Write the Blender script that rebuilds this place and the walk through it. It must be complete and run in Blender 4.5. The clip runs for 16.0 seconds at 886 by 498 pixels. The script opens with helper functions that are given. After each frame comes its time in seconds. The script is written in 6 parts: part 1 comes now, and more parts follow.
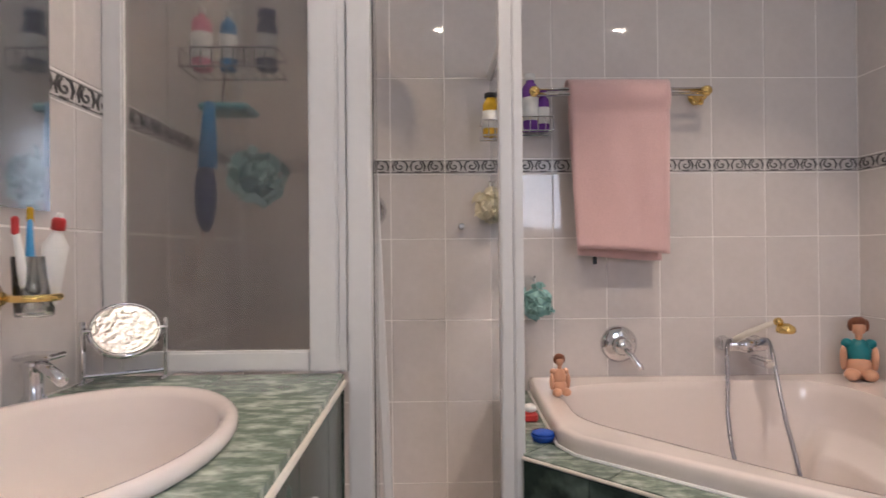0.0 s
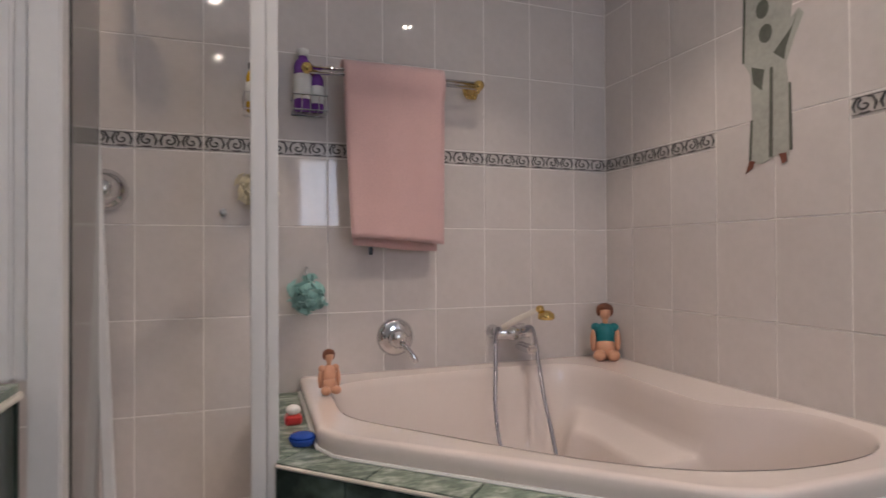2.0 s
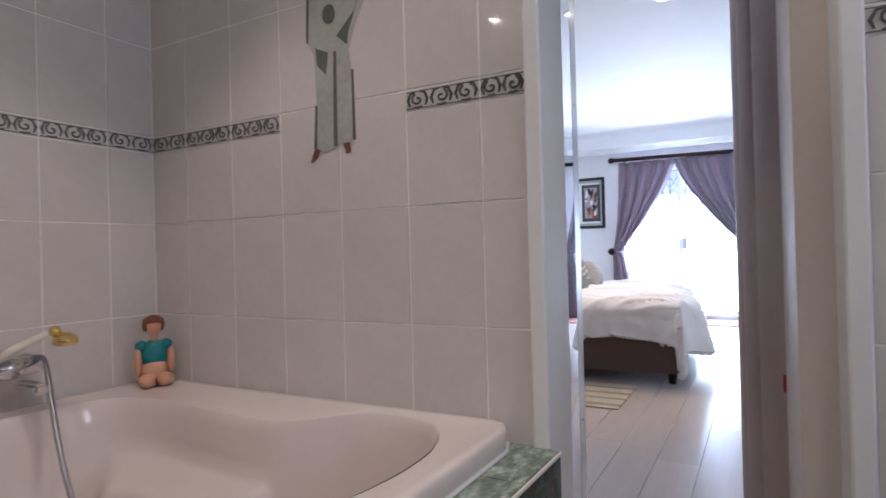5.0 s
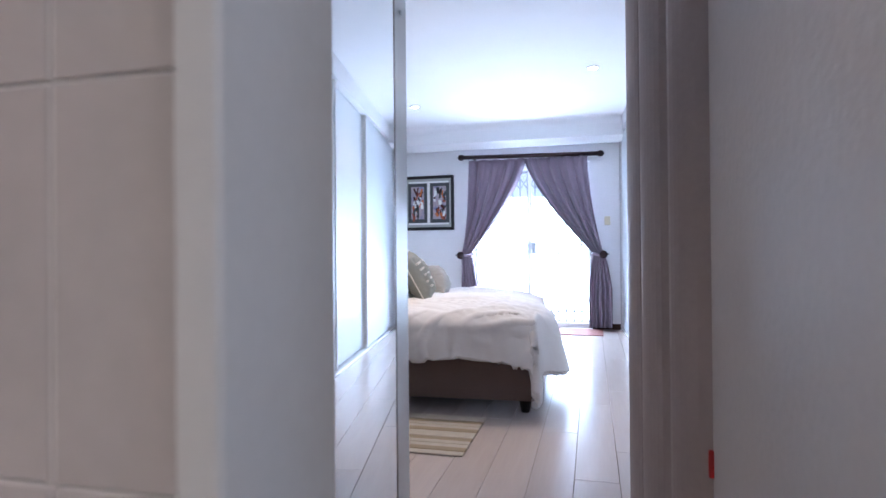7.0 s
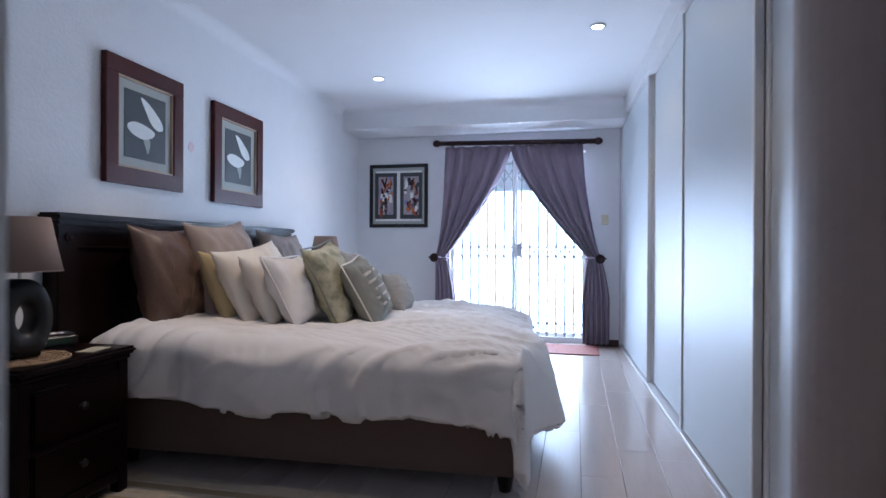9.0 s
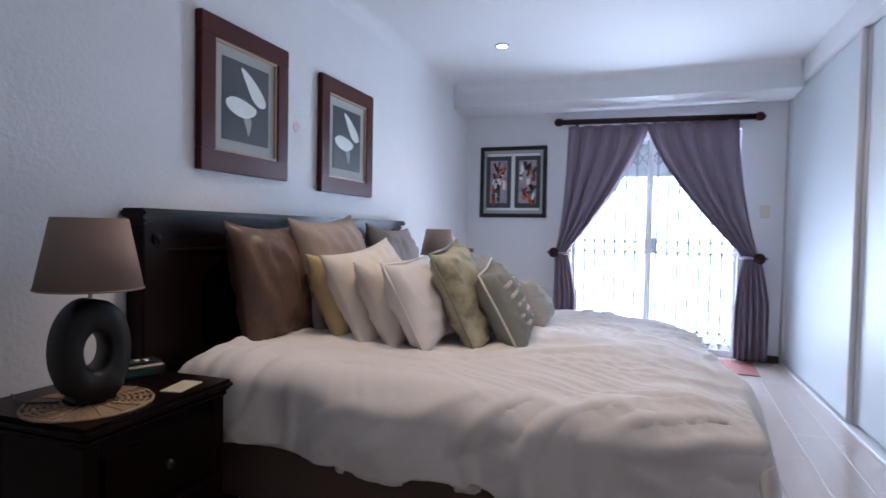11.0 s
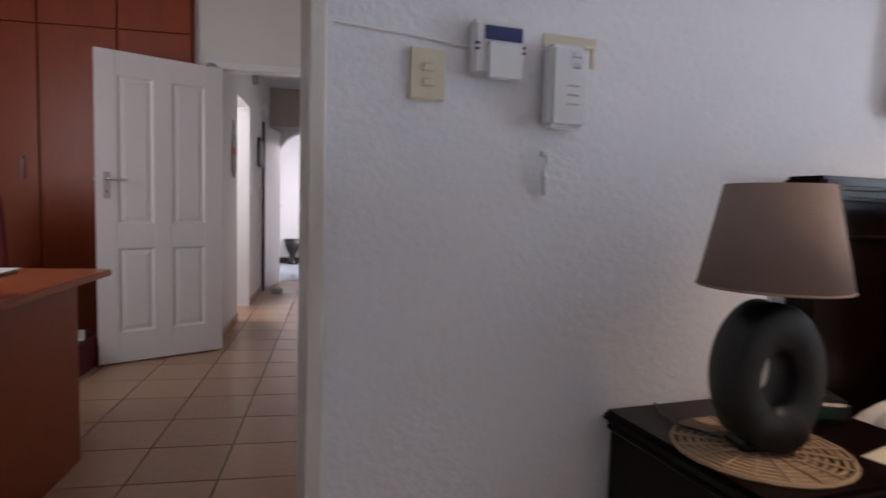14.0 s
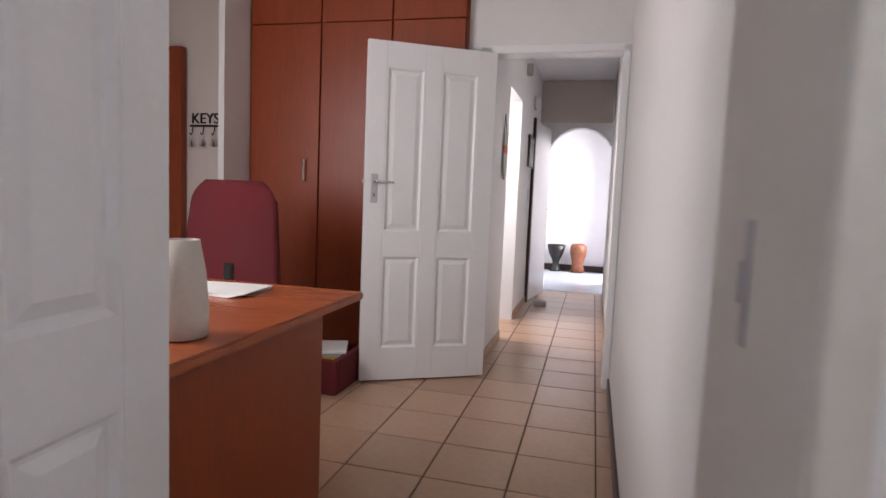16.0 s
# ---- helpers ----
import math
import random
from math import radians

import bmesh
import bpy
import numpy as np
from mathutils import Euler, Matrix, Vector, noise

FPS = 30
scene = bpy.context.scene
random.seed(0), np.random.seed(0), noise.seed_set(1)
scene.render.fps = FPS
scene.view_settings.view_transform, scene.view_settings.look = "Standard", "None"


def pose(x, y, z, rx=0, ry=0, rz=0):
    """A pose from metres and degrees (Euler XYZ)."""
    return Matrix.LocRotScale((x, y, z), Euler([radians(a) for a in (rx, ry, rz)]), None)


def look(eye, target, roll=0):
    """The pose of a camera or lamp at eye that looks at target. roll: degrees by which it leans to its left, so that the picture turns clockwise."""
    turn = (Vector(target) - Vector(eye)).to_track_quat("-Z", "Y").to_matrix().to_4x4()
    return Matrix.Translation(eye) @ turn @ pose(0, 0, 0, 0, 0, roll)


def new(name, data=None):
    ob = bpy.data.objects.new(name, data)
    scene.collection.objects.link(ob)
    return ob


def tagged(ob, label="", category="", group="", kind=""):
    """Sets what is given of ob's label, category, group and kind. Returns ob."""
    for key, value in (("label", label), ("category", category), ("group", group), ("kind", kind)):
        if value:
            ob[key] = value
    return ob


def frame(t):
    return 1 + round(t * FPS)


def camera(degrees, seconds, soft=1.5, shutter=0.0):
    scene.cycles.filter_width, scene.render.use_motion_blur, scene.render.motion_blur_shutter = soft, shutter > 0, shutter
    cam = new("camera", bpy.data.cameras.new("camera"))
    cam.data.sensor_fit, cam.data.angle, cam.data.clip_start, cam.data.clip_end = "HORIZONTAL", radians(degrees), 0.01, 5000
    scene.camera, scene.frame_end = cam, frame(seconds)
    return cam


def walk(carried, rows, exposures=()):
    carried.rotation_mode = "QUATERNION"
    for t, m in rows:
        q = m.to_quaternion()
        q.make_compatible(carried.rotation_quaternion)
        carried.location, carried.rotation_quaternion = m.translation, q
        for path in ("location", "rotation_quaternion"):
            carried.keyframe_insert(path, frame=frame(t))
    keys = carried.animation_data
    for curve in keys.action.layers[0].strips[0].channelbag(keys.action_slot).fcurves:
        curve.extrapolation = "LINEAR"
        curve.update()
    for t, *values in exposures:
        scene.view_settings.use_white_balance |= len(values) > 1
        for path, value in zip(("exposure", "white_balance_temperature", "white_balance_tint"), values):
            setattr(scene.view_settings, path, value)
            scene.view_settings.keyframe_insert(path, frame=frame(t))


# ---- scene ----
cam = camera(74.8, 16.0, shutter=0.4)
PATH = [
    (0, (0.361, 0.057, 1.071), (0.403, 2.057, 1.082), -0.5),
    (0.5, (0.386, 0.086, 1.05), (0.582, 2.076, 1.067), -0.3),
    (1, (0.399, 0.129, 1.034), (0.761, 2.096, 1.051), 0.1),
    (1.5, (0.457, 0.141, 1.027), (0.959, 2.077, 1.048), -0.4),
    (2, (0.493, 0.166, 1.022), (1.185, 2.042, 1.041), -0.3),
    (2.5, (0.547, 0.204, 1.008), (1.426, 2.0, 1.033), -0.7),
    (3, (0.627, 0.24, 1.018), (1.722, 1.913, 1.032), -0.8),
    (3.5, (0.652, 0.287, 1.008), (1.973, 1.789, 1.026), -1.1),
    (4, (0.674, 0.342, 1.006), (2.181, 1.656, 1.022), -1.3),
    (4.5, (0.669, 0.38, 1.011), (2.331, 1.493, 1.016), -1.4),
    (5, (0.718, 0.397, 1.001), (2.47, 1.361, 1.013), -1.5),
    (5.2, (0.743, 0.403, 1.001), (2.525, 1.31, 1.012), -1.5),
    (7.3, (1.812, 0.612, 0.99), (3.76, 1.066, 1.002), -0.3),
    (8.2, (2.309, 0.652, 1.025), (4.271, 1.04, 1.033), 0.1),
    (8.75, (2.575, 0.674, 1.044), (4.528, 1.105, 1.046), 0.22),
    (9.2, (2.80, 0.722, 1.075), (4.748, 1.177, 1.066), 0.35),
    (9.6, (2.980, 0.800, 1.103), (4.922, 1.280, 1.083), 0.48),
    (9.95, (3.068, 0.946, 1.124), (5.002, 1.455, 1.092), 0.6),
    (10.3, (3.099, 1.129, 1.141), (5.026, 1.661, 1.098), 0.7),
    (10.5, (3.14, 1.145, 1.153), (5.051, 1.735, 1.101), 1.0),
    (11, (3.291, 1.188, 1.153), (5.153, 1.915, 1.087), 1.1),
    (11.5, (3.414, 1.262, 1.154), (5.178, 2.199, 1.072), 0.9),
    (12, (3.48, 1.368, 1.138), (5.085, 2.559, 1.051), 1.0),
    (12.5, (3.507, 1.472, 1.119), (4.911, 2.894, 1.025), 1.0),
    (13, (3.532, 1.591, 1.111), (4.697, 3.212, 1.002), 1.2),
    (13.5, (3.542, 1.705, 1.107), (4.406, 3.505, 0.981), 1.6),
    (14, (3.507, 1.825, 1.108), (4.085, 3.734, 0.96), 1.6),
    (14.5, (3.477, 2.0, 1.104), (3.74, 3.976, 0.944), 1.8),
    (15, (3.458, 2.205, 1.12), (3.416, 4.197, 0.947), 2.1),
    (15.5, (3.472, 2.393, 1.137), (3.256, 4.376, 0.956), 2.5),
    (16, (3.422, 2.669, 1.146), (3.139, 4.641, 0.968), 2.4),
]
EXPOSURES = [(0, 0.46, 6100, 15), (1.0, 0.15, 6100, 15), (1.5, 0.12, 6100, 15), (3, -0.2, 5850, 13), (4, -0.34, 5750, 14), (4.5, -0.12, 5700, 14), (7.5, -0.36, 5350, 15), (8, -0.68, 5300, 14), (10.5, -1.32, 5700, 15), (11.5, -0.84, 5800, 17), (12.5, -0.33, 6250, 19), (13, -0.5, 6350, 20), (14, -0.76, 6450, 20), (15, -0.3, 6550, 18), (15.5, -0.06, 6500, 17), (16, 0.12, 6450, 17)]
walk(cam, [(t, look(eye, target, roll)) for t, eye, target, roll in PATH], EXPOSURES)

# the bed's wall and all behind it stand at a slight angle to the bathroom and the garden wall
TURN = Matrix.Translation((9.25, 1.375, 0)) @ Matrix.Rotation(radians(2.3), 4, "Z") @ Matrix.Translation((-9.25, -1.4, 0))

# ---- light ----
world = bpy.data.worlds.new("world")
scene.world = world
world.use_nodes = True
wn = world.node_tree.nodes
sky = wn.new("ShaderNodeTexSky")
sky.sky_type, sky.sun_disc = "NISHITA", False
sky.sun_elevation, sky.sun_rotation = radians(55), radians(60)
wn["Background"].inputs["Strength"].default_value = 0.15
world.node_tree.links.new(sky.outputs[0], wn["Background"].inputs[0])


def lamp(name, kind, m, energy, color=(1, 1, 1), **settings):
    data = bpy.data.lights.new(name, kind)
    data.energy, data.color = energy, color
    for key, value in settings.items():
        if key == "size":
            data.size = value
        elif key == "size_y":
            data.shape, data.size_y = "RECTANGLE", value
        elif key == "angle":
            data.angle = value
        elif key == "spot":
            data.spot_size, data.spot_blend = value, 0.45
        elif key == "radius":
            data.shadow_soft_size = value
    ob = new(name, data)
    ob.matrix_world = m
    return ob


lamp("sun", "SUN", look((0, 0, 10), (-4.2, -3.0, 3.0)), 3.0, (1.0, 0.95, 0.88), angle=radians(0.5))
# daylight through the glazed doors of the bedroom
lamp("window_daylight", "AREA", pose(9.75, 1.38, 0.90, 90, 0, 90), 430, (0.74, 0.86, 1.0), size=1.75, size_y=1.70)
# daylight in the entrance at the far end of the passage
lamp("entrance_daylight", "AREA", TURN @ look((6.1, 11.75, 1.6), (4.4, 11.2, 1.0)), 250, (1.0, 0.95, 0.93), size=1.4, size_y=1.6)
# added fill lamp behind the side doorway, brightening the passage
lamp("side_room_daylight", "AREA", TURN @ look((2.75, 8.1, 1.6), (4.3, 8.0, 1.0)), 34, (1.0, 0.95, 0.92), size=0.9, size_y=1.6)
# daylight through the small bathroom window
lamp("bath_window_daylight", "AREA", look((1.45, -1.50, 1.62), (1.45, 0.0, 1.5)), 8.0, (0.80, 0.88, 1.0), size=0.62, size_y=0.62)
# unseen area lamp added inside the study to fill it with light
lamp("study_daylight", "AREA", TURN @ look((1.35, 4.2, 1.6), (3.6, 5.0, 1.0)), 37, (1.0, 0.97, 0.95), size=1.3, size_y=1.2)
# the last position is an added lamp that brightens the bath and its wall
DOWNLIGHTS_BATH = [(0.42, 0.90), (1.5, 0.90), (0.42, -0.05), (1.5, -0.2), (0.0, 1.77), (1.32, 1.52)]
DOWNLIGHTS_BED = [(7.64, 2.43), (6.79, 0.56), (5.35, 2.10), (4.6, 0.9)]

# ---- materials ----
MATS = {}


def material(name, color, rough=0.5, metal=0.0, vary=0.06, scale=6.0, grain=60.0, bump=0.0, bump_scale=120.0, alpha=1.0, transmission=0.0, ior=1.45,
             emit=0.0, emit_color=None, stretch=(1, 1, 1), coat=0.0, island=0.0, sheen=0.0, second=None, second_at=0.55):
    """A procedural surface: base colour varied at two scales, gloss varied, fine relief."""
    m = bpy.data.materials.new(name)
    m.use_nodes = True
    n, l = m.node_tree.nodes, m.node_tree.links
    b = n["Principled BSDF"]
    tex = n.new("ShaderNodeTexCoord")
    mapping = n.new("ShaderNodeMapping")
    mapping.inputs["Scale"].default_value = stretch
    l.new(tex.outputs["Object"], mapping.inputs[0])
    big, small = n.new("ShaderNodeTexNoise"), n.new("ShaderNodeTexNoise")
    big.inputs["Scale"].default_value, small.inputs["Scale"].default_value = scale, grain
    big.inputs["Detail"].default_value = small.inputs["Detail"].default_value = 5
    for t in (big, small):
        l.new(mapping.outputs[0], t.inputs["Vector"])
    base = None
    if second is not None:
        ramp = n.new("ShaderNodeValToRGB")
        ramp.color_ramp.elements[0].position, ramp.color_ramp.elements[1].position = second_at - 0.12, second_at + 0.12
        ramp.color_ramp.elements[0].color, ramp.color_ramp.elements[1].color = (*color, 1), (*second, 1)
        l.new(big.outputs[0], ramp.inputs[0])
        base = ramp.outputs[0]
    total = n.new("ShaderNodeMath")
    total.operation = "ADD"
    l.new(big.outputs[0], total.inputs[0])
    l.new(small.outputs[0], total.inputs[1])
    value = n.new("ShaderNodeMapRange")
    value.inputs[1].default_value, value.inputs[2].default_value = 0.6, 1.4
    value.inputs[3].default_value, value.inputs[4].default_value = 1 - vary, 1 + vary
    l.new(total.outputs[0], value.inputs[0])
    shade = value.outputs[0]
    if island:
        info = n.new("ShaderNodeObjectInfo")
        rng = n.new("ShaderNodeMapRange")
        rng.inputs[3].default_value, rng.inputs[4].default_value = 1 - island, 1 + island
        l.new(info.outputs["Random"], rng.inputs[0])
        mul = n.new("ShaderNodeMath")
        mul.operation = "MULTIPLY"
        l.new(shade, mul.inputs[0])
        l.new(rng.outputs[0], mul.inputs[1])
        shade = mul.outputs[0]
    mix = n.new("ShaderNodeMix")
    mix.data_type, mix.blend_type = "RGBA", "MULTIPLY"
    mix.inputs[0].default_value = 1.0
    mix.inputs[6].default_value = (*color, 1)
    if base is not None:
        l.new(base, mix.inputs[6])
    l.new(shade, mix.inputs[7])
    l.new(mix.outputs[2], b.inputs["Base Color"])
    gloss = n.new("ShaderNodeMapRange")
    gloss.inputs[3].default_value, gloss.inputs[4].default_value = max(0.02, rough * 0.8), min(1, rough * 1.2)
    l.new(big.outputs[0], gloss.inputs[0])
    l.new(gloss.outputs[0], b.inputs["Roughness"])
    b.inputs["Metallic"].default_value = metal
    b.inputs["IOR"].default_value = ior
    b.inputs["Transmission Weight"].default_value = transmission
    b.inputs["Alpha"].default_value = alpha
    b.inputs["Coat Weight"].default_value = coat
    b.inputs["Sheen Weight"].default_value = sheen
    if bump:
        fine = n.new("ShaderNodeTexNoise")
        fine.inputs["Scale"].default_value, fine.inputs["Detail"].default_value = bump_scale, 4
        l.new(mapping.outputs[0], fine.inputs["Vector"])
        relief = n.new("ShaderNodeBump")
        relief.inputs["Strength"].default_value, relief.inputs["Distance"].default_value = bump, 0.004
        l.new(fine.outputs[0], relief.inputs["Height"])
        l.new(relief.outputs[0], b.inputs["Normal"])
    if emit:
        b.inputs["Emission Color"].default_value = (*(emit_color or color), 1)
        b.inputs["Emission Strength"].default_value = emit
    MATS[name] = m
    return m


PLASTER = material("white_plaster", (0.78, 0.78, 0.79), 0.75, vary=0.03, bump=0.6, bump_scale=55)
CEIL = material("ceiling_paint", (0.80, 0.80, 0.81), 0.8, vary=0.02, bump=0.1)
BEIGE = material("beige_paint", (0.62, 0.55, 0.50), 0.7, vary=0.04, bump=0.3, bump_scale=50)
# wall paint browned: the nib's backlit shade is put into the colour
NIB_SHADED = material("nib_shaded_paint", (0.42, 0.34, 0.31), 0.6, vary=0.05, bump=0.1)
STUDYWALL = material("grey_white_paint", (0.70, 0.69, 0.67), 0.7, vary=0.03, bump=0.3, bump_scale=50)
TRIM = material("white_gloss_paint", (0.76, 0.76, 0.76), 0.32, vary=0.03, bump=0.12, bump_scale=30)
CREAMTRIM = material("cream_gloss_paint", (0.66, 0.62, 0.55), 0.4, vary=0.04, bump=0.12, bump_scale=30)
TILE = material("glazed_wall_tile", (0.62, 0.58, 0.57), 0.05, vary=0.05, scale=9, grain=40, bump=0.02, bump_scale=10, island=0.02)
GROUT = material("tile_grout", (0.84, 0.81, 0.79), 0.8, vary=0.06, bump=0.2)
BORDER = material("border_tile", (0.60, 0.57, 0.56), 0.2, vary=0.05, bump=0.1)
SCROLL = material("border_scroll_relief", (0.09, 0.085, 0.085), 0.3, vary=0.2, grain=90)
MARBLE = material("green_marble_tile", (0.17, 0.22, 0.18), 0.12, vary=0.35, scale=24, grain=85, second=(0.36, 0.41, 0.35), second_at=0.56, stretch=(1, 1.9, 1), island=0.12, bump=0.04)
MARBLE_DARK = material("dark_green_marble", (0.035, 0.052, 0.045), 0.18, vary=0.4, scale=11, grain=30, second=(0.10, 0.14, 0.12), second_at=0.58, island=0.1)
ACRYLIC = material("pinkish_white_acrylic", (0.70, 0.63, 0.60), 0.05, vary=0.015, coat=0.2)
HOSE = material("dull_chrome_hose", (0.30, 0.30, 0.34), 0.28, 1.0, vary=0.1)
CHROME = material("chrome", (0.75, 0.75, 0.77), 0.08, 1.0, vary=0.04)
GOLD = material("polished_brass", (0.83, 0.60, 0.22), 0.14, 1.0, vary=0.06)
ALU = material("white_aluminium", (0.70, 0.69, 0.69), 0.35, 0.0, vary=0.03)
FROST = material("frosted_glass", (0.44, 0.43, 0.42), 0.11, transmission=0.92, vary=0.0)
GLASS = material("clear_glass", (0.95, 0.97, 0.97), 0.02, transmission=1.0, vary=0.0)
MIRROR = material("mirror_silver", (0.86, 0.88, 0.89), 0.015, 1.0, vary=0.0)
MIRROR_BACK = material("mirror_edge_brown", (0.09, 0.065, 0.05), 0.5, vary=0.1)
TOWEL = material("pink_terry", (0.68, 0.45, 0.44), 0.95, vary=0.08, grain=220, bump=0.9, bump_scale=320, sheen=0.4)
LAMINATE = material("pale_laminate", (0.52, 0.445, 0.405), 0.20, vary=0.05, scale=2.0, grain=9, stretch=(0.5, 7, 1), island=0.05, bump=0.02)
TERRA = material("terracotta_tile", (0.45, 0.29, 0.19), 0.3, vary=0.10, scale=5, grain=30, island=0.07, bump=0.08, bump_scale=30)
TERRA_GROUT = material("brown_grout", (0.14, 0.09, 0.06), 0.9, vary=0.1)
BLUEFLOOR = material("blue_grey_tile", (0.36, 0.40, 0.46), 0.25, vary=0.06)
DARKWOOD = material("dark_mahogany", (0.0055, 0.0015, 0.0014), 0.32, vary=0.35, scale=3, grain=22, stretch=(1, 1, 8), ior=1.24, bump=0.05)
REDWOOD = material("mahogany_frame", (0.058, 0.008, 0.006), 0.42, vary=0.3, scale=4, grain=24, stretch=(8, 1, 1), ior=1.3)
DARKROD = material("dark_stained_rod", (0.022, 0.007, 0.007), 0.4, vary=0.3, grain=24, ior=1.35)
CHERRY = material("cherry_veneer", (0.245, 0.043, 0.009), 0.40, vary=0.16, scale=2.0, grain=11, stretch=(7, 7, 0.7), bump=0.03)
CHERRYTOP = material("cherry_desk_top", (0.33, 0.085, 0.03), 0.25, vary=0.15, scale=2.0, grain=11, stretch=(1, 7, 1))
LINEN = material("white_cotton", (0.74, 0.71, 0.69), 0.9, vary=0.04, grain=200, bump=0.7, bump_scale=13, sheen=0.15)
TAUPE = material("taupe_cotton", (0.30, 0.245, 0.22), 0.9, vary=0.08, grain=200, bump=0.35, bump_scale=22)
BROWNSATIN = material("brown_satin", (0.105, 0.062, 0.043), 0.42, vary=0.25, grain=60, bump=0.8, bump_scale=11)
GOLDCLOTH = material("mustard_cotton", (0.46, 0.36, 0.19), 0.9, vary=0.08, grain=160, bump=0.3, bump_scale=20)
CREAM = material("cream_cotton", (0.68, 0.63, 0.56), 0.9, vary=0.05, grain=200, bump=0.35, bump_scale=22)
FLORAL = material("leaf_print_cotton", (0.44, 0.41, 0.29), 0.9, vary=0.08, scale=13, grain=90, second=(0.17, 0.18, 0.12), second_at=0.56, bump=0.3, bump_scale=20)
GREYPRINT = material("grey_green_linen", (0.235, 0.235, 0.205), 0.9, vary=0.10, grain=160, bump=0.35, bump_scale=24)
STRIPE = material("pale_grey_linen", (0.40, 0.39, 0.37), 0.9, vary=0.14, scale=18, grain=90, bump=0.3, stretch=(1, 1, 4))
BEDBASE = material("brown_suede_base", (0.165, 0.115, 0.10), 0.85, vary=0.07, grain=160, bump=0.2)
SHADE = material("taupe_lampshade", (0.26, 0.185, 0.15), 0.9, vary=0.05, grain=200, bump=0.15, bump_scale=250)
BLACK = material("black_ceramic", (0.012, 0.012, 0.012), 0.42, vary=0.1, bump=0.08, bump_scale=60)
BLACKPL = material("black_plastic", (0.015, 0.015, 0.016), 0.35, vary=0.1)
RATTAN = material("woven_rattan", (0.36, 0.24, 0.14), 0.75, vary=0.2, grain=120, bump=0.5)
CURTAIN = material("mauve_grey_curtain", (0.25, 0.195, 0.25), 0.85, vary=0.08, grain=180, bump=0.15, bump_scale=200, sheen=0.2)
WHITEPL = material("white_plastic", (0.74, 0.74, 0.73), 0.35, vary=0.02)
IVORYPL = material("ivory_plastic", (0.66, 0.60, 0.44), 0.4, vary=0.03)
NAVY = material("navy_plastic", (0.03, 0.04, 0.13), 0.3, vary=0.05)
GREYMAT = material("mount_board_grey", (0.40, 0.41, 0.38), 0.85, vary=0.05)
CHARCOAL = material("charcoal_print", (0.050, 0.056, 0.058), 0.35, vary=0.18, scale=5)
PETAL = material("white_petal_print", (0.78, 0.79, 0.76), 0.5, vary=0.08, scale=14)
WARDROBE = material("satin_white_panel", (0.60, 0.64, 0.66), 0.36, vary=0.02)
BLUEPL = material("blue_plastic", (0.015, 0.07, 0.40), 0.25, vary=0.1)
RED = material("red_plastic", (0.45, 0.03, 0.03), 0.3, vary=0.1)
SKIRT = material("dark_skirting_wood", (0.045, 0.018, 0.013), 0.35, vary=0.25, grain=20, stretch=(6, 6, 1))
REDCLOTH = material("maroon_upholstery", (0.12, 0.012, 0.016), 0.9, vary=0.12, grain=200, bump=0.4, bump_scale=260)
STEEL = material("brushed_steel", (0.55, 0.55, 0.56), 0.3, 1.0, vary=0.06)
# white steel greyed: backlit darkness painted in so bars read against the glare
GATE = material("backlit_white_steel", (0.34, 0.35, 0.36), 0.4, vary=0.03)
LIT = material("lit_bulb", (1, 0.9, 0.75), 0.5, emit=110, emit_color=(1, 0.86, 0.66))

# ---- building helpers ----


def empty(name, label="", category="", group="", at=None):
    ob = new(name)
    if at is not None:
        ob.matrix_world = at
    return tagged(ob, label, category, group)


def part(name, bm, mat, parent=None, label="", smooth=False, mats=()):
    """Links a bmesh as one mesh object under a thing or part."""
    me = bpy.data.meshes.new(name)
    bmesh.ops.recalc_face_normals(bm, faces=bm.faces)
    bm.to_mesh(me)
    bm.free()
    me.materials.append(mat)
    for extra in mats:
        me.materials.append(extra)
    if smooth:
        for p in me.polygons:
            p.use_smooth = True
    ob = new(name, me)
    if parent is not None:
        ob.parent = parent
    if label:
        ob["label"] = label
    return ob


def box(lo, hi, bevel=0.0, bm=None, segs=1):
    """A box from corner to corner, with softened edges."""
    out = bm if bm is not None else bmesh.new()
    made = bmesh.ops.create_cube(out, size=1.0)["verts"]
    c = [(a + b) / 2 for a, b in zip(lo, hi)]
    d = [abs(b - a) for a, b in zip(lo, hi)]
    for v in made:
        v.co = Vector((v.co.x * d[0] + c[0], v.co.y * d[1] + c[1], v.co.z * d[2] + c[2]))
    if bevel:
        edges = {e for v in made for e in v.link_edges}
        bmesh.ops.bevel(out, geom=list(edges), offset=min(bevel, min(d) * 0.45), segments=segs, affect="EDGES", clamp_overlap=True)
    return out


def moved(bm, m):
    bmesh.ops.transform(bm, matrix=m, verts=bm.verts)
    return bm


def lathe(profile, steps=32, bm=None, center=(0, 0, 0), axis="Z"):
    """A solid of revolution from (radius, height) pairs."""
    out = bm if bm is not None else bmesh.new()
    rings = []
    for r, h in profile:
        ring = []
        for i in range(steps):
            a = 2 * math.pi * i / steps
            p = Vector((r * math.cos(a), r * math.sin(a), h))
            if axis == "Y":
                p = Vector((p.x, p.z, p.y))
            elif axis == "X":
                p = Vector((p.z, p.x, p.y))
            ring.append(out.verts.new(p + Vector(center)))
        rings.append(ring)
    for a, b in zip(rings, rings[1:]):
        for i in range(steps):
            out.faces.new((a[i], a[(i + 1) % steps], b[(i + 1) % steps], b[i]))
    for ring in (rings[0], rings[-1]):
        out.faces.new(ring)
    return out


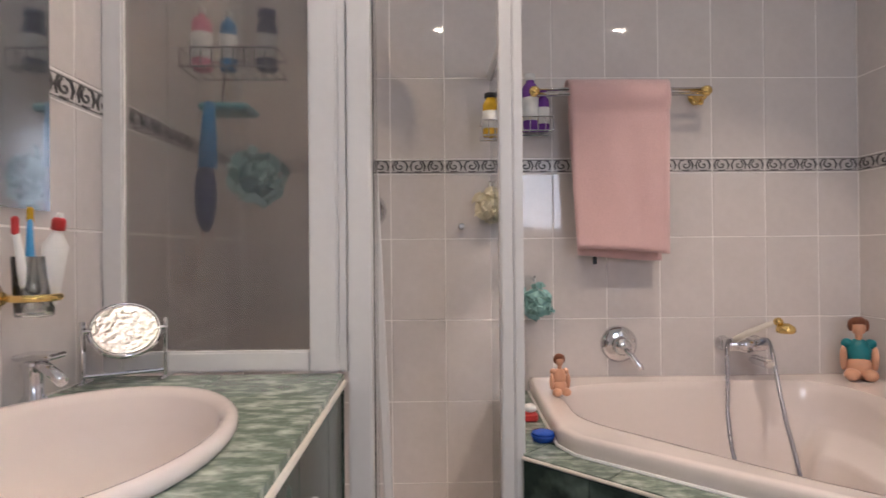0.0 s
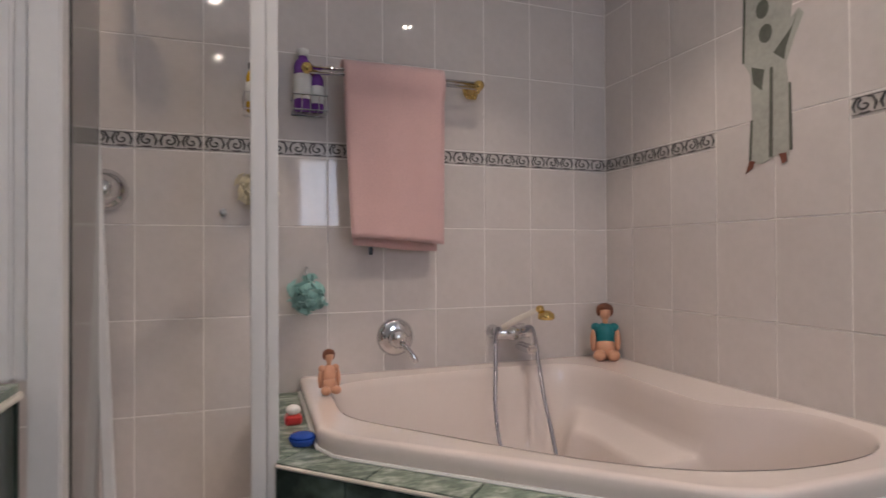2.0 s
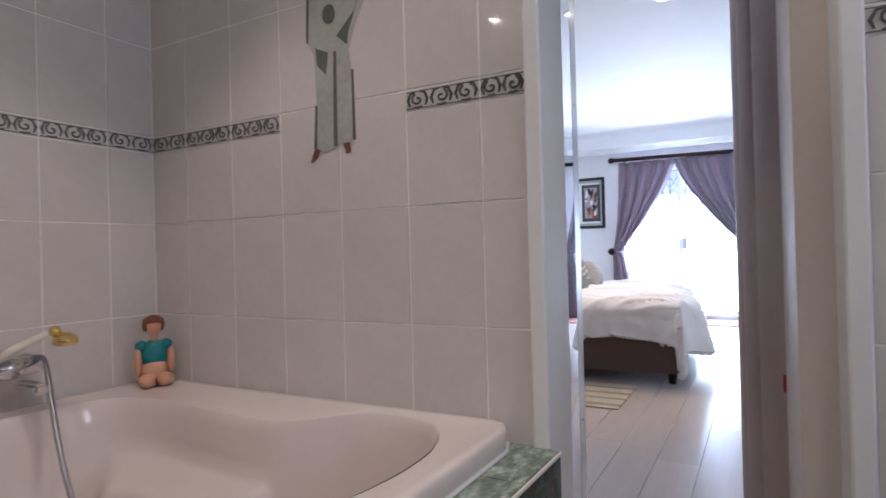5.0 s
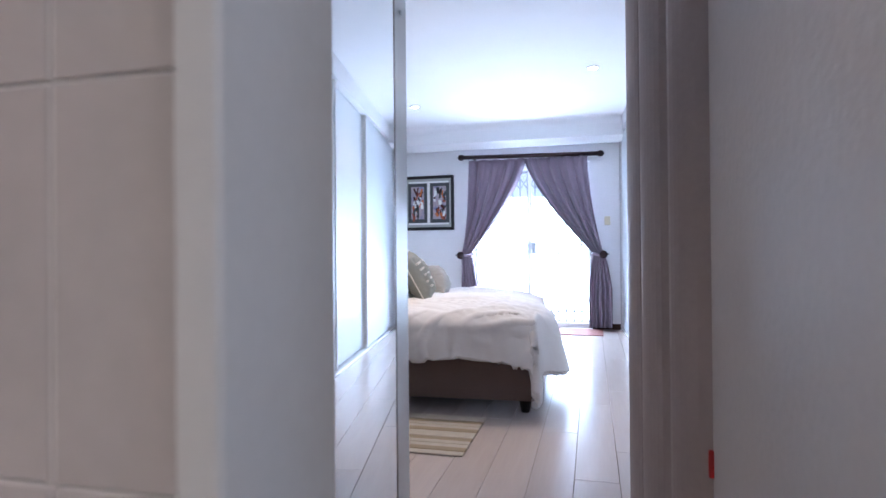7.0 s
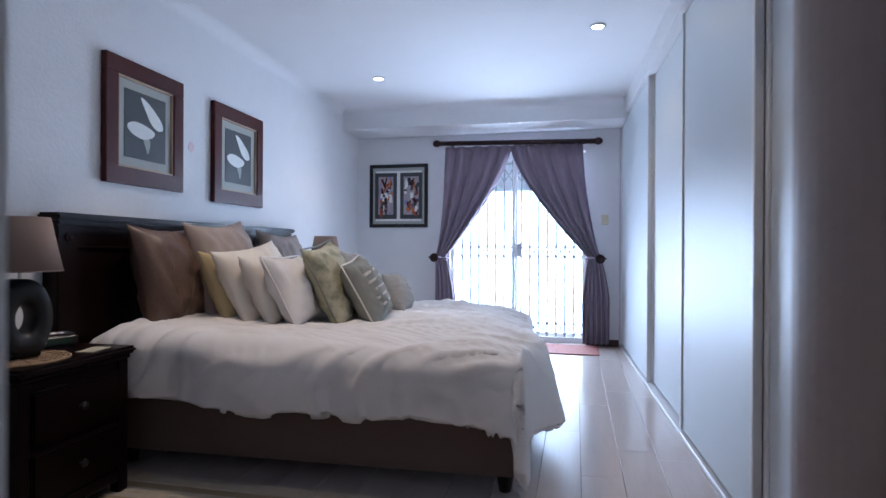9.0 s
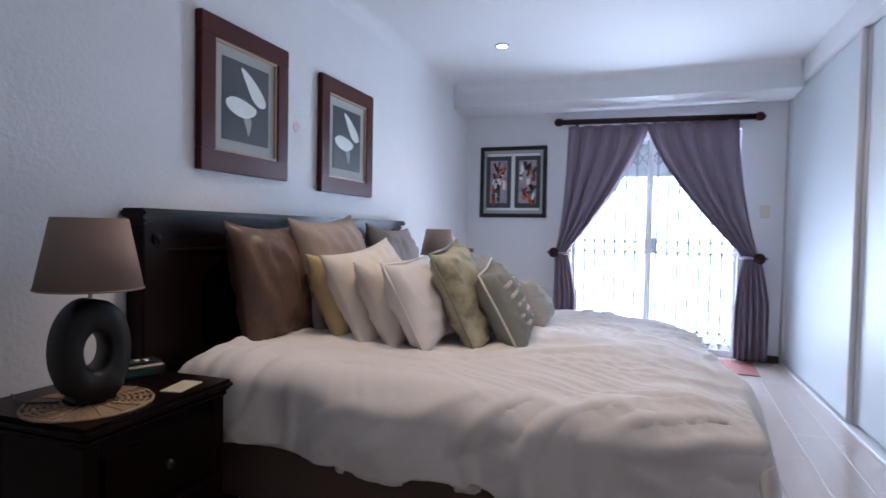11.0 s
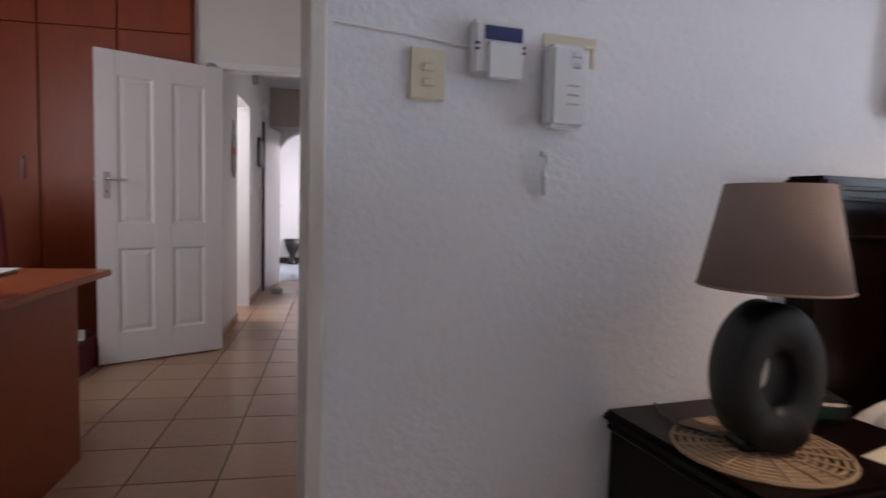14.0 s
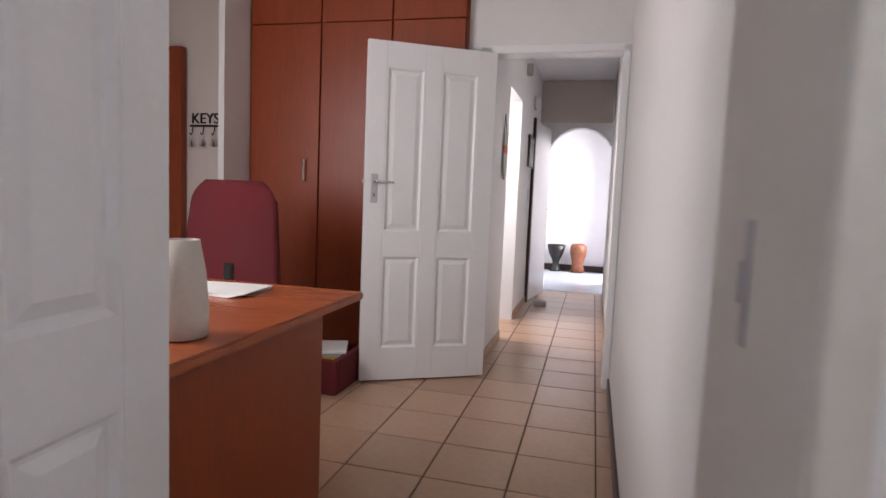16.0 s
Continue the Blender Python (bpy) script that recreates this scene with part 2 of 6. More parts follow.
def tube(points, radius, steps=10, bm=None, closed=False):
    """A round rod along a line of points."""
    out = bm if bm is not None else bmesh.new()
    pts = [Vector(p) for p in points]
    rings = []
    n = len(pts)
    for i, p in enumerate(pts):
        a = pts[i - 1] if (i or closed) else p
        b = pts[(i + 1) % n] if (i < n - 1 or closed) else p
        d = (b - a).normalized()
        side = d.cross(Vector((0, 0, 1)))
        if side.length < 0.05:
            side = d.cross(Vector((1, 0, 0)))
        side.normalize()
        up = side.cross(d)
        r = radius[i] if isinstance(radius, (list, tuple)) else radius
        rings.append([out.verts.new(p + r * (math.cos(2 * math.pi * k / steps) * side + math.sin(2 * math.pi * k / steps) * up)) for k in range(steps)])
    pairs = list(zip(rings, rings[1:])) + ([(rings[-1], rings[0])] if closed else [])
    for a, b in pairs:
        for k in range(steps):
            out.faces.new((a[k], a[(k + 1) % steps], b[(k + 1) % steps], b[k]))
    if not closed:
        out.faces.new(rings[0])
        out.faces.new(rings[-1])
    return out


def prism(outline, z0, z1, bm=None, bevel=0.0):
    """An upright solid over a plan outline."""
    out = bm if bm is not None else bmesh.new()
    low = [out.verts.new((x, y, z0)) for x, y in outline]
    top = [out.verts.new((x, y, z1)) for x, y in outline]
    n = len(outline)
    faces = [out.faces.new(low), out.faces.new(top)]
    for i in range(n):
        faces.append(out.faces.new((low[i], low[(i + 1) % n], top[(i + 1) % n], top[i])))
    if bevel:
        edges = {e for f in faces for e in f.edges}
        bmesh.ops.bevel(out, geom=list(edges), offset=bevel, segments=2, affect="EDGES", clamp_overlap=True)
    return out


def structure(name, bm, mat, label, category="wall", mats=()):
    return tagged(part(name, bm, mat, None, "", False, mats), label, category, kind="structure")


def set_askew(obs):
    """Turns finished things with the bed's wall."""
    for ob in obs:
        ob.matrix_world = TURN @ ob.matrix_world


STUDY = TURN @ Matrix.Translation((3.69, 3.27, 0)) @ Matrix.Rotation(math.atan2(-0.148, 0.989), 4, "Z")

# ---- structure: bathroom ----
XR, YB, XL = 1.97, 2.2, -0.33        # tiled faces of the bathroom
HW, BW, WF = 3.265, 9.25, 0.20       # headboard wall, garden wall, wardrobe front
CZ, BZ = 2.58, 2.40                  # ceilings
DY0, DY1 = 0.25, 0.84                # bathroom doorway
SX0, SX1 = 2.80, 3.65                # study doorway

structure("floor", box((XL - 0.2, -1.4, -0.12), (2.12, YB + 0.15, 0.0)), MARBLE_DARK, "dark green bathroom floor", "floor")
structure("wall_bath_back", box((XL - 0.2, YB + 0.0018, 0), (2.12, YB + 0.16, BZ)), GROUT, "back wall of the bathroom under glazed tiles")
structure("wall_bath_left", box((XL - 0.15, -1.4, 0), (XL - 0.0018, YB + 0.0018, BZ)), GROUT, "bathroom wall beside the basin under tiles")
bm = box((XL - 0.15, -1.55, 0), (1.12, -1.4, BZ))
box((1.78, -1.55, 0), (2.12, -1.4, BZ), bm=bm)
box((1.12, -1.55, 0), (1.78, -1.4, 1.28), bm=bm)
box((1.12, -1.55, 1.95), (1.78, -1.4, BZ), bm=bm)
structure("wall_bath_behind", bm, PLASTER, "plain wall closing the bathroom, with a small window")
structure("trim_bath_window", box((1.10, -1.62, 1.26), (1.80, -1.552, 1.97)), TRIM, "white closing board of the bathroom window", "window")
structure("ceiling_bath", box((XL - 0.2, -1.55, BZ), (2.06, YB + 0.15, BZ + 0.1)), CEIL, "white bathroom ceiling", "ceiling")
bm = box((XR + 0.0018, DY1 + 0.02, 0), (2.12, YB + 0.16, CZ))
box((XR + 0.0018, -1.55, 0), (2.12, DY0 - 0.02, CZ), bm=bm)
box((XR + 0.0018, DY0 - 0.02, 2.06), (2.12, DY1 + 0.02, CZ), bm=bm)
structure("wall_bath_bedroom", bm, GROUT, "wall between bathroom and bedroom with a doorway")
# door lining of the bathroom
bm = box((XR - 0.012, DY1 - 0.018, 0), (2.135, DY1 + 0.02, 2.06), 0.004)
box((XR - 0.012, DY0 - 0.02, 0), (2.135, DY0 + 0.018, 2.06), 0.004, bm)
box((XR - 0.012, DY0, 2.04), (2.135, DY1, 2.08), 0.004, bm)
structure("trim_bath_door", bm, TRIM, "white painted door lining", "door frame")
bm = box((2.12, DY1 + 0.0, 0), (2.138, DY1 + 0.075, 2.12), 0.005)
structure("trim_bath_architrave", bm, TRIM, "white painted architrave", "door frame")

# ---- structure: bedroom ----
structure("floor_bedroom_base", box((2.12, -0.5, -0.12), (BW + 0.2, HW + 0.14, -0.008)), MATS["brown_grout"], "dark underlay below the laminate boards", "floor")
bm = box((2.12, HW, 0), (SX0 - 0.03, HW + 0.14, CZ))
box((SX1 + 0.03, HW, 0), (BW + 0.2, HW + 0.14, CZ), bm=bm)
box((SX0 - 0.03, HW, 2.07), (SX1 + 0.03, HW + 0.14, CZ), bm=bm)
structure("wall_headboard", moved(bm, TURN), PLASTER, "white rough plaster wall behind the bed with a doorway")
WY0, WY1, WZ = 0.60, 2.12, 2.14      # glazed doors to the garden
bm = box((BW, -0.5, 0), (BW + 0.2, WY0, CZ))
box((BW, WY1, 0), (BW + 0.2, HW, CZ), bm=bm)
box((BW, WY0, WZ), (BW + 0.2, WY1, CZ), bm=bm)
structure("wall_garden", bm, PLASTER, "white plaster wall around the garden doors")
structure("wall_bulkhead", box((8.72, 0.21, 2.36), (BW, HW, CZ), 0.006), PLASTER, "white boxed beam below the ceiling")
structure("ceiling_bedroom", box((2.06, -0.6, CZ), (BW + 0.2, HW + 0.14, CZ + 0.1)), CEIL, "white bedroom ceiling", "ceiling")
# concave cornice of the headboard wall and the beam


def cornice(name, length, m):
    prof = [(0, 0)] + [(0.085 * (1 - math.sin(radians(a))), -0.085 * (1 - math.cos(radians(a)))) for a in range(0, 91, 15)]
    bm = bmesh.new()
    ends = [[bm.verts.new((x, p[0], p[1])) for p in prof] for x in (0, length)]
    n = len(prof)
    for i in range(n):
        bm.faces.new((ends[0][i], ends[0][(i + 1) % n], ends[1][(i + 1) % n], ends[1][i]))
    bm.faces.new(ends[0]), bm.faces.new(ends[1])
    ob = structure(name, moved(bm, m), CEIL, "white plaster cornice", "cornice")
    return ob


cornice("cornice", 6.6, TURN @ Matrix.Translation((8.72, HW, CZ)) @ Matrix.Rotation(math.pi, 4, "Z"))
cornice("cornice_beam", 3.0, Matrix.Translation((8.72, 0.25, CZ)) @ Matrix.Rotation(math.pi / 2, 4, "Z"))
bm = box((SX1 + 0.1, HW - 0.014, 0), (4.35, HW, 0.07), 0.003)
structure("baseboard_headboard", moved(bm, TURN), SKIRT, "dark wooden skirting", "skirting")
structure("baseboard_garden", box((BW - 0.014, 0.2, 0), (BW, WY0 - 0.02, 0.07), 0.003), SKIRT, "dark wooden skirting", "skirting")
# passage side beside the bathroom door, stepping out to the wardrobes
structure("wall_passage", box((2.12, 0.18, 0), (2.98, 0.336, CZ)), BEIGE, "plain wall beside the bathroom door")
def flute(x0, y0, x1, y1, bulge, n=7):
    """Plan points of one rounded upright moulding."""
    out = []
    for i in range(n + 1):
        t = i / n
        k = bulge * math.sin(math.pi * t) ** 0.7
        out.append((x0 + (x1 - x0) * t - k * 0.35, y0 + (y1 - y0) * t + k))
    return out


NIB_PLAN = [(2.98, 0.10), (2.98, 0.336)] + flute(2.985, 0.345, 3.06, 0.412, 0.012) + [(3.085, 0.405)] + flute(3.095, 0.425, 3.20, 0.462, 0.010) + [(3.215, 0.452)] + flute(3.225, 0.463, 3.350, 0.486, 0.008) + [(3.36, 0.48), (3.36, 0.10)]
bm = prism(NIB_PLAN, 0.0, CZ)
# brown here is painted shade on a wall of the common white
structure("wall_nib", bm, MATS["nib_shaded_paint"], "stepped end panel of the wardrobe wall")
structure("wall_bedroom_close", box((2.0, YB + 0.165, 0), (2.118, 3.5, CZ)), PLASTER, "plain wall closing the bedroom")
structure("wall_behind_wardrobe", box((2.12, -0.62, 0), (BW + 0.2, -0.5, CZ)), PLASTER, "plain wall behind the wardrobes")

# ---- structure: study and passage ----
Z2 = 2.62
structure("wall_study_right", moved(box((0.0, 0.12, 0), (0.14, 6.9, Z2)), STUDY), STUDYWALL, "white wall running along the study and passage")
bm = box((-3.2, 3.30, 0), (-0.86, 3.42, Z2))
box((-0.86, 3.30, 2.08), (0.0, 3.42, Z2), bm=bm)
structure("wall_study_cross", moved(bm, STUDY), STUDYWALL, "wall between study and passage with a doorway")
bm = box((-3.3, 0.1, 0), (-3.2, 1.9, Z2))
box((-3.3, 2.7, 0), (-3.2, 3.42, Z2), bm=bm)
box((-3.3, 1.9, 2.15), (-3.2, 2.7, Z2), bm=bm)
structure("wall_study_left", moved(bm, STUDY), STUDYWALL, "far wall of the study")
structure("ceiling_study", moved(box((-4.3, 0.13, Z2), (1.6, 10.2, Z2 + 0.1)), STUDY), CEIL, "white ceiling of the study and passage", "ceiling")
structure("floor_study_base", moved(box((-4.3, 0.13, -0.12), (1.6, 10.2, -0.008)), STUDY), TERRA_GROUT, "dark grout bed below the tiles", "floor")
bm = box((-1.0, 3.42, 0), (-0.86, 4.35, Z2))
box((-1.0, 5.12, 0), (-0.86, 7.0, Z2), bm=bm)
box((-1.0, 4.35, 2.06), (-0.86, 5.12, Z2), bm=bm)
structure("wall_passage_left", moved(bm, STUDY), PLASTER, "white passage wall with a doorway")

# ---- shared shapes ----


def smooth_loop(pts, per=6):
    """A closed rounded line through plan points."""
    out, n = [], len(pts)
    for i in range(n):
        p = [Vector(pts[(i + k - 1) % n]) for k in range(4)]
        for s in range(per):
            t = s / per
            out.append(0.5 * (2 * p[1] + (p[2] - p[0]) * t + (2 * p[0] - 5 * p[1] + 4 * p[2] - p[3]) * t * t + (3 * p[1] - p[0] - 3 * p[2] + p[3]) * t ** 3))
    return out


def blob(center, radii, bm=None, wobble=0.0, seed=0, seg=14):
    out = bm if bm is not None else bmesh.new()
    made = bmesh.ops.create_uvsphere(out, u_segments=seg, v_segments=max(6, seg // 2 + 1), radius=1.0)["verts"]
    for v in made:
        k = 1 + wobble * noise.noise(v.co * 2.3 + Vector((seed * 3.1, seed * 1.7, 0)))
        v.co = Vector((v.co.x * radii[0] * k + center[0], v.co.y * radii[1] * k + center[1], v.co.z * radii[2] * k + center[2]))
    return out


def ruffle(center, radius, seed, petals=70):
    """A mesh sponge: many small curled ribbons round a middle."""
    rnd = random.Random(seed)
    bm = blob(center, (radius * 0.7,) * 3, wobble=0.3, seed=seed)
    for _ in range(petals):
        d = Vector((rnd.gauss(0, 1), rnd.gauss(0, 1), rnd.gauss(0, 1))).normalized()
        side = d.orthogonal().normalized()
        side.rotate(Matrix.Rotation(rnd.random() * 6.28, 3, d))
        up = d.cross(side)
        c = Vector(center) + d * radius * rnd.uniform(0.55, 1.0)
        w, h = radius * rnd.uniform(0.3, 0.5), radius * rnd.uniform(0.25, 0.4)
        vs = [bm.verts.new(c + side * w * a + d * (h * (1 - a * a)) * b + up * 0.25 * h * math.sin(3 * a + b)) for a in (-1, -0.33, 0.33, 1) for b in (-0.4, 0.6)]
        for i in range(3):
            bm.faces.new((vs[2 * i], vs[2 * i + 1], vs[2 * i + 3], vs[2 * i + 2]))
    return bm


# ---- bathroom: bath, marble ledge, taps ----
RIM = [(0.715, 2.195), (0.69, 1.58), (0.72, 1.50), (1.30, 0.945), (1.385, 0.905), (1.90, 0.90), (1.965, 0.925), (1.965, 2.195)]
BOWL = [(0.80, 2.01), (0.775, 1.83), (0.79, 1.66), (0.93, 1.47), (1.14, 1.22), (1.30, 1.08), (1.45, 1.01), (1.62, 0.985), (1.78, 1.005), (1.885, 1.08), (1.915, 1.20), (1.885, 1.30), (1.80, 1.375), (1.755, 1.44), (1.75, 1.54), (1.76, 1.70), (1.775, 1.92), (1.73, 2.06), (1.60, 2.11), (1.30, 2.115), (0.95, 2.09)]
bath = empty("corner_bath", "pinkish white acrylic corner bath with a moulded seat", "bathtub")
loop = smooth_loop([(x, y, 0) for x, y in BOWL], 7)
mid = Vector((1.38, 1.60, 0))
bm = bmesh.new()
DEEP = [(1.0, 0.602), (0.992, 0.597), (0.978, 0.575), (0.945, 0.49), (0.925, 0.43), (0.90, 0.36), (0.87, 0.30), (0.83, 0.25), (0.77, 0.215), (0.66, 0.20), (0.50, 0.193), (0.25, 0.187)]
SHELF = [(1.0, 0.602), (0.990, 0.596), (0.978, 0.565), (0.965, 0.500), (0.950, 0.462), (0.92, 0.448), (0.64, 0.420), (0.615, 0.414), (0.600, 0.398), (0.585, 0.34), (0.54, 0.22), (0.25, 0.187)]
LOBE = [(1.0, 0.602), (0.992, 0.597), (0.980, 0.570), (0.970, 0.46), (0.960, 0.36), (0.935, 0.326), (0.90, 0.318), (0.70, 0.305), (0.675, 0.296), (0.655, 0.27), (0.58, 0.205), (0.25, 0.187)]
ease = lambda a, b, v: (lambda t: t * t * (3 - 2 * t))(max(0.0, min(1.0, (v - a) / (b - a))))
rings = []
for lv in range(len(DEEP)):
    ring = []
    for p in loop:
        side = ease(1.64, 1.74, p.x)
        ws = side * ease(1.37, 1.45, p.y)
        wl = side * (1 - ease(1.37, 1.45, p.y))
        mixed = [DEEP[lv][c] * (1 - ws - wl) + SHELF[lv][c] * ws + LOBE[lv][c] * wl for c in (0, 1)]
        q = mid + (p - mid) * mixed[0]
        ring.append(bm.verts.new((q.x, q.y, mixed[1])))
    rings.append(ring)
n = len(loop)
for a, b in zip(rings, rings[1:]):
    for i in range(n):
        bm.faces.new((a[i], a[(i + 1) % n], b[(i + 1) % n], b[i]))
bm.faces.new(rings[-1])
part("bowl", bm, ACRYLIC, bath, "glossy hollow bowl with a moulded shelf and seat", True)
# rim: flat band between outer outline and bowl edge, with a rolled lip
bm = bmesh.new()
outer = []
for p in loop:
    d = (p - mid).normalized()
    best = 9.0
    for i in range(len(RIM)):
        a, b = Vector((*RIM[i], 0)), Vector((*RIM[(i + 1) % len(RIM)], 0))
        e = b - a
        den = d.x * e.y - d.y * e.x
        if abs(den) > 1e-6:
            r = a - mid
            t, u = (r.x * e.y - r.y * e.x) / den, (r.x * d.y - r.y * d.x) / den
            if t > 0 and -0.001 <= u <= 1.001:
                best = min(best, t)
    outer.append(mid + d * best)
bands = [[bm.verts.new((p.x, p.y, 0.600)) for p in loop]]
for inset, z in ((0.030, 0.606), (0.012, 0.608), (0.004, 0.605), (0.0, 0.598), (0.0, 0.580), (0.004, 0.556)):
    bands.append([bm.verts.new((*(o - (o - mid).normalized() * inset).xy, z)) for o in outer])
for a, b in zip(bands, bands[1:]):
    for i in range(n):
        bm.faces.new((a[i], a[(i + 1) % n], b[(i + 1) % n], b[i]))
part("rim", bm, ACRYLIC, bath, "", True)
part("sealant", tube([(p.x, p.y, 0.559) for p in outer], 0.005, 6, closed=True), WHITEPL, bath, "white sealant bead")
part("drain", lathe([(0.03, 0.186), (0.03, 0.192), (0.022, 0.194)], 20, center=(1.3, 1.5, 0.0)), CHROME, bath, "chrome drain")

# marble surround of the bath
LEDGE = [(0.60, 2.195), (0.59, 1.52), (1.25, 0.855), (1.33, 0.815), (1.965, 0.80)]
ledge = empty("bath_surround", "green marble tiled surround below the bath rim", "tiled surround")
core = [(0.612, 2.19), (0.602, 1.53), (1.26, 0.87), (1.335, 0.83), (1.96, 0.815), (1.96, 0.945), (1.36, 0.96), (0.75, 1.55), (0.73, 2.19)]
part("core", prism(core, 0.0, 0.545), GROUT, ledge)


def marble_run(p0, p1, width, pieces, zt, parent, name="tile", inward=1):
    """Counter tiles along an edge, each a slab of its own."""
    a, b = Vector((*p0, 0)), Vector((*p1, 0))
    d = (b - a).normalized()
    nrm = Vector((-d.y, d.x, 0)) * inward
    step = (b - a).length / pieces
    for i in range(pieces):
        q0, q1 = a + d * (i * step + 0.0015), a + d * ((i + 1) * step - 0.0015)
        quad = [q0, q1, q1 + nrm * width, q0 + nrm * width]
        part(name, prism([(v.x, v.y) for v in quad], zt - 0.012, zt, bevel=0.0012), MARBLE, parent)


def marble_face(p0, p1, z0, z1, pieces, parent, inward=1):
    a, b = Vector((*p0, 0)), Vector((*p1, 0))
    d = (b - a).normalized()
    nrm = Vector((-d.y, d.x, 0)) * inward
    step = (b - a).length / pieces
    for i in range(pieces):
        q0, q1 = a + d * (i * step + 0.002), a + d * ((i + 1) * step - 0.002)
        quad = [q0 - nrm * 0.001, q1 - nrm * 0.001, q1 + nrm * 0.009, q0 + nrm * 0.009]
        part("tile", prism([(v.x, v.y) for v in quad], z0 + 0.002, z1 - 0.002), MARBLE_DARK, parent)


marble_run(LEDGE[0], (0.591, 1.606), 0.12, 3, 0.557, ledge)
part("tile", prism([(0.592, 1.525), (0.671, 1.603), (0.592, 1.603)], 0.545, 0.557), MARBLE, ledge)
marble_run(LEDGE[1], LEDGE[2], 0.115, 4, 0.557, ledge)
marble_run(LEDGE[3], LEDGE[4], 0.125, 3, 0.557, ledge)
part("tile", prism([LEDGE[2], LEDGE[3], (1.36, 0.945), (1.325, 0.94)], 0.545, 0.557), MARBLE, ledge)
for z0, z1 in ((0.345, 0.545), (0.0, 0.345)):
    marble_face(LEDGE[1], LEDGE[2], z0, z1, 5, ledge)
    marble_face(LEDGE[3], LEDGE[4], z0, z1, 3, ledge)
part("edge_strip", tube([(*LEDGE[1], 0.549), (*LEDGE[2], 0.549), (*LEDGE[3], 0.549), (*LEDGE[4], 0.549)], 0.005, 8), CREAMTRIM, ledge, "pale edging strip")

mixer = empty("bath_mixer", "round chrome single lever mixer on the tiled wall", "tap")
part("plate", lathe([(0.068, 2.199), (0.068, 2.192), (0.058, 2.182), (0.045, 2.175)], 36, center=(1.055, 0, 0.725), axis="Y"), CHROME, mixer, "", True)
part("body", lathe([(0.032, 2.18), (0.034, 2.15), (0.024, 2.135), (0.006, 2.132)], 28, center=(1.055, 0, 0.725), axis="Y"), CHROME, mixer, "", True)
part("lever", tube([(1.06, 2.14, 0.715), (1.085, 2.125, 0.685), (1.105, 2.115, 0.655), (1.11, 2.11, 0.642)], [0.010, 0.011, 0.012, 0.009], 12), CHROME, mixer, "", True)
hand = empty("hand_shower", "chrome bath mixer with a brass hand shower and hose", "shower")
bm = lathe([(0.022, 1.455), (0.026, 1.46), (0.026, 1.60), (0.022, 1.605)], 24, center=(0, 2.15, 0.725), axis="X")
blob((1.53, 2.145, 0.725), (0.042, 0.035, 0.032), bm)
part("body", bm, CHROME, hand, "", True)
for x in (1.47, 1.59):
    part("wall_flange", lathe([(0.028, 2.198), (0.028, 2.19), (0.014, 2.18), (0.014, 2.16)], 20, center=(x, 0, 0.725), axis="Y"), CHROME, hand, "", True)
part("handle", tube([(1.475, 2.12, 0.745), (1.52, 2.10, 0.775), (1.565, 2.08, 0.80), (1.59, 2.07, 0.812)], [0.011, 0.012, 0.010, 0.010], 12), CREAMTRIM, hand, "cream hand shower handle", True)
bm = blob((1.605, 2.065, 0.817), (0.016, 0.016, 0.015))
lathe([(0.012, 0.0), (0.030, -0.012), (0.032, -0.028), (0.026, -0.034)], 20, bm, (1.625, 2.055, 0.812))
part("head", bm, GOLD, hand, "polished brass shower head", True)
arc = [Vector(p) for p in ((1.462, 2.125, 0.745), (1.435, 2.09, 0.72), (1.405, 2.03, 0.62), (1.37, 1.96, 0.50), (1.355, 1.88, 0.38), (1.39, 1.80, 0.25), (1.46, 1.765, 0.213), (1.515, 1.79, 0.28), (1.535, 1.86, 0.40), (1.55, 1.94, 0.51), (1.575, 2.03, 0.64), (1.60, 2.11, 0.735), (1.585, 2.14, 0.745))]
fine = []
for i in range(len(arc) - 1):
    p = [arc[max(0, i - 1)], arc[i], arc[i + 1], arc[min(len(arc) - 1, i + 2)]]
    for s in range(14):
        t = s / 14
        fine.append(0.5 * (2 * p[1] + (p[2] - p[0]) * t + (2 * p[0] - 5 * p[1] + 4 * p[2] - p[3]) * t * t + (3 * p[1] - p[0] - 3 * p[2] + p[3]) * t ** 3))
part("hose", tube(fine, [0.0075 if i % 2 else 0.0062 for i in range(len(fine))], 10), HOSE, hand, "ribbed steel hose", True)
part("spout", box((1.535, 2.03, 0.66), (1.575, 2.14, 0.69), 0.008, segs=2), CHROME, hand, "flat chrome spout")

hand.location = (-0.028, 0, 0)

# towel on its rail
rail = empty("towel_rail", "double chrome towel rail with brass rosettes", "towel rail")
for z, y in ((1.655, 2.135), (1.632, 2.115)):
    part("bar", tube([(0.74, y, z), (1.35, y, z)], 0.007, 12), CHROME, rail, "", True)
for x in (0.735, 1.355):
    bm = lathe([(0.030, 2.199), (0.032, 2.19), (0.022, 2.18), (0.014, 2.16), (0.014, 2.13), (0.020, 2.115), (0.016, 2.10), (0.004, 2.095)], 20, center=(x, 0, 1.642), axis="Y")
    for k in range(6):
        a = k * math.pi / 3
        blob((x + 0.026 * math.cos(a), 2.185, 1.642 + 0.026 * math.sin(a)), (0.011, 0.008, 0.011), bm, seg=8)
    part("rosette", bm, GOLD, rail, "polished brass rosette", True)


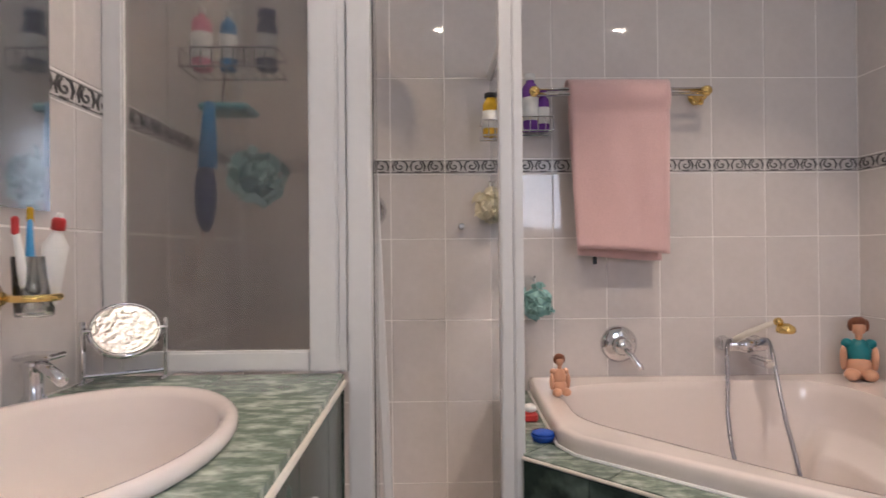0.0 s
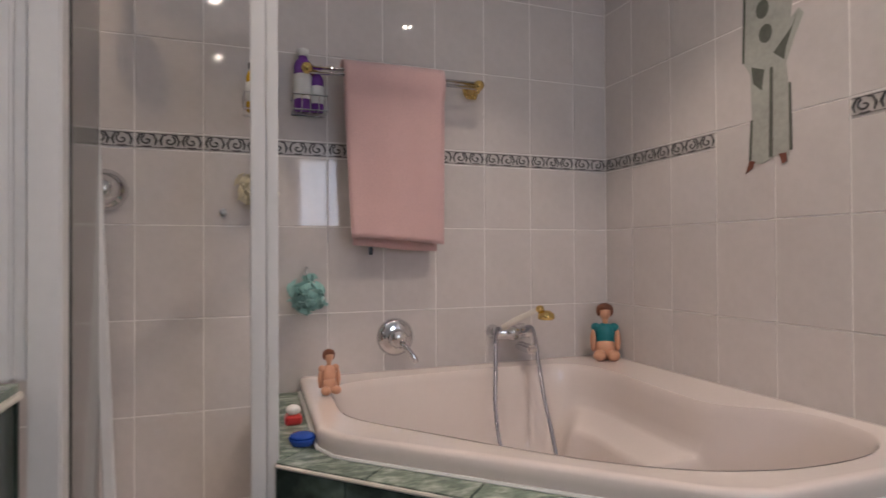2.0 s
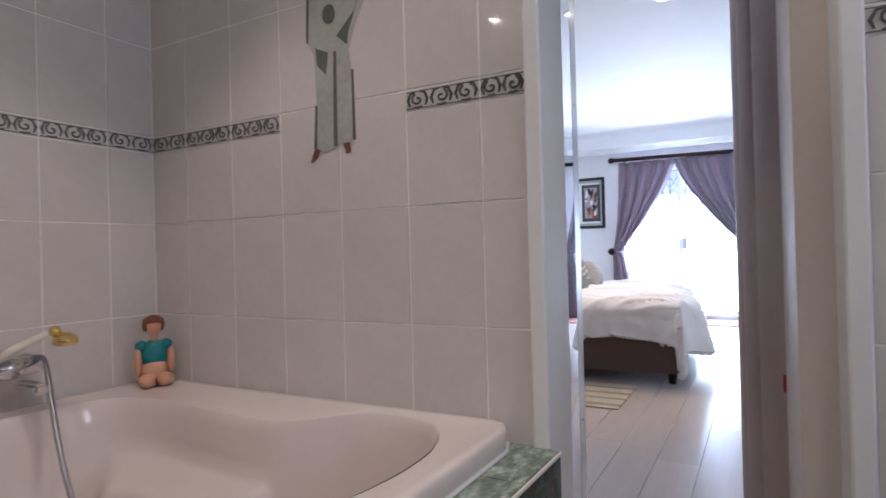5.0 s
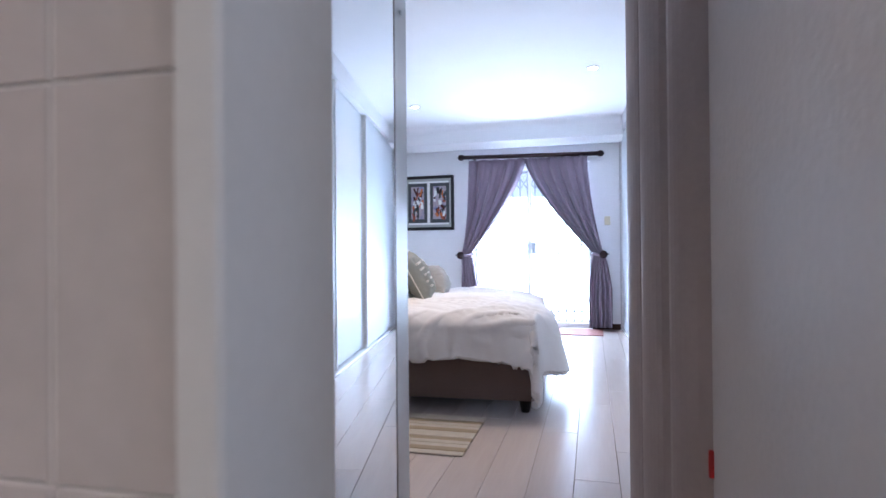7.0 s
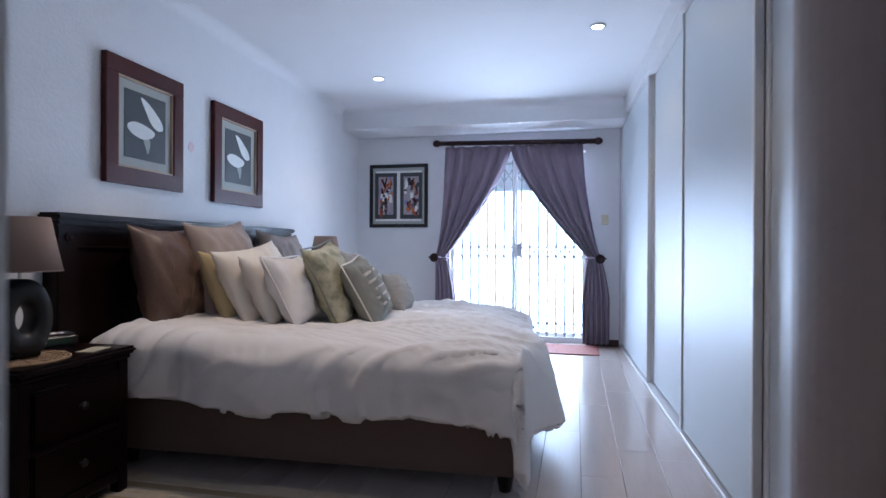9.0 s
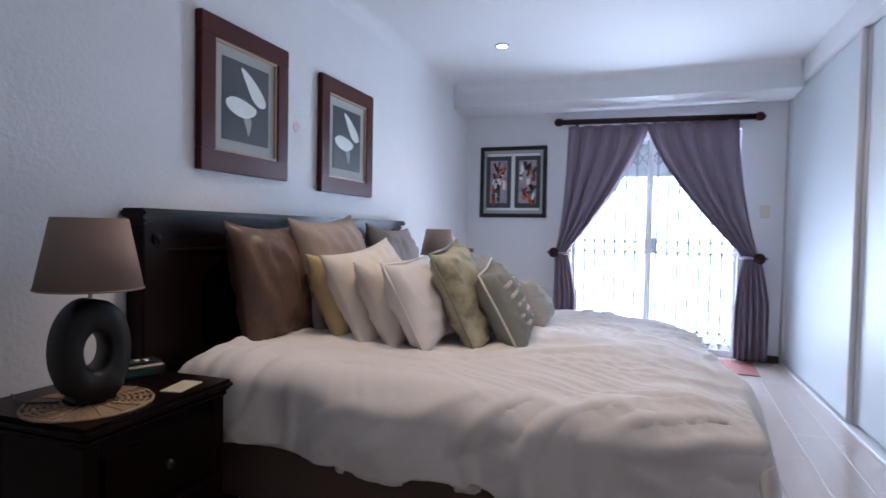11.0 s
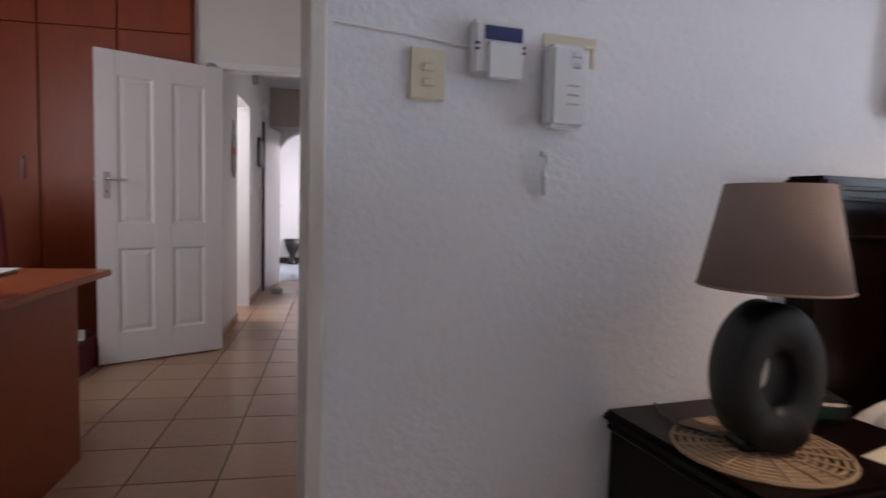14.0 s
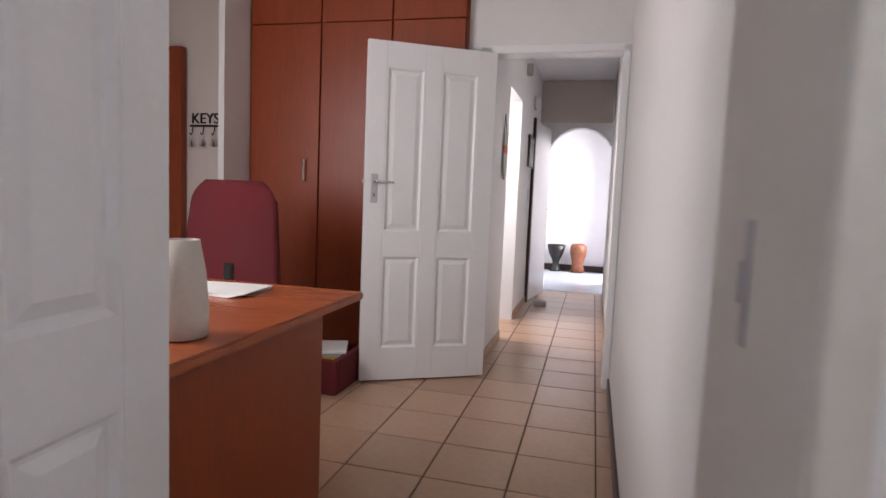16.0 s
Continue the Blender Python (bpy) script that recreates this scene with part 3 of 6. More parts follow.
def cloth(fn, nu, nv, thick):
    """A sheet with thickness from a surface function of u and v in 0..1."""
    bm = bmesh.new()
    grid = [[bm.verts.new(fn(i / nu, j / nv)) for j in range(nv + 1)] for i in range(nu + 1)]
    for i in range(nu):
        for j in range(nv):
            bm.faces.new((grid[i][j], grid[i + 1][j], grid[i + 1][j + 1], grid[i][j + 1]))
    bm.normal_update()
    under = [[bm.verts.new(v.co - v.normal * thick) for v in row] for row in grid]
    for i in range(nu):
        for j in range(nv):
            bm.faces.new((under[i][j], under[i][j + 1], under[i + 1][j + 1], under[i + 1][j]))
    edge = [(i, 0) for i in range(nu)] + [(nu, j) for j in range(nv)] + [(i, nv) for i in range(nu, 0, -1)] + [(0, j) for j in range(nv, 0, -1)]
    for (a, b), (c, d) in zip(edge, edge[1:] + edge[:1]):
        bm.faces.new((grid[a][b], grid[c][d], under[c][d], under[a][b]))
    return bm


def towel_layer(y, top, bottom, x0, x1, seed):
    def fn(u, v):
        z = top + (bottom - top) * v
        sag = 0.008 * math.sin(3.1 * u + seed) * v
        w = 0.006 * noise.noise(Vector((u * 4 + seed, v * 2.2, seed)))
        xx = x0 + (x1 - x0) * u + 0.030 * v * (1 - u) * (0.9 if seed == 1 else 1.1)
        yy = y - 0.014 * math.sin(math.pi * min(1, v * 6)) * (v < 0.17) + 0.012 * math.sin(5 * u + 2 * v + seed) * v + w
        return Vector((xx, yy, z + sag - 0.006 * (u - 0.5) * v))
    return cloth(fn, 18, 30, 0.008)


towel = empty("bath_towel", "folded pink terry bath towel hanging on the rail", "towel")
part("front_fold", towel_layer(2.088, 1.668, 1.068, 0.85, 1.208, 1), TOWEL, towel, "", True)
part("back_fold", towel_layer(2.146, 1.664, 1.045, 0.858, 1.200, 2), TOWEL, towel, "", True)
part("top_fold", cloth(lambda u, v: Vector((0.85 + 0.358 * u, 2.117 + 0.03 * math.cos(math.pi * v), 1.664 + 0.012 * math.sin(math.pi * v))), 8, 8, 0.006), TOWEL, towel, "", True)
part("loop_tab", box((0.948, 2.14, 1.022), (0.962, 2.15, 1.05), 0.002), BLACKPL, towel, "dark label tab")
SKIN = material("glazed_terracotta_pink", (0.62, 0.33, 0.21), 0.3, vary=0.1, grain=40)
HAIR = material("glazed_brown", (0.17, 0.055, 0.025), 0.35, vary=0.2)
TEAL = material("glazed_teal", (0.01, 0.17, 0.20), 0.3, vary=0.12)
# two small pottery figures, each one plain shape with its glaze colours


def figure(name, label, at, h, dress, turn):
    bm = bmesh.new()
    slots = []

    def add(c, r, slot):
        before = set(bm.faces)
        blob(c, r, bm, seg=12)
        slots.extend((f, slot) for f in set(bm.faces) - before)
    add((0, 0.0, 0.20 * h), (0.24 * h, 0.20 * h, 0.20 * h), 0)
    for s in (-1, 1):
        add((0.15 * s * h, -0.17 * h, 0.10 * h), (0.15 * h, 0.15 * h, 0.10 * h), 0)
        add((0.27 * s * h, -0.02 * h, 0.34 * h), (0.07 * h, 0.08 * h, 0.20 * h), 0)
    add((0, 0.02 * h, 0.42 * h), (0.23 * h, 0.16 * h, 0.24 * h), 1)
    for s in (-1, 1):
        add((0.2 * s * h, 0.02 * h, 0.57 * h), (0.11 * h, 0.09 * h, 0.08 * h), 1)
    add((0, 0.0, 0.70 * h), (0.07 * h, 0.07 * h, 0.1 * h), 0)
    add((0, 0.0, 0.83 * h), (0.13 * h, 0.12 * h, 0.14 * h), 0)
    add((0, 0.03 * h, 0.91 * h), (0.16 * h, 0.14 * h, 0.09 * h), 2)
    for s in (-1, 1):
        add((0.13 * s * h, 0.02 * h, 0.86 * h), (0.06 * h, 0.07 * h, 0.10 * h), 2)
    for f, slot in slots:
        if f.is_valid:
            f.material_index = slot
    ob = part(name, moved(bm, pose(*at, 0, 0, turn) @ Matrix.Diagonal((0.78, 0.8, 1, 1))), SKIN, None, "", True, (dress, HAIR))
    return tagged(ob, label, "figurine")


figure("pottery_figure", "glazed pottery seated figure in a teal costume", (1.885, 2.095, 0.603), 0.225, TEAL, -25)
figure("pottery_figure", "small glazed pottery seated figure with brown hair", (0.775, 1.93, 0.604), 0.135, SKIN, 10)
dish = empty("soap_dish", "blue plastic soap dish on the marble ledge", "soap dish")
part("bowl", moved(lathe([(0.03, 0), (0.052, 0.006), (0.060, 0.028), (0.063, 0.038), (0.056, 0.037), (0.046, 0.014), (0.02, 0.010)], 28), pose(0.66, 1.62, 0.5575) @ Matrix.Scale(0.52, 4)), BLUEPL, dish, "", True)
part("lid", moved(lathe([(0.06, 0.0), (0.055, 0.014), (0.03, 0.02), (0.004, 0.021)], 24), pose(0.66, 1.62, 0.5775) @ Matrix.Scale(0.52, 4)), BLUEPL, dish, "", True)
toy = empty("nail_brush", "small red and white brush on the marble ledge", "brush")
part("base", box((0.635, 1.79, 0.5575), (0.68, 1.83, 0.585), 0.006), RED, toy)
part("top", blob((0.658, 1.81, 0.597), (0.02, 0.02, 0.014)), WHITEPL, toy, "white top", True)

# sponges and wire holders
AQUA = material("aqua_mesh_sponge", (0.34, 0.56, 0.53), 0.8, vary=0.12)
CREAMNET = material("cream_mesh_sponge", (0.72, 0.66, 0.50), 0.8, vary=0.1)
tagged(part("bath_sponge", ruffle((0.735, 2.12, 0.89), 0.062, 3), AQUA, None, "", True), "aqua mesh bath sponge hanging against the tiles", "sponge")
tagged(part("bath_sponge", ruffle((0.575, 2.125, 1.235), 0.064, 5), CREAMNET, None, "", True), "cream mesh bath sponge hanging in the shower", "sponge")
for c in ((0.735, 2.15, 0.95), (0.575, 2.15, 1.295)):
    hk = empty("wall_hook", "small chrome hook fixed to the wall tiles", "hook")
    part("peg", tube([(c[0], 2.199, c[2] + 0.02), (c[0], 2.16, c[2] + 0.015), (c[0], 2.14, c[2] + 0.03)], 0.004, 8), CHROME, hk)
    part("cord", tube([(c[0], 2.142, c[2] + 0.025), (c[0] + 0.003, 2.135, c[2] - 0.02)], 0.002, 6), WHITEPL, hk)
PURPLE = material("violet_plastic", (0.16, 0.05, 0.30), 0.25, vary=0.15)
YELLOW = material("amber_liquid_plastic", (0.55, 0.33, 0.02), 0.2, vary=0.15)
PINKPL = material("pink_plastic", (0.70, 0.22, 0.32), 0.3, vary=0.1)
CYANPL = material("cyan_plastic", (0.02, 0.22, 0.48), 0.3, vary=0.1)


def wire_basket(x0, x1, y0, y1, z, parent, rise=0.05):
    for zz in (z, z + rise):
        part("wire_loop", tube([(x0, y0, zz), (x1, y0, zz), (x1, y1, zz), (x0, y1, zz)], 0.0025, 6, closed=True), CHROME, parent)
    k = max(3, int((x1 - x0) / 0.025))
    for i in range(k + 1):
        x = x0 + (x1 - x0) * i / k
        part("wire", tube([(x, y0, z + rise), (x, y0, z), (x, y1, z)], 0.0018, 5), CHROME, parent)


def bottle(name, label, at, r, h, mat, cap, neck=0.3):
    ob = empty(name, label, "bottle")
    x, y, z = at
    part("body", lathe([(r * 0.9, 0), (r, 0.004), (r, h * 0.72), (r * 0.8, h * 0.80), (r * neck, h * 0.84), (r * neck, h * 0.9)], 20, center=(x, y, z)), mat, ob, "", True)
    part("cap", lathe([(r * neck * 1.3, h * 0.88), (r * neck * 1.3, h * 0.985), (r * neck, h)], 16, center=(x, y, z)), cap, ob, "", True)
    part("label_panel", lathe([(r * 1.012, h * 0.18), (r * 1.012, h * 0.58)], 20, center=(x, y, z)), WHITEPL if mat is not WHITEPL else PINKPL, ob, "plain printed band", True)
    return ob


caddy = empty("shower_caddy", "chrome wire caddy on the tiled wall", "caddy")
wire_basket(0.69, 0.80, 2.10, 2.19, 1.50, caddy)
bottle("shampoo_bottle", "violet bottle with a white cap in the wire caddy", (0.725, 2.145, 1.503), 0.03, 0.21, PURPLE, WHITEPL, 0.5)
bottle("shampoo_bottle", "pale bottle with a violet band in the wire caddy", (0.772, 2.145, 1.503), 0.022, 0.15, PURPLE, PURPLE, 0.5)
caddy = empty("shower_caddy", "chrome wire caddy inside the shower", "caddy")
wire_basket(0.535, 0.60, 1.98, 2.08, 1.46, caddy)
part("hanger", tube([(0.568, 2.08, 1.51), (0.568, 2.19, 1.54)], 0.003, 6), CHROME, caddy)
bottle("shower_gel_bottle", "amber bottle with a dark cap in the shower", (0.568, 2.03, 1.463), 0.026, 0.15, YELLOW, BLACKPL, 0.6)
valve = empty("shower_mixer", "round chrome mixer on the shower wall", "tap")
part("plate", lathe([(0.065, 2.199), (0.065, 2.19), (0.05, 2.178), (0.03, 2.15), (0.026, 2.13), (0.005, 2.128)], 32, center=(0.135, 0, 1.225), axis="Y"), CHROME, valve, "", True)
part("lever", tube([(0.135, 2.14, 1.22), (0.14, 2.12, 1.18), (0.14, 2.115, 1.15)], 0.009, 10), CHROME, valve, "", True)
part("bracket", lathe([(0.012, 2.199), (0.012, 2.18), (0.006, 2.17)], 14, center=(0.475, 0, 1.165), axis="Y"), STEEL, tagged(empty("shower_bracket", "small steel bracket fixed to the shower tiles", "bracket")))
head = empty("wall_shower", "chrome shower head on a wall arm", "shower head")
part("arm", tube([(0.14, 2.199, 1.97), (0.14, 2.12, 1.985), (0.14, 2.05, 1.95)], 0.010, 12), CHROME, head, "", True)
part("rose", lathe([(0.012, 0.03), (0.03, 0.01), (0.042, 0.0), (0.042, -0.01), (0.034, -0.014)], 24, center=(0.14, 2.03, 1.935)), CHROME, head, "", True)

# ---- shower enclosure ----
TRAY = [(XL + 0.002, 1.36), (0.2, 1.36), (0.57, 1.57), (0.57, 2.19), (XL + 0.002, 2.19)]
tray = empty("shower_tray", "white shower tray on the floor", "shower tray")
part("tray", prism(TRAY, 0.0, 0.12, bevel=0.01), ACRYLIC, tray)
encl = empty("shower_enclosure", "frosted glass shower enclosure in white aluminium frames", "shower enclosure")
PY = 1.30


def rail_box(name, lo, hi, mat=ALU, label=""):
    return part(name, box(lo, hi, 0.004, segs=2), mat, encl, label)


rail_box("corner_profile", (XL, PY - 0.012, 0.822), (XL + 0.045, PY + 0.02, 1.96))
rail_box("bottom_rail", (XL + 0.045, PY - 0.015, 0.822), (0.105, PY + 0.02, 0.866))
rail_box("top_rail", (XL + 0.045, PY - 0.012, 1.92), (0.105, PY + 0.02, 1.96))
rail_box("post", (0.105, PY - 0.022, 0.82), (0.165, PY + 0.022, 1.96))
rail_box("post", (0.187, PY - 0.03, 0.0), (0.236, PY + 0.02, 1.96))
rail_box("post", (0.165, PY - 0.016, 0.82), (0.187, PY + 0.012, 1.96))
part("fixed_pane", box((XL + 0.04, PY - 0.002, 0.86), (0.108, PY + 0.004, 1.925)), FROST, encl, "frosted fixed pane")
rail_box("tub_post", (0.538, 1.525, 0.0), (0.570, 1.565, 1.735))
rail_box("tub_post_outer", (0.572, 1.53, 0.0), (0.598, 1.562, 1.735))
rail_box("side_rail", (0.575, 1.562, 1.70), (0.597, 2.19, 1.735))
part("side_pane", box((0.583, 1.562, 0.12), (0.588, 2.195, 1.70)), GLASS, encl, "clear side pane")
part("head_rail", tube([(0.21, PY, 1.735), (0.555, 1.545, 1.735)], 0.016, 8), ALU, encl)
for ob in encl.children:
    if "pane" in ob.name:
        ob.visible_shadow = False
door = part("glass_door", moved(box((0, -0.003, 0.13), (0.36, 0.003, 1.70)), pose(0.236, 1.325, 0, 0, 0, 94)), FROST, encl, "frosted shower door standing open inwards")
door.visible_shadow = False
part("door_edge", moved(box((-0.012, -0.012, 0.0), (0.012, 0.012, 1.60), 0.003), pose(0.247, 1.69, 0.12, 0, -2.2, 0)), ALU, encl, "white edge profile of the door")
rack = empty("shower_rack", "wire rack seen through frosted shower glass", "rack")
wire_basket(-0.235, -0.005, 1.45, 1.56, 1.52, rack, 0.045)
part("hook_wire", tube([(-0.145, 1.5, 1.52), (-0.145, 1.48, 1.42), (-0.14, 1.47, 1.40)], 0.003, 6), CHROME, rack)
part("soap_tray", box((-0.19, 1.44, 1.415), (-0.07, 1.54, 1.432), 0.006), material("aqua_plastic", (0.10, 0.38, 0.42), 0.3, vary=0.05), rack, "aqua soap tray")
bottle("tube_bottle", "pink bottle in the wire rack", (-0.20, 1.5, 1.523), 0.024, 0.16, PINKPL, WHITEPL)
bottle("tube_bottle", "blue bottle in the wire rack", (-0.135, 1.5, 1.523), 0.02, 0.15, CYANPL, WHITEPL)
bottle("tube_bottle", "navy tube standing in the wire rack", (-0.04, 1.5, 1.523), 0.025, 0.15, NAVY, NAVY, 0.7)
brush = empty("back_brush", "blue handled bath brush hanging behind the shower glass", "brush")
part("handle", tube([(-0.145, 1.40, 1.42), (-0.147, 1.40, 1.35), (-0.15, 1.40, 1.27)], [0.012, 0.018, 0.022], 12), CYANPL, brush, "", True)
part("head", blob((-0.155, 1.40, 1.205), (0.026, 0.02, 0.085)), NAVY, brush, "dark bristle head", True)
tagged(part("bath_sponge", ruffle((-0.06, 1.48, 1.26), 0.07, 9), AQUA, None, "", True), "aqua mesh sponge blurred behind the shower glass", "sponge")

# ---- vanity ----
van = empty("vanity_counter", "green marble tiled washbasin counter", "vanity")
bm = box((XL, -1.39, 0.0), (0.165, 1.262, 0.62))
box((XL, -1.39, 0.62), (0.165, 0.47, 0.795), bm=bm)
box((XL, 1.10, 0.62), (0.165, 1.262, 0.795), bm=bm)
box((0.125, 0.47, 0.62), (0.165, 1.10, 0.795), bm=bm)
part("carcass", bm, GROUT, van)
BC, BRX, BRY = (-0.112, 0.79), 0.205, 0.282       # middle and half widths of the basin


def cut_tile(x0, x1, y0, y1):
    """A counter tile with the basin's oval cut out of it."""
    bm = bmesh.new()
    nx, ny = max(2, round((x1 - x0) / 0.009)), max(2, round((y1 - y0) / 0.009))
    for i in range(nx):
        for j in range(ny):
            a0, a1 = x0 + (x1 - x0) * i / nx, x0 + (x1 - x0) * (i + 1) / nx
            b0, b1 = y0 + (y1 - y0) * j / ny, y0 + (y1 - y0) * (j + 1) / ny
            if (((a0 + a1) / 2 - BC[0]) / BRX) ** 2 + (((b0 + b1) / 2 - BC[1]) / BRY) ** 2 > 0.90:
                bm.faces.new([bm.verts.new((a, b, 0.82)) for a, b in ((a0, b0), (a1, b0), (a1, b1), (a0, b1))])
    bmesh.ops.remove_doubles(bm, verts=bm.verts, dist=0.0005)
    low = bmesh.ops.extrude_face_region(bm, geom=bm.faces[:])
    for v in low["geom"]:
        if isinstance(v, bmesh.types.BMVert):
            v.co.z = 0.806
    return bm


ys = [1.275, 1.10, 0.80, 0.50, 0.20, -0.10, -0.40, -0.70, -1.0, -1.38]
for a, b in zip(ys[1:], ys):
    for x0, x1 in ((XL + 0.002, -0.075), (-0.072, 0.178)):
        part("tile", box((x0, a + 0.0015, 0.806), (x1, b - 0.0015, 0.82), 0.0015) if b < 0.45 or a > 1.08 else cut_tile(x0, x1, a + 0.0015, b - 0.0015), MARBLE, van)
ys = [1.268, 1.10, 0.87, 0.64, 0.41, 0.18, -0.05, -0.5, -1.0, -1.38]
for a, b in zip(ys[1:], ys):
    for z0, z1 in ((0.0, 0.30), (0.30, 0.55), (0.55, 0.79)):
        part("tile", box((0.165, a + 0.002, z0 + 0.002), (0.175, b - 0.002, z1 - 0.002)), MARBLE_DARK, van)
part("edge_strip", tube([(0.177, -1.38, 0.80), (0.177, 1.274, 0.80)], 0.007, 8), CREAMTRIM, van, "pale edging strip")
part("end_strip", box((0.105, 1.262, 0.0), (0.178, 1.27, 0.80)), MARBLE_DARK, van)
part("cupboard_door", box((0.175, 0.62, 0.12), (0.187, 0.95, 0.70), 0.003), CREAMTRIM, van, "cream framed cupboard door")
basin = empty("washbasin", "oval pinkish white washbasin set in the counter", "basin")
bm = bmesh.new()
prof = [(1.0, 0.0), (1.025, 0.008), (1.02, 0.018), (0.985, 0.024), (0.94, 0.022), (0.905, 0.010), (0.87, -0.03), (0.78, -0.08), (0.66, -0.12), (0.45, -0.145), (0.2, -0.155), (0.05, -0.157)]
rings = []
for k, z in prof:
    rings.append([bm.verts.new((BC[0] + BRX * k * math.cos(a), BC[1] + BRY * k * math.sin(a), 0.821 + z)) for a in [2 * math.pi * i / 48 for i in range(48)]])
for a, b in zip(rings, rings[1:]):
    for i in range(48):
        bm.faces.new((a[i], a[(i + 1) % 48], b[(i + 1) % 48], b[i]))
bm.faces.new(rings[-1])
part("bowl", bm, ACRYLIC, basin, "", True)
part("drain", lathe([(0.022, 0.664), (0.022, 0.667), (0.012, 0.668)], 18, center=(*BC, 0)), CHROME, basin, "chrome drain")
tap = empty("basin_tap", "small chrome basin tap", "tap")
part("body", lathe([(0.022, 0.0), (0.022, 0.01), (0.014, 0.02), (0.014, 0.06), (0.02, 0.07), (0.006, 0.085)], 20, center=(-0.297, 1.03, 0.8215)), CHROME, tap, "", True)
part("spout", tube([(-0.297, 1.03, 0.885), (-0.27, 1.015, 0.892), (-0.225, 0.99, 0.872)], 0.010, 12), CHROME, tap, "", True)
part("handle", box((-0.32, 1.005, 0.900), (-0.255, 1.055, 0.910), 0.004), CHROME, tap)
mir = empty("shaving_mirror", "round tilting mirror on a chrome stand", "mirror")
C = Vector((-0.238, 1.205, 0.925))
turn = pose(*C, 0, 0, 28) @ pose(0, 0, 0, 50, 0, 0)
part("rim", moved(lathe([(0.061, -0.005), (0.066, 0.0), (0.061, 0.005), (0.057, 0.004), (0.057, -0.004)], 40), turn), CHROME, mir, "", True)
part("glass", moved(lathe([(0.058, -0.003), (0.058, 0.003)], 40), turn), material("dimpled_mirror", (0.80, 0.80, 0.79), 0.26, 1.0, vary=0.05, bump=0.7, bump_scale=110), mir, "round mirror glass")
ax = turn.to_3x3() @ Vector((1, 0, 0))
for s in (-1, 1):
    p = C + ax * 0.072 * s
    part("upright", box((p.x - 0.004, p.y - 0.006, 0.8215), (p.x + 0.004, p.y + 0.006, p.z + 0.02), 0.002), CHROME, mir)
    part("foot", tube([(p.x, p.y - 0.03, 0.8265), (p.x, p.y + 0.03, 0.8265)], 0.004, 8), CHROME, mir)
    part("pivot", tube([C + ax * 0.058 * s, C + ax * 0.075 * s], 0.006, 8), CHROME, mir)
part("cross_bar", tube([C + ax * 0.072 + Vector((0, 0.0, -0.085)), C - ax * 0.072 + Vector((0, 0, -0.085))], 0.004, 8), CHROME, mir)
wm = empty("wall_mirror", "frameless mirror above the basin", "mirror")
part("glass", box((XL + 0.001, -0.6, 1.15), (XL + 0.006, 1.115, 1.98)), MIRROR, wm)
holder = empty("toothbrush_holder", "brass ring holder with a glass on the wall", "toothbrush holder")
HX, HY, HZ = -0.265, 0.985, 1.005
part("rosette", lathe([(0.026, XL + 0.007), (0.026, XL + 0.014), (0.012, XL + 0.022), (0.010, HX - 0.034)], 18, center=(0, HY - 0.02, HZ), axis="X"), GOLD, holder, "", True)
part("ring", tube([(HX + 0.034 * math.cos(a), HY + 0.034 * math.sin(a), HZ) for a in [2 * math.pi * i / 24 for i in range(24)]], 0.006, 8, closed=True), GOLD, holder, "polished brass ring", True)
cup = part("cup", lathe([(0.024, HZ - 0.03), (0.027, HZ - 0.028), (0.031, HZ + 0.065), (0.029, HZ + 0.065), (0.025, HZ - 0.022), (0.003, HZ - 0.024)], 24, center=(HX, HY, 0)), GLASS, holder, "clear glass cup", True)
cup.visible_shadow = False
for i, (dx, dy, lx, ly, hh, m1, m2) in enumerate([(-0.01, 0.005, -0.02, 0.03, 0.15, CYANPL, YELLOW), (0.008, 0.008, 0.015, 0.02, 0.14, RED, WHITEPL), (0.0, -0.012, 0.0, -0.03, 0.13, WHITEPL, RED)]):
    tb = empty("toothbrush", "coloured toothbrush standing in the glass cup", "toothbrush", "toothbrushes in the cup")
    a, b = Vector((HX + dx, HY + dy, HZ - 0.02)), Vector((HX + dx + lx, HY + dy + ly, HZ - 0.02 + hh))
    part("handle", tube([a, a.lerp(b, 0.5), b], [0.006, 0.007, 0.004], 8), m1, tb, "", True)
    part("head", box(b - Vector((0.005, 0.005, 0.012)), b + Vector((0.005, 0.005, 0.016)), 0.003), m2, tb)
tp = empty("toothpaste_tube", "white and red toothpaste tube in the cup", "tube")
part("body", moved(lathe([(0.010, 0), (0.015, 0.01), (0.018, 0.10), (0.002, 0.13)], 14), pose(HX + 0.012, HY + 0.012, HZ - 0.015, 6, 12, 0)), WHITEPL, tp, "", True)
part("cap", moved(lathe([(0.010, 0.125), (0.010, 0.140), (0.008, 0.144)], 14), pose(HX + 0.012, HY + 0.012, HZ - 0.015, 6, 12, 0)), RED, tp, "", True)

# ---- mural of a standing robed shape on the tiles, plain glaze shapes ----
SAGE = material("sage_glaze", (0.40, 0.41, 0.375), 0.2, vary=0.15, scale=16)
SAGE2 = material("dark_sage_glaze", (0.12, 0.13, 0.11), 0.2, vary=0.2, scale=16)
RUST = material("rust_glaze", (0.18, 0.07, 0.05), 0.25, vary=0.2)
mural = empty("tile_mural", "sage green glazed mural of draped cloth on the wall tiles", "mural")


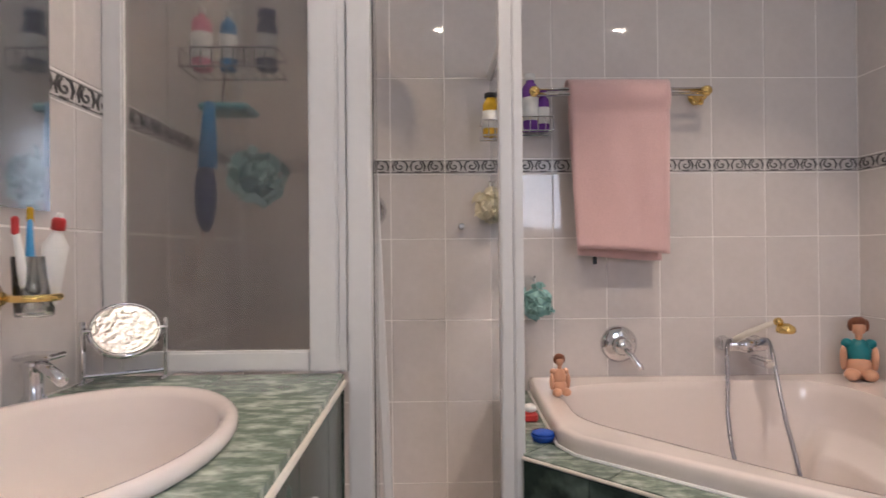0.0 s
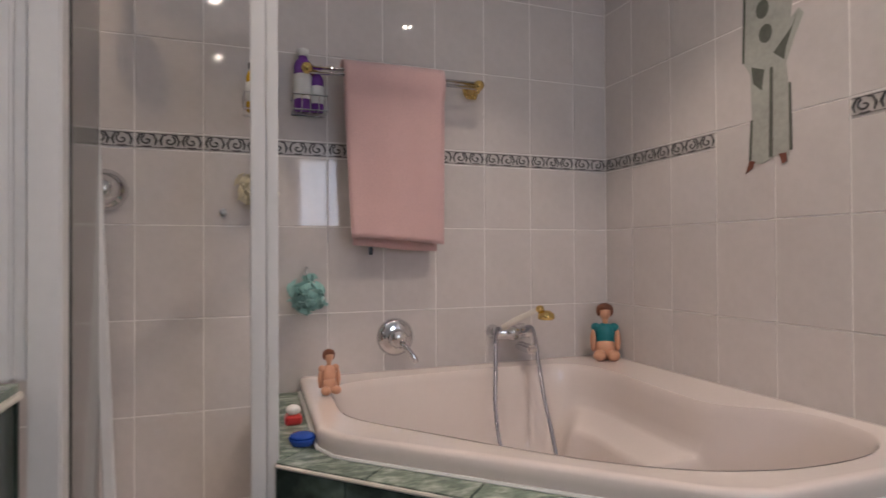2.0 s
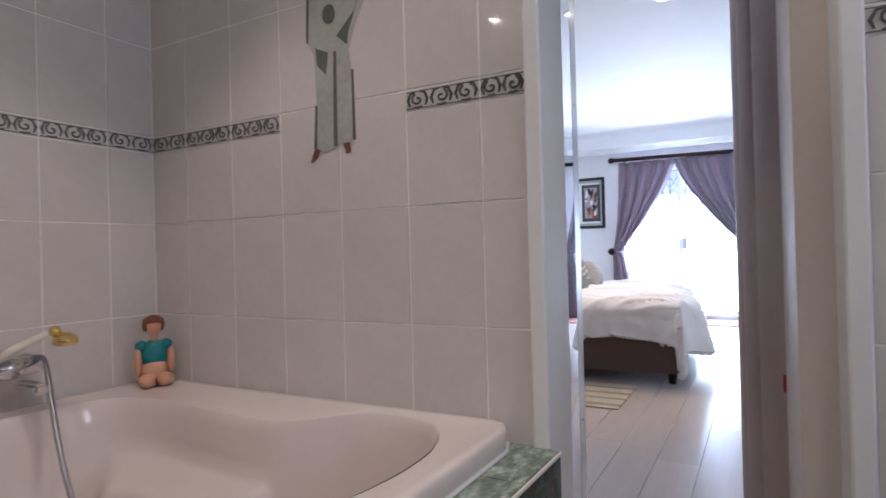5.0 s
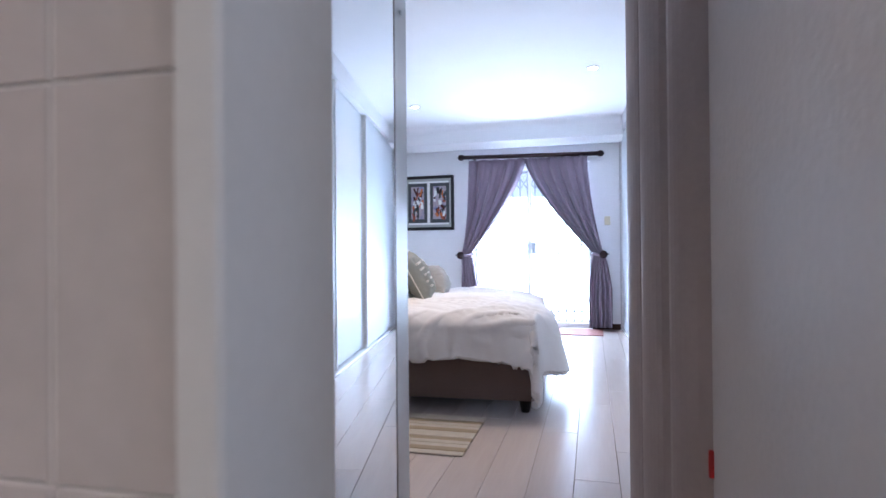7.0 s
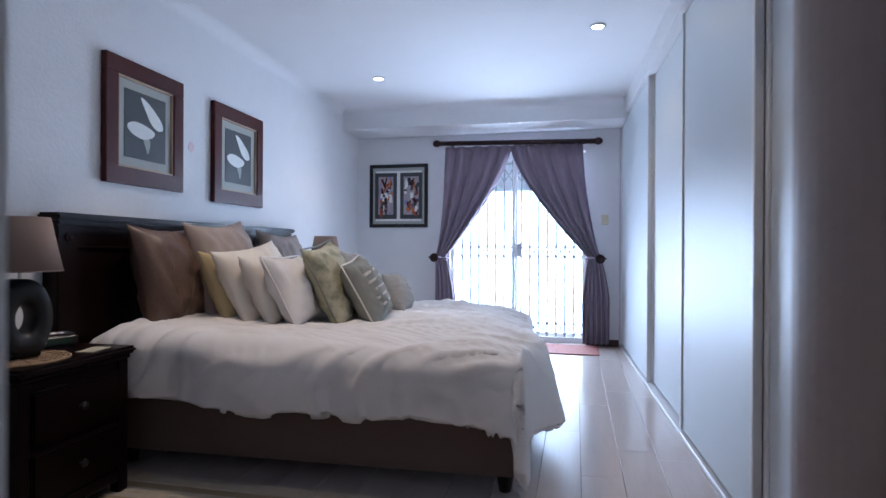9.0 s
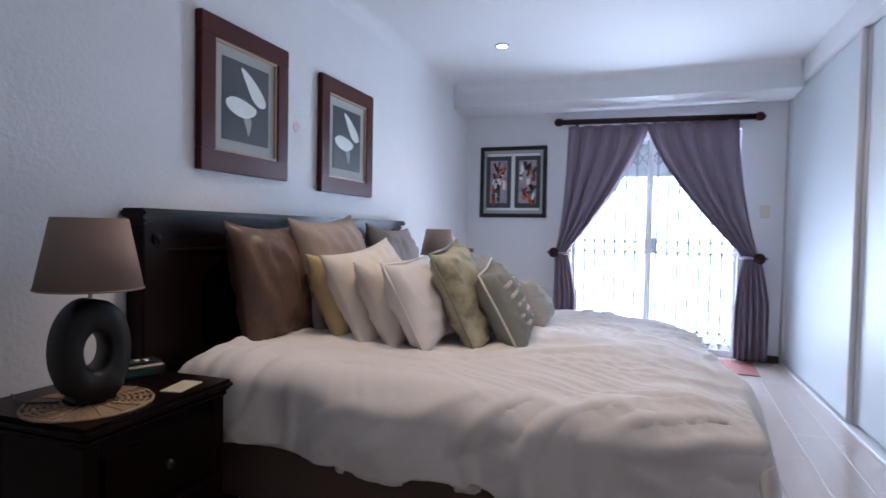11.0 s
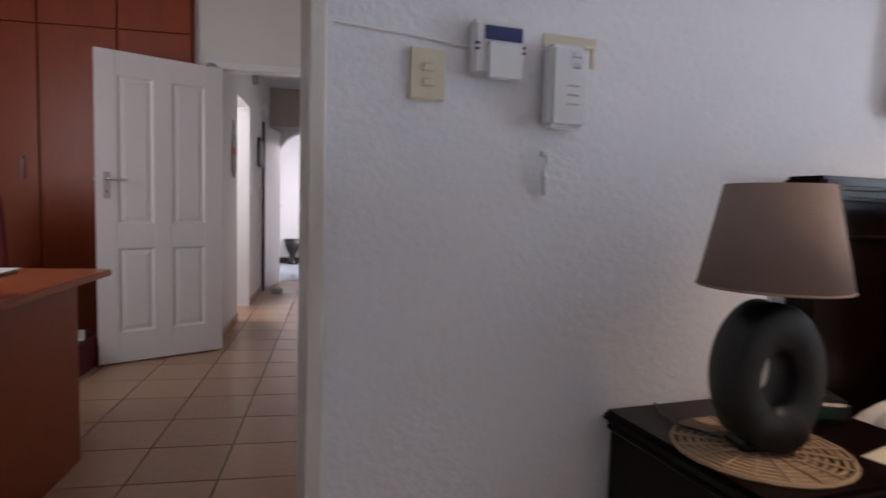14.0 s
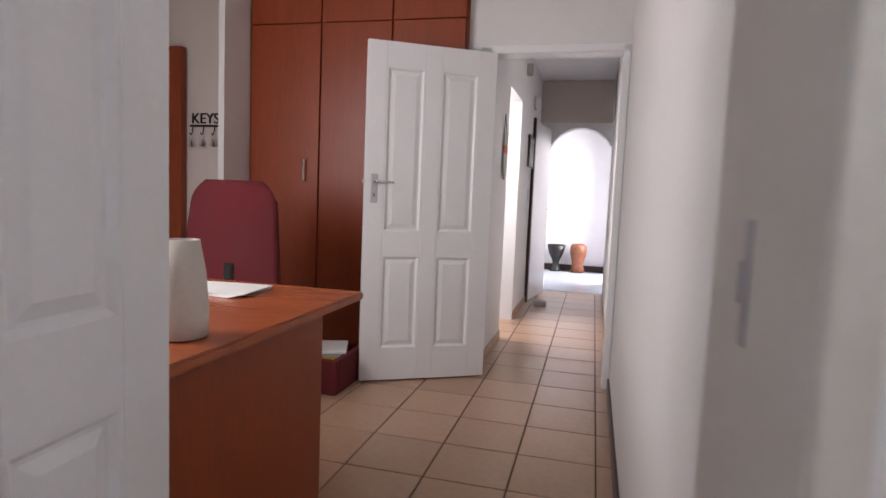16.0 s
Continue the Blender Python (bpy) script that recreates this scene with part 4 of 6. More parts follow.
def flat(name, pts, mat, depth):
    bm = bmesh.new()
    lo = [bm.verts.new((XR - 0.0006, y, z)) for y, z in pts]
    hi = [bm.verts.new((XR - depth, y, z)) for y, z in pts]
    bm.faces.new(lo), bm.faces.new(hi)
    k = len(pts)
    for i in range(k):
        bm.faces.new((lo[i], lo[(i + 1) % k], hi[(i + 1) % k], hi[i]))
    part(name, bm, mat, mural)


flat("robe", [(1.495, 1.99), (1.50, 1.70), (1.505, 1.60), (1.48, 1.56), (1.475, 1.42), (1.485, 1.29), (1.44, 1.285), (1.40, 1.30), (1.355, 1.295), (1.345, 1.42), (1.36, 1.56), (1.335, 1.62), (1.305, 1.68), (1.32, 1.70), (1.345, 1.68), (1.33, 1.80), (1.32, 1.99)], SAGE, 0.0016)
flat("fold", [(1.497, 1.95), (1.508, 1.60), (1.500, 1.60), (1.487, 1.95)], SAGE2, 0.0024)
flat("fold", [(1.412, 1.56), (1.418, 1.30), (1.405, 1.30), (1.402, 1.56)], SAGE2, 0.0024)
flat("fold", [(1.352, 1.50), (1.352, 1.31), (1.343, 1.31), (1.346, 1.50)], SAGE2, 0.0024)
flat("fold", [(1.48, 1.42), (1.488, 1.30), (1.478, 1.30), (1.472, 1.42)], SAGE2, 0.0024)
flat("shade_patch", [(1.475, 1.58), (1.43, 1.56), (1.44, 1.50), (1.47, 1.53)], SAGE2, 0.0022)
flat("shade_patch", [(1.40, 1.60), (1.335, 1.66), (1.325, 1.69), (1.36, 1.60), (1.365, 1.57)], SAGE2, 0.0022)
flat("shoe", [(1.50, 1.262), (1.485, 1.30), (1.465, 1.295), (1.475, 1.275)], RUST, 0.0026)
flat("shoe", [(1.375, 1.275), (1.385, 1.305), (1.362, 1.305), (1.36, 1.28)], RUST, 0.0026)
for y, z, r in ((1.425, 1.665, 0.022), (1.435, 1.74, 0.022), (1.44, 1.81, 0.022)):
    flat("button", [(y + r * math.cos(a), z + 1.25 * r * math.sin(a)) for a in [k * math.pi / 6 for k in range(12)]], SAGE2, 0.003)

# ---- bathroom door with its mirror ----
DOORM = pose(2.20, 0.925, 0, 0, 0, 6.2)
bd = empty("door_bathroom", "white door standing open with a long mirror fixed to it", "door")
part("leaf", moved(box((0, 0.012, 0.012), (0.785, 0.05, 2.03), 0.003), DOORM), TRIM, bd)
part("mirror_backing", moved(box((0.112, 0.006, 0.05), (0.632, 0.0118, 1.98)), DOORM), MIRROR_BACK, bd, "brown mirror edge")
part("mirror", moved(box((0.118, 0.002, 0.053), (0.600, 0.0058, 1.977)), DOORM), MIRROR, bd, "long mirror glass")
for z in (0.35, 1.55):
    part("screw", moved(lathe([(0.006, -0.003), (0.006, 0.0), (0.004, 0.003)], 10, center=(0, 0, 0), axis="Y"), DOORM @ Matrix.Translation((0.71, 0.0105, z))), STEEL, bd)
rp = empty("ring_pull", "small red tag on the wall corner", "tag")
part("tag", box((2.972, 0.332, 0.50), (2.986, 0.346, 0.56), 0.003), RED, rp)
# the fitting over the bath is made up to carry its added light
for x, y in DOWNLIGHTS_BATH:
    lamp("bath_downlight", "SPOT", look((x, y, BZ - 0.02), (x, y, 0)), 7 if x < 0.1 else 16.0, (1.0, 0.72, 0.44) if x < 0.1 else (1.0, 0.80, 0.61), spot=radians(88 if y > 1.2 else 116), radius=0.010)
    fx = empty("downlight", "small recessed ceiling downlight, switched on", "ceiling light", "bathroom downlights")
    part("ring", lathe([(0.045, BZ - 0.001), (0.045, BZ - 0.008), (0.033, BZ - 0.010), (0.033, BZ - 0.002)], 24, center=(x, y, 0)), TRIM, fx)
    part("bulb", lathe([(0.032, BZ - 0.003), (0.030, BZ - 0.006)], 20, center=(x, y, 0)), LIT, fx)

# ---- bedroom: bed ----
BUILT = set(bpy.data.objects)
BX0, BX1, BY0, BY1 = 5.16, 6.98, 1.12, 3.12
SKEW = 0.04      # the foot of the bed stands slightly askew
bed = empty("bed", "double bed with a brown upholstered base and mattress", "bed")
part("base", prism([(BX0, BY0), (BX1, BY0 + SKEW), (BX1, BY1), (BX0, BY1)], 0.075, 0.34, bevel=0.02), BEDBASE, bed)
part("mattress", prism([(BX0 + 0.02, BY0 + 0.13), (BX1 - 0.02, BY0 + 0.13 + SKEW), (BX1 - 0.02, BY1), (BX0 + 0.02, BY1)], 0.342, 0.56, bevel=0.05), LINEN, bed, "white mattress")
for x in (BX0 + 0.06, BX1 - 0.06):
    for y in (BY0 + 0.06 + (SKEW if x > 6 else 0), BY1 - 0.1):
        part("leg", lathe([(0.026, 0.0), (0.040, 0.078)], 14, center=(x, y, 0)), DARKWOOD, bed, "short dark tapered leg")
hb = empty("headboard", "dark mahogany panelled headboard with a moulded cap", "headboard")
HX0, HX1 = 4.93, 7.30
part("cap", box((HX0 - 0.03, 3.145, 1.178), (HX1 + 0.03, 3.263, 1.212), 0.010, segs=2), DARKWOOD, hb)
part("cap_moulding", box((HX0 - 0.012, 3.165, 1.152), (HX1 + 0.012, 3.262, 1.178), 0.008, segs=2), DARKWOOD, hb)
part("panel", box((HX0 + 0.12, 3.20, 0.2), (HX1 - 0.12, 3.235, 1.155)), DARKWOOD, hb)
for x in (HX0, HX1 - 0.12):
    part("post", box((x, 3.175, 0.0), (x + 0.12, 3.26, 1.155), 0.005), DARKWOOD, hb)
part("rail", box((HX0 + 0.12, 3.185, 1.045), (HX1 - 0.12, 3.24, 1.06), 0.006), DARKWOOD, hb)
for x in (HX0 + 0.06, HX1 - 0.06):
    part("rosette", lathe([(0.022, 3.176), (0.022, 3.168), (0.012, 3.164), (0.008, 3.16)], 16, center=(x, 0, 1.10), axis="Y"), DARKWOOD, hb)


def duvet_at(u, v):
    """u runs across the bed, v from the pillows to the foot."""
    x = BX0 - 0.43 + (BX1 - BX0 + 0.86) * u
    y = 3.10 - (3.10 - BY0 - SKEW * u + 0.52) * v
    out = lambda e: max(0.0, e)
    ex = out(BX0 - x) + out(x - BX1)
    foot = BY0 + 0.02 + SKEW * u
    ey = out(foot - y)
    top = 0.632 - 0.03 * v + 0.022 * noise.noise(Vector((x * 2.1, y * 2.1, 0.3))) + 0.010 * noise.noise(Vector((x * 6.5, y * 6.5, 4))) + 0.008 * abs(noise.noise(Vector((x * 5 + y * 3, y * 2.2 - x, 9)))) + 0.004 * abs(noise.noise(Vector((x * 9 - y * 6, y * 5 + x * 2, 2))))
    top += 0.02 * math.exp(-((y - 2.9) / 0.2) ** 2)
    warp = 0.5 * noise.noise(Vector((x * 1.3, y * 1.3, 7)))
    crease = 1 - abs(noise.noise(Vector(((x * 0.8 + y * 0.6 + warp) * 6.0, (y * 0.8 - x * 0.6) * 1.1, 5)))) * 2.2
    crease2 = 1 - abs(noise.noise(Vector(((x * 0.5 - y * 0.85 + warp) * 10, (y * 0.5 + x * 0.85) * 1.6, 8)))) * 2.2
    patch = max(0.0, min(1.0, 0.55 + 1.4 * noise.noise(Vector((x * 1.6, y * 1.6, 3)))))
    top += 0.018 * max(0.0, crease) ** 3 * patch + 0.007 * max(0.0, crease2) ** 3 * (1 - 0.6 * patch)
    top -= 0.05 * max(0.0, 1 - (y - foot) / 0.28) ** 2 if y > foot else 0.05
    r = 0.10

    def bend(e):
        if e <= 0:
            return 0.0, 0.0
        a = min(e / r, math.pi / 2)
        drop = r * (1 - math.cos(a)) + max(0.0, e - r * math.pi / 2)
        return r * math.sin(a), drop
    ox, dx = bend(ex)
    oy, dy = bend(ey)
    fold = 0.020 * math.sin(9 * y + 3 * noise.noise(Vector((y * 1.5, 0, 1)))) * min(1, dx / 0.2) + 0.016 * math.sin(10 * x) * min(1, dy / 0.2)
    px = (BX0 - ox if x < BX0 else (BX1 + ox if x > BX1 else x))
    spread = 0.15 + 0.85 * math.exp(-((x - 5.9) / 0.42) ** 2)
    py = foot - oy * spread if y < foot else y
    flare = 0.05 * dx / 0.4
    if x < BX0:
        px -= flare * 0.6 + fold + 0.02
    elif x > BX1:
        px += flare * 0.6 + fold + 0.02
    if y < foot:
        py -= 0.22 * dy * spread + fold * (0.2 + 0.6 * spread) + 0.012
    wr = 0.0
    if dx > 0:
        wr = 0.026 * noise.noise(Vector((x * 3, y * 5, z0_of(y)))) + 0.020 * max(0.0, crease) ** 3 + 0.010 * abs(noise.noise(Vector((x * 7 + y * 5, y * 8, 3))))
        px += wr if x > BX1 else -wr
    z = top - min(0.275, dx * 0.80) - min(0.30 + 0.13 * spread, dy * 0.9)
    if dx > 0 and dy > 0:
        z = top - min(0.46, max(dx, dy) * 0.95 + 0.10 * min(dx, dy) / 0.3)
    if v < 0.04:
        z -= 0.05 * (1 - v / 0.04)
    return Vector((px, py, z))


def z0_of(y):
    return 0.7 * y


cov = empty("duvet", "rumpled white cotton duvet spread over the bed", "duvet")
part("cover", cloth(duvet_at, 260, 230, 0.024), LINEN, cov, "", True)
part("hem", tube([duvet_at(0.005 + 0.99 * i / 160, 0.995) for i in range(161)], 0.011, 8), LINEN, cov, "stitched hem at the foot", True)


def cushion(name, label, mat, center, w, h, t, yaw=0, lean=20, roll=0, seed=0, category="pillow", piping=None):
    """A soft cushion: standing on its lower edge, leaning back."""
    ob = empty(name, label, category)
    bm = bmesh.new()
    nx = ny = 30
    sides = []
    for s in (-1, 1):
        grid = []
        for i in range(nx + 1):
            row = []
            for j in range(ny + 1):
                a, b = -1 + 2 * i / nx, -1 + 2 * j / ny
                pin = 1 - 0.12 * (1 - a * a) * abs(b) ** 3
                pin2 = 1 - 0.12 * (1 - b * b) * abs(a) ** 3
                f = 1.12 * (max(0.0, 1 - abs(a) ** 2.6) * max(0.0, 1 - abs(b) ** 2.6)) ** 0.62
                f *= 1 + 0.20 * noise.noise(Vector((a * 1.6 + seed, b * 1.6, s * 2 + seed)))
                wr = 0.015 * noise.noise(Vector((a * 4 + seed, b * 4, s))) * f
                fan = math.atan2(b + 1.15, a + 0.2 * math.sin(seed * 2.1)) * 5
                wr += 0.017 * max(0.0, 1 - abs(noise.noise(Vector((fan, (a * a + b * b) * 0.8, seed * 3.1 + s)))) * 2.6) ** 2 * min(1.0, f * 1.5)
                row.append(bm.verts.new((a * w / 2 * pin2, s * (t / 2 * f + wr + 0.004), b * h / 2 * pin - 0.015 * h * (b < 0) * f)))
            grid.append(row)
        sides.append(grid)
        for i in range(nx):
            for j in range(ny):
                bm.faces.new((grid[i][j], grid[i + 1][j], grid[i + 1][j + 1], grid[i][j + 1]))
    A, B = sides
    ring = lambda g: [g[i][0] for i in range(nx)] + [g[nx][j] for j in range(ny)] + [g[i][ny] for i in range(nx, 0, -1)] + [g[0][j] for j in range(ny, 0, -1)]
    ra, rb = ring(A), ring(B)
    k = len(ra)
    for i in range(k):
        bm.faces.new((ra[i], ra[(i + 1) % k], rb[(i + 1) % k], rb[i]))
    m = pose(*center, 0, 0, yaw) @ pose(0, 0, 0, -lean, roll, 0)
    part("cover", moved(bm, m), mat, ob, "", True)
    if piping is not None:
        pts = [m @ Vector((w / 2 * x, 0, h / 2 * z)) for x, z in [(-1, -1), (0, -0.95), (1, -1), (0.95, 0), (1, 1), (0, 0.95), (-1, 1), (-0.95, 0)]]
        part("piping", tube(pts, 0.006, 6, closed=True), piping, ob, "", True)
    return ob, m


cushion("euro_pillow", "brown satin square pillow leaning on the headboard", BROWNSATIN, (5.52, 3.02, 0.90), 0.55, 0.56, 0.20, 0, 13, 0, 1)
cushion("euro_pillow", "taupe square pillow leaning on the headboard", TAUPE, (5.90, 2.93, 0.93), 0.66, 0.58, 0.20, 3, 14, -3, 2)
cushion("euro_pillow", "taupe square pillow leaning on the headboard", TAUPE, (6.82, 3.00, 0.90), 0.66, 0.56, 0.19, 0, 13, 2, 3)
cushion("pillow", "mustard cotton pillow standing behind cream pillows", GOLDCLOTH, (5.80, 2.80, 0.83), 0.55, 0.44, 0.15, 3, 22, 0, 4)
cushion("pillow", "long cream cotton pillow standing on the bed", CREAM, (5.88, 2.69, 0.85), 0.80, 0.48, 0.17, 4, 24, -5, 5)
cushion("pillow", "cream cotton pillow leaning among others", CREAM, (5.78, 2.54, 0.82), 0.58, 0.42, 0.15, 4, 26, 0, 6)
cushion("pillow", "white pillow with a frilled edge standing on the bed", LINEN, (5.76, 2.40, 0.82), 0.60, 0.42, 0.15, 6, 27, 0, 7, piping=LINEN)
cushion("pillow", "white pillow lying behind the cushions", LINEN, (6.55, 2.72, 0.80), 0.62, 0.40, 0.16, 0, 24, 0, 12)
cushion("scatter_cushion", "olive leaf printed scatter cushion", FLORAL, (5.92, 2.24, 0.85), 0.56, 0.50, 0.15, 6, 25, -6, 8, piping=GREYPRINT)
cushion("scatter_cushion", "grey green linen scatter cushion with pale writing", STRIPE, (6.50, 2.30, 0.84), 0.42, 0.42, 0.14, 0, 24, 5, 9)
gc, gm = cushion("scatter_cushion", "grey green linen scatter cushion with pale script bars", GREYPRINT, (5.98, 2.06, 0.80), 0.50, 0.42, 0.14, 8, 28, -6, 10, piping=CREAM)
for z, a, b in ((0.10, -0.15, 0.05), (0.05, -0.16, 0.11), (0.0, -0.14, 0.05), (-0.05, -0.16, 0.02), (-0.10, -0.12, 0.03)):
    bm = bmesh.new()
    x = a
    while x < b:
        full = 1.12 * (max(0.0, 1 - abs(x / 0.25) ** 2.6) * max(0.0, 1 - abs(z / 0.21) ** 2.6)) ** 0.62
        deep = -0.07 * full - 0.012
        box((x, deep - 0.008, z - 0.009), (x + 0.014, deep + 0.012, z + 0.007), 0.002, bm)
        x += 0.021
    part("script_line", moved(bm, gm), CREAM, gc, "pale printed bars")
cushion("scatter_cushion", "small grey white scatter cushion", STRIPE, (6.52, 2.02, 0.755), 0.36, 0.28, 0.13, 5, 32, 4, 11)


def night_stand(x, y):
    ob = empty("nightstand", "dark mahogany nightstand with drawers", "nightstand", "nightstands by the bed")
    w, d, h = 0.53, 0.46, 0.63
    part("top", box((x - w / 2 - 0.02, y - d / 2 - 0.03, h - 0.032), (x + w / 2 + 0.02, y + d / 2, h), 0.012, segs=2), DARKWOOD, ob)
    part("top_moulding", box((x - w / 2 - 0.005, y - d / 2 - 0.012, h - 0.055), (x + w / 2 + 0.005, y + d / 2, h - 0.032), 0.008), DARKWOOD, ob)
    part("body", box((x - w / 2 + 0.012, y - d / 2 + 0.012, 0.06), (x + w / 2 - 0.012, y + d / 2, h - 0.055)), DARKWOOD, ob)
    for sx in (-1, 1):
        part("corner_post", box((x + sx * (w / 2 - 0.025) - 0.025, y - d / 2, 0.0), (x + sx * (w / 2 - 0.025) + 0.025, y - d / 2 + 0.05, h - 0.055), 0.004), DARKWOOD, ob)
        part("back_leg", box((x + sx * (w / 2 - 0.025) - 0.02, y + d / 2 - 0.04, 0.0), (x + sx * (w / 2 - 0.025) + 0.02, y + d / 2, 0.08)), DARKWOOD, ob)
    for z0, z1 in ((0.345, 0.535), (0.12, 0.315)):
        dr = part("drawer", box((x - w / 2 + 0.055, y - d / 2 - 0.006, z0), (x + w / 2 - 0.055, y - d / 2 + 0.02, z1), 0.008, segs=2), DARKWOOD, ob)
        part("knob", lathe([(0.006, -0.006), (0.007, -0.014), (0.016, -0.022), (0.013, -0.032), (0.003, -0.034)], 16, center=(x, y - d / 2, (z0 + z1) / 2), axis="Y"), BLACK, dr, "round dark knob", True)
    part("plinth", box((x - w / 2 + 0.01, y - d / 2 + 0.006, 0.06), (x + w / 2 - 0.01, y - d / 2 + 0.03, 0.11), 0.004), DARKWOOD, ob)
    return ob


night_stand(4.638, 3.02)
night_stand(7.62, 3.02)


def table_lamp(x, y, z):
    ob = empty("table_lamp", "table lamp with a black ring base and taupe shade", "lamp", "bedside lamps")
    bm = bmesh.new()
    steps, R, H = 40, 0.099, 0.148
    yaw = Matrix.Rotation(radians(-12), 4, "Z")
    prof = [(1.0, -0.038), (1.0, 0.038), (0.93, 0.052), (0.50, 0.052), (0.40, 0.038), (0.40, -0.038), (0.50, -0.052), (0.93, -0.052)]
    rings = []
    for i in range(steps):
        a = 2 * math.pi * i / steps
        ring = []
        for k, dy in prof:
            hx, hz = (R, H) if k > 0.7 else (R * 0.95, H * 0.95)
            zz = H + hz * k * math.sin(a)
            if k > 0.7:
                zz = max(zz, 0.012 if k == 1.0 else 0.002)
            ring.append(bm.verts.new((hx * k * math.cos(a), dy * (1.0 + 0.25 * (zz < 0.05)), zz)))
        rings.append(ring)
    for i in range(steps):
        a, b = rings[i], rings[(i + 1) % steps]
        for k in range(len(prof)):
            bm.faces.new((a[k], a[(k + 1) % len(prof)], b[(k + 1) % len(prof)], b[k]))
    m = Matrix.Translation((x, y, z)) @ yaw
    part("base", moved(bm, m), BLACK, ob, "matt black ring-shaped base", True)
    part("foot", moved(box((-0.062, -0.034, 0.0), (0.062, 0.034, 0.02), 0.006), m), BLACK, ob)
    part("stem", lathe([(0.006, z + 0.29), (0.006, z + 0.40)], 12, center=(x, y, 0)), STEEL, ob, "slim steel stem")
    part("shade", lathe([(0.139, z + 0.325), (0.098, z + 0.528), (0.096, z + 0.528), (0.137, z + 0.325)], 48, center=(x, y, 0)), SHADE, ob, "tapered taupe fabric shade", True)
    part("shade_ring", tube([(x + 0.138 * math.cos(a), y + 0.138 * math.sin(a), z + 0.326) for a in [2 * math.pi * i / 40 for i in range(40)]], 0.003, 6, closed=True), SHADE, ob)
    return ob


def placemat(x, y, z):
    ob = empty("placemat", "round woven rattan mat on the nightstand", "mat")
    for i in range(10):
        r = 0.018 + i * 0.0165
        n = max(10, int(r * 260))
        part("coil", tube([(x + r * math.cos(2 * math.pi * k / n), y + 0.98 * r * math.sin(2 * math.pi * k / n), z + 0.004 + 0.0012 * (k % 2)) for k in range(n)], 0.0052, 6, closed=True), RATTAN, ob)
    for k in range(18):
        a = 2 * math.pi * k / 18
        part("spoke", tube([(x + 0.02 * math.cos(a), y + 0.02 * math.sin(a), z + 0.009), (x + 0.165 * math.cos(a), y + 0.165 * math.sin(a), z + 0.009)], 0.003, 5), RATTAN, ob)


placemat(4.525, 2.95, 0.63)
table_lamp(4.528, 2.95, 0.640)
table_lamp(7.60, 2.98, 0.630)
ck = empty("clock_radio", "low black clock radio behind the lamp", "clock radio")
part("case", moved(box((-0.09, -0.055, 0.0), (0.09, 0.055, 0.055), 0.014, segs=3), pose(4.80, 3.08, 0.63, 0, 0, -25)), BLACKPL, ck)
part("display", moved(box((-0.06, -0.058, 0.014), (0.05, -0.054, 0.04)), pose(4.80, 3.08, 0.63, 0, 0, -25)), material("dark_display", (0.02, 0.05, 0.04), 0.1, vary=0.0), ck, "dark display window")
for k in range(4):
    part("button", moved(box((-0.06 + 0.03 * k, -0.01, 0.054), (-0.042 + 0.03 * k, 0.01, 0.059), 0.002), pose(4.80, 3.08, 0.63, 0, 0, -25)), STEEL, ck)
tagged(part("note_card", moved(box((-0.065, -0.035, 0), (0.065, 0.035, 0.004), 0.001), pose(4.77, 2.845, 0.63, 0, 0, 12)), IVORYPL), "small cream card lying on the nightstand", "card")
tagged(part("lamp_cord", tube([(4.47, 3.0, 0.645), (4.44, 3.08, 0.642), (4.46, 3.16, 0.636), (4.50, 3.235, 0.634)], 0.003, 6), BLACKPL), "thin black lamp cord on the nightstand", "cord")
vs = empty("valet_stand", "dark red wooden stand beside the far nightstand", "stand")
for x in (8.35, 8.75):
    part("post", box((x - 0.015, 3.05, 0.0), (x + 0.015, 3.09, 0.96), 0.004), REDWOOD, vs)
    part("foot", box((x - 0.02, 2.93, 0.0), (x + 0.02, 3.2, 0.03), 0.004), REDWOOD, vs)
part("top_rail", box((8.30, 3.03, 0.94), (8.80, 3.11, 0.975), 0.008), REDWOOD, vs)
part("lower_rail", box((8.35, 3.055, 0.86), (8.75, 3.085, 0.89), 0.005), REDWOOD, vs)

# ---- pictures ----


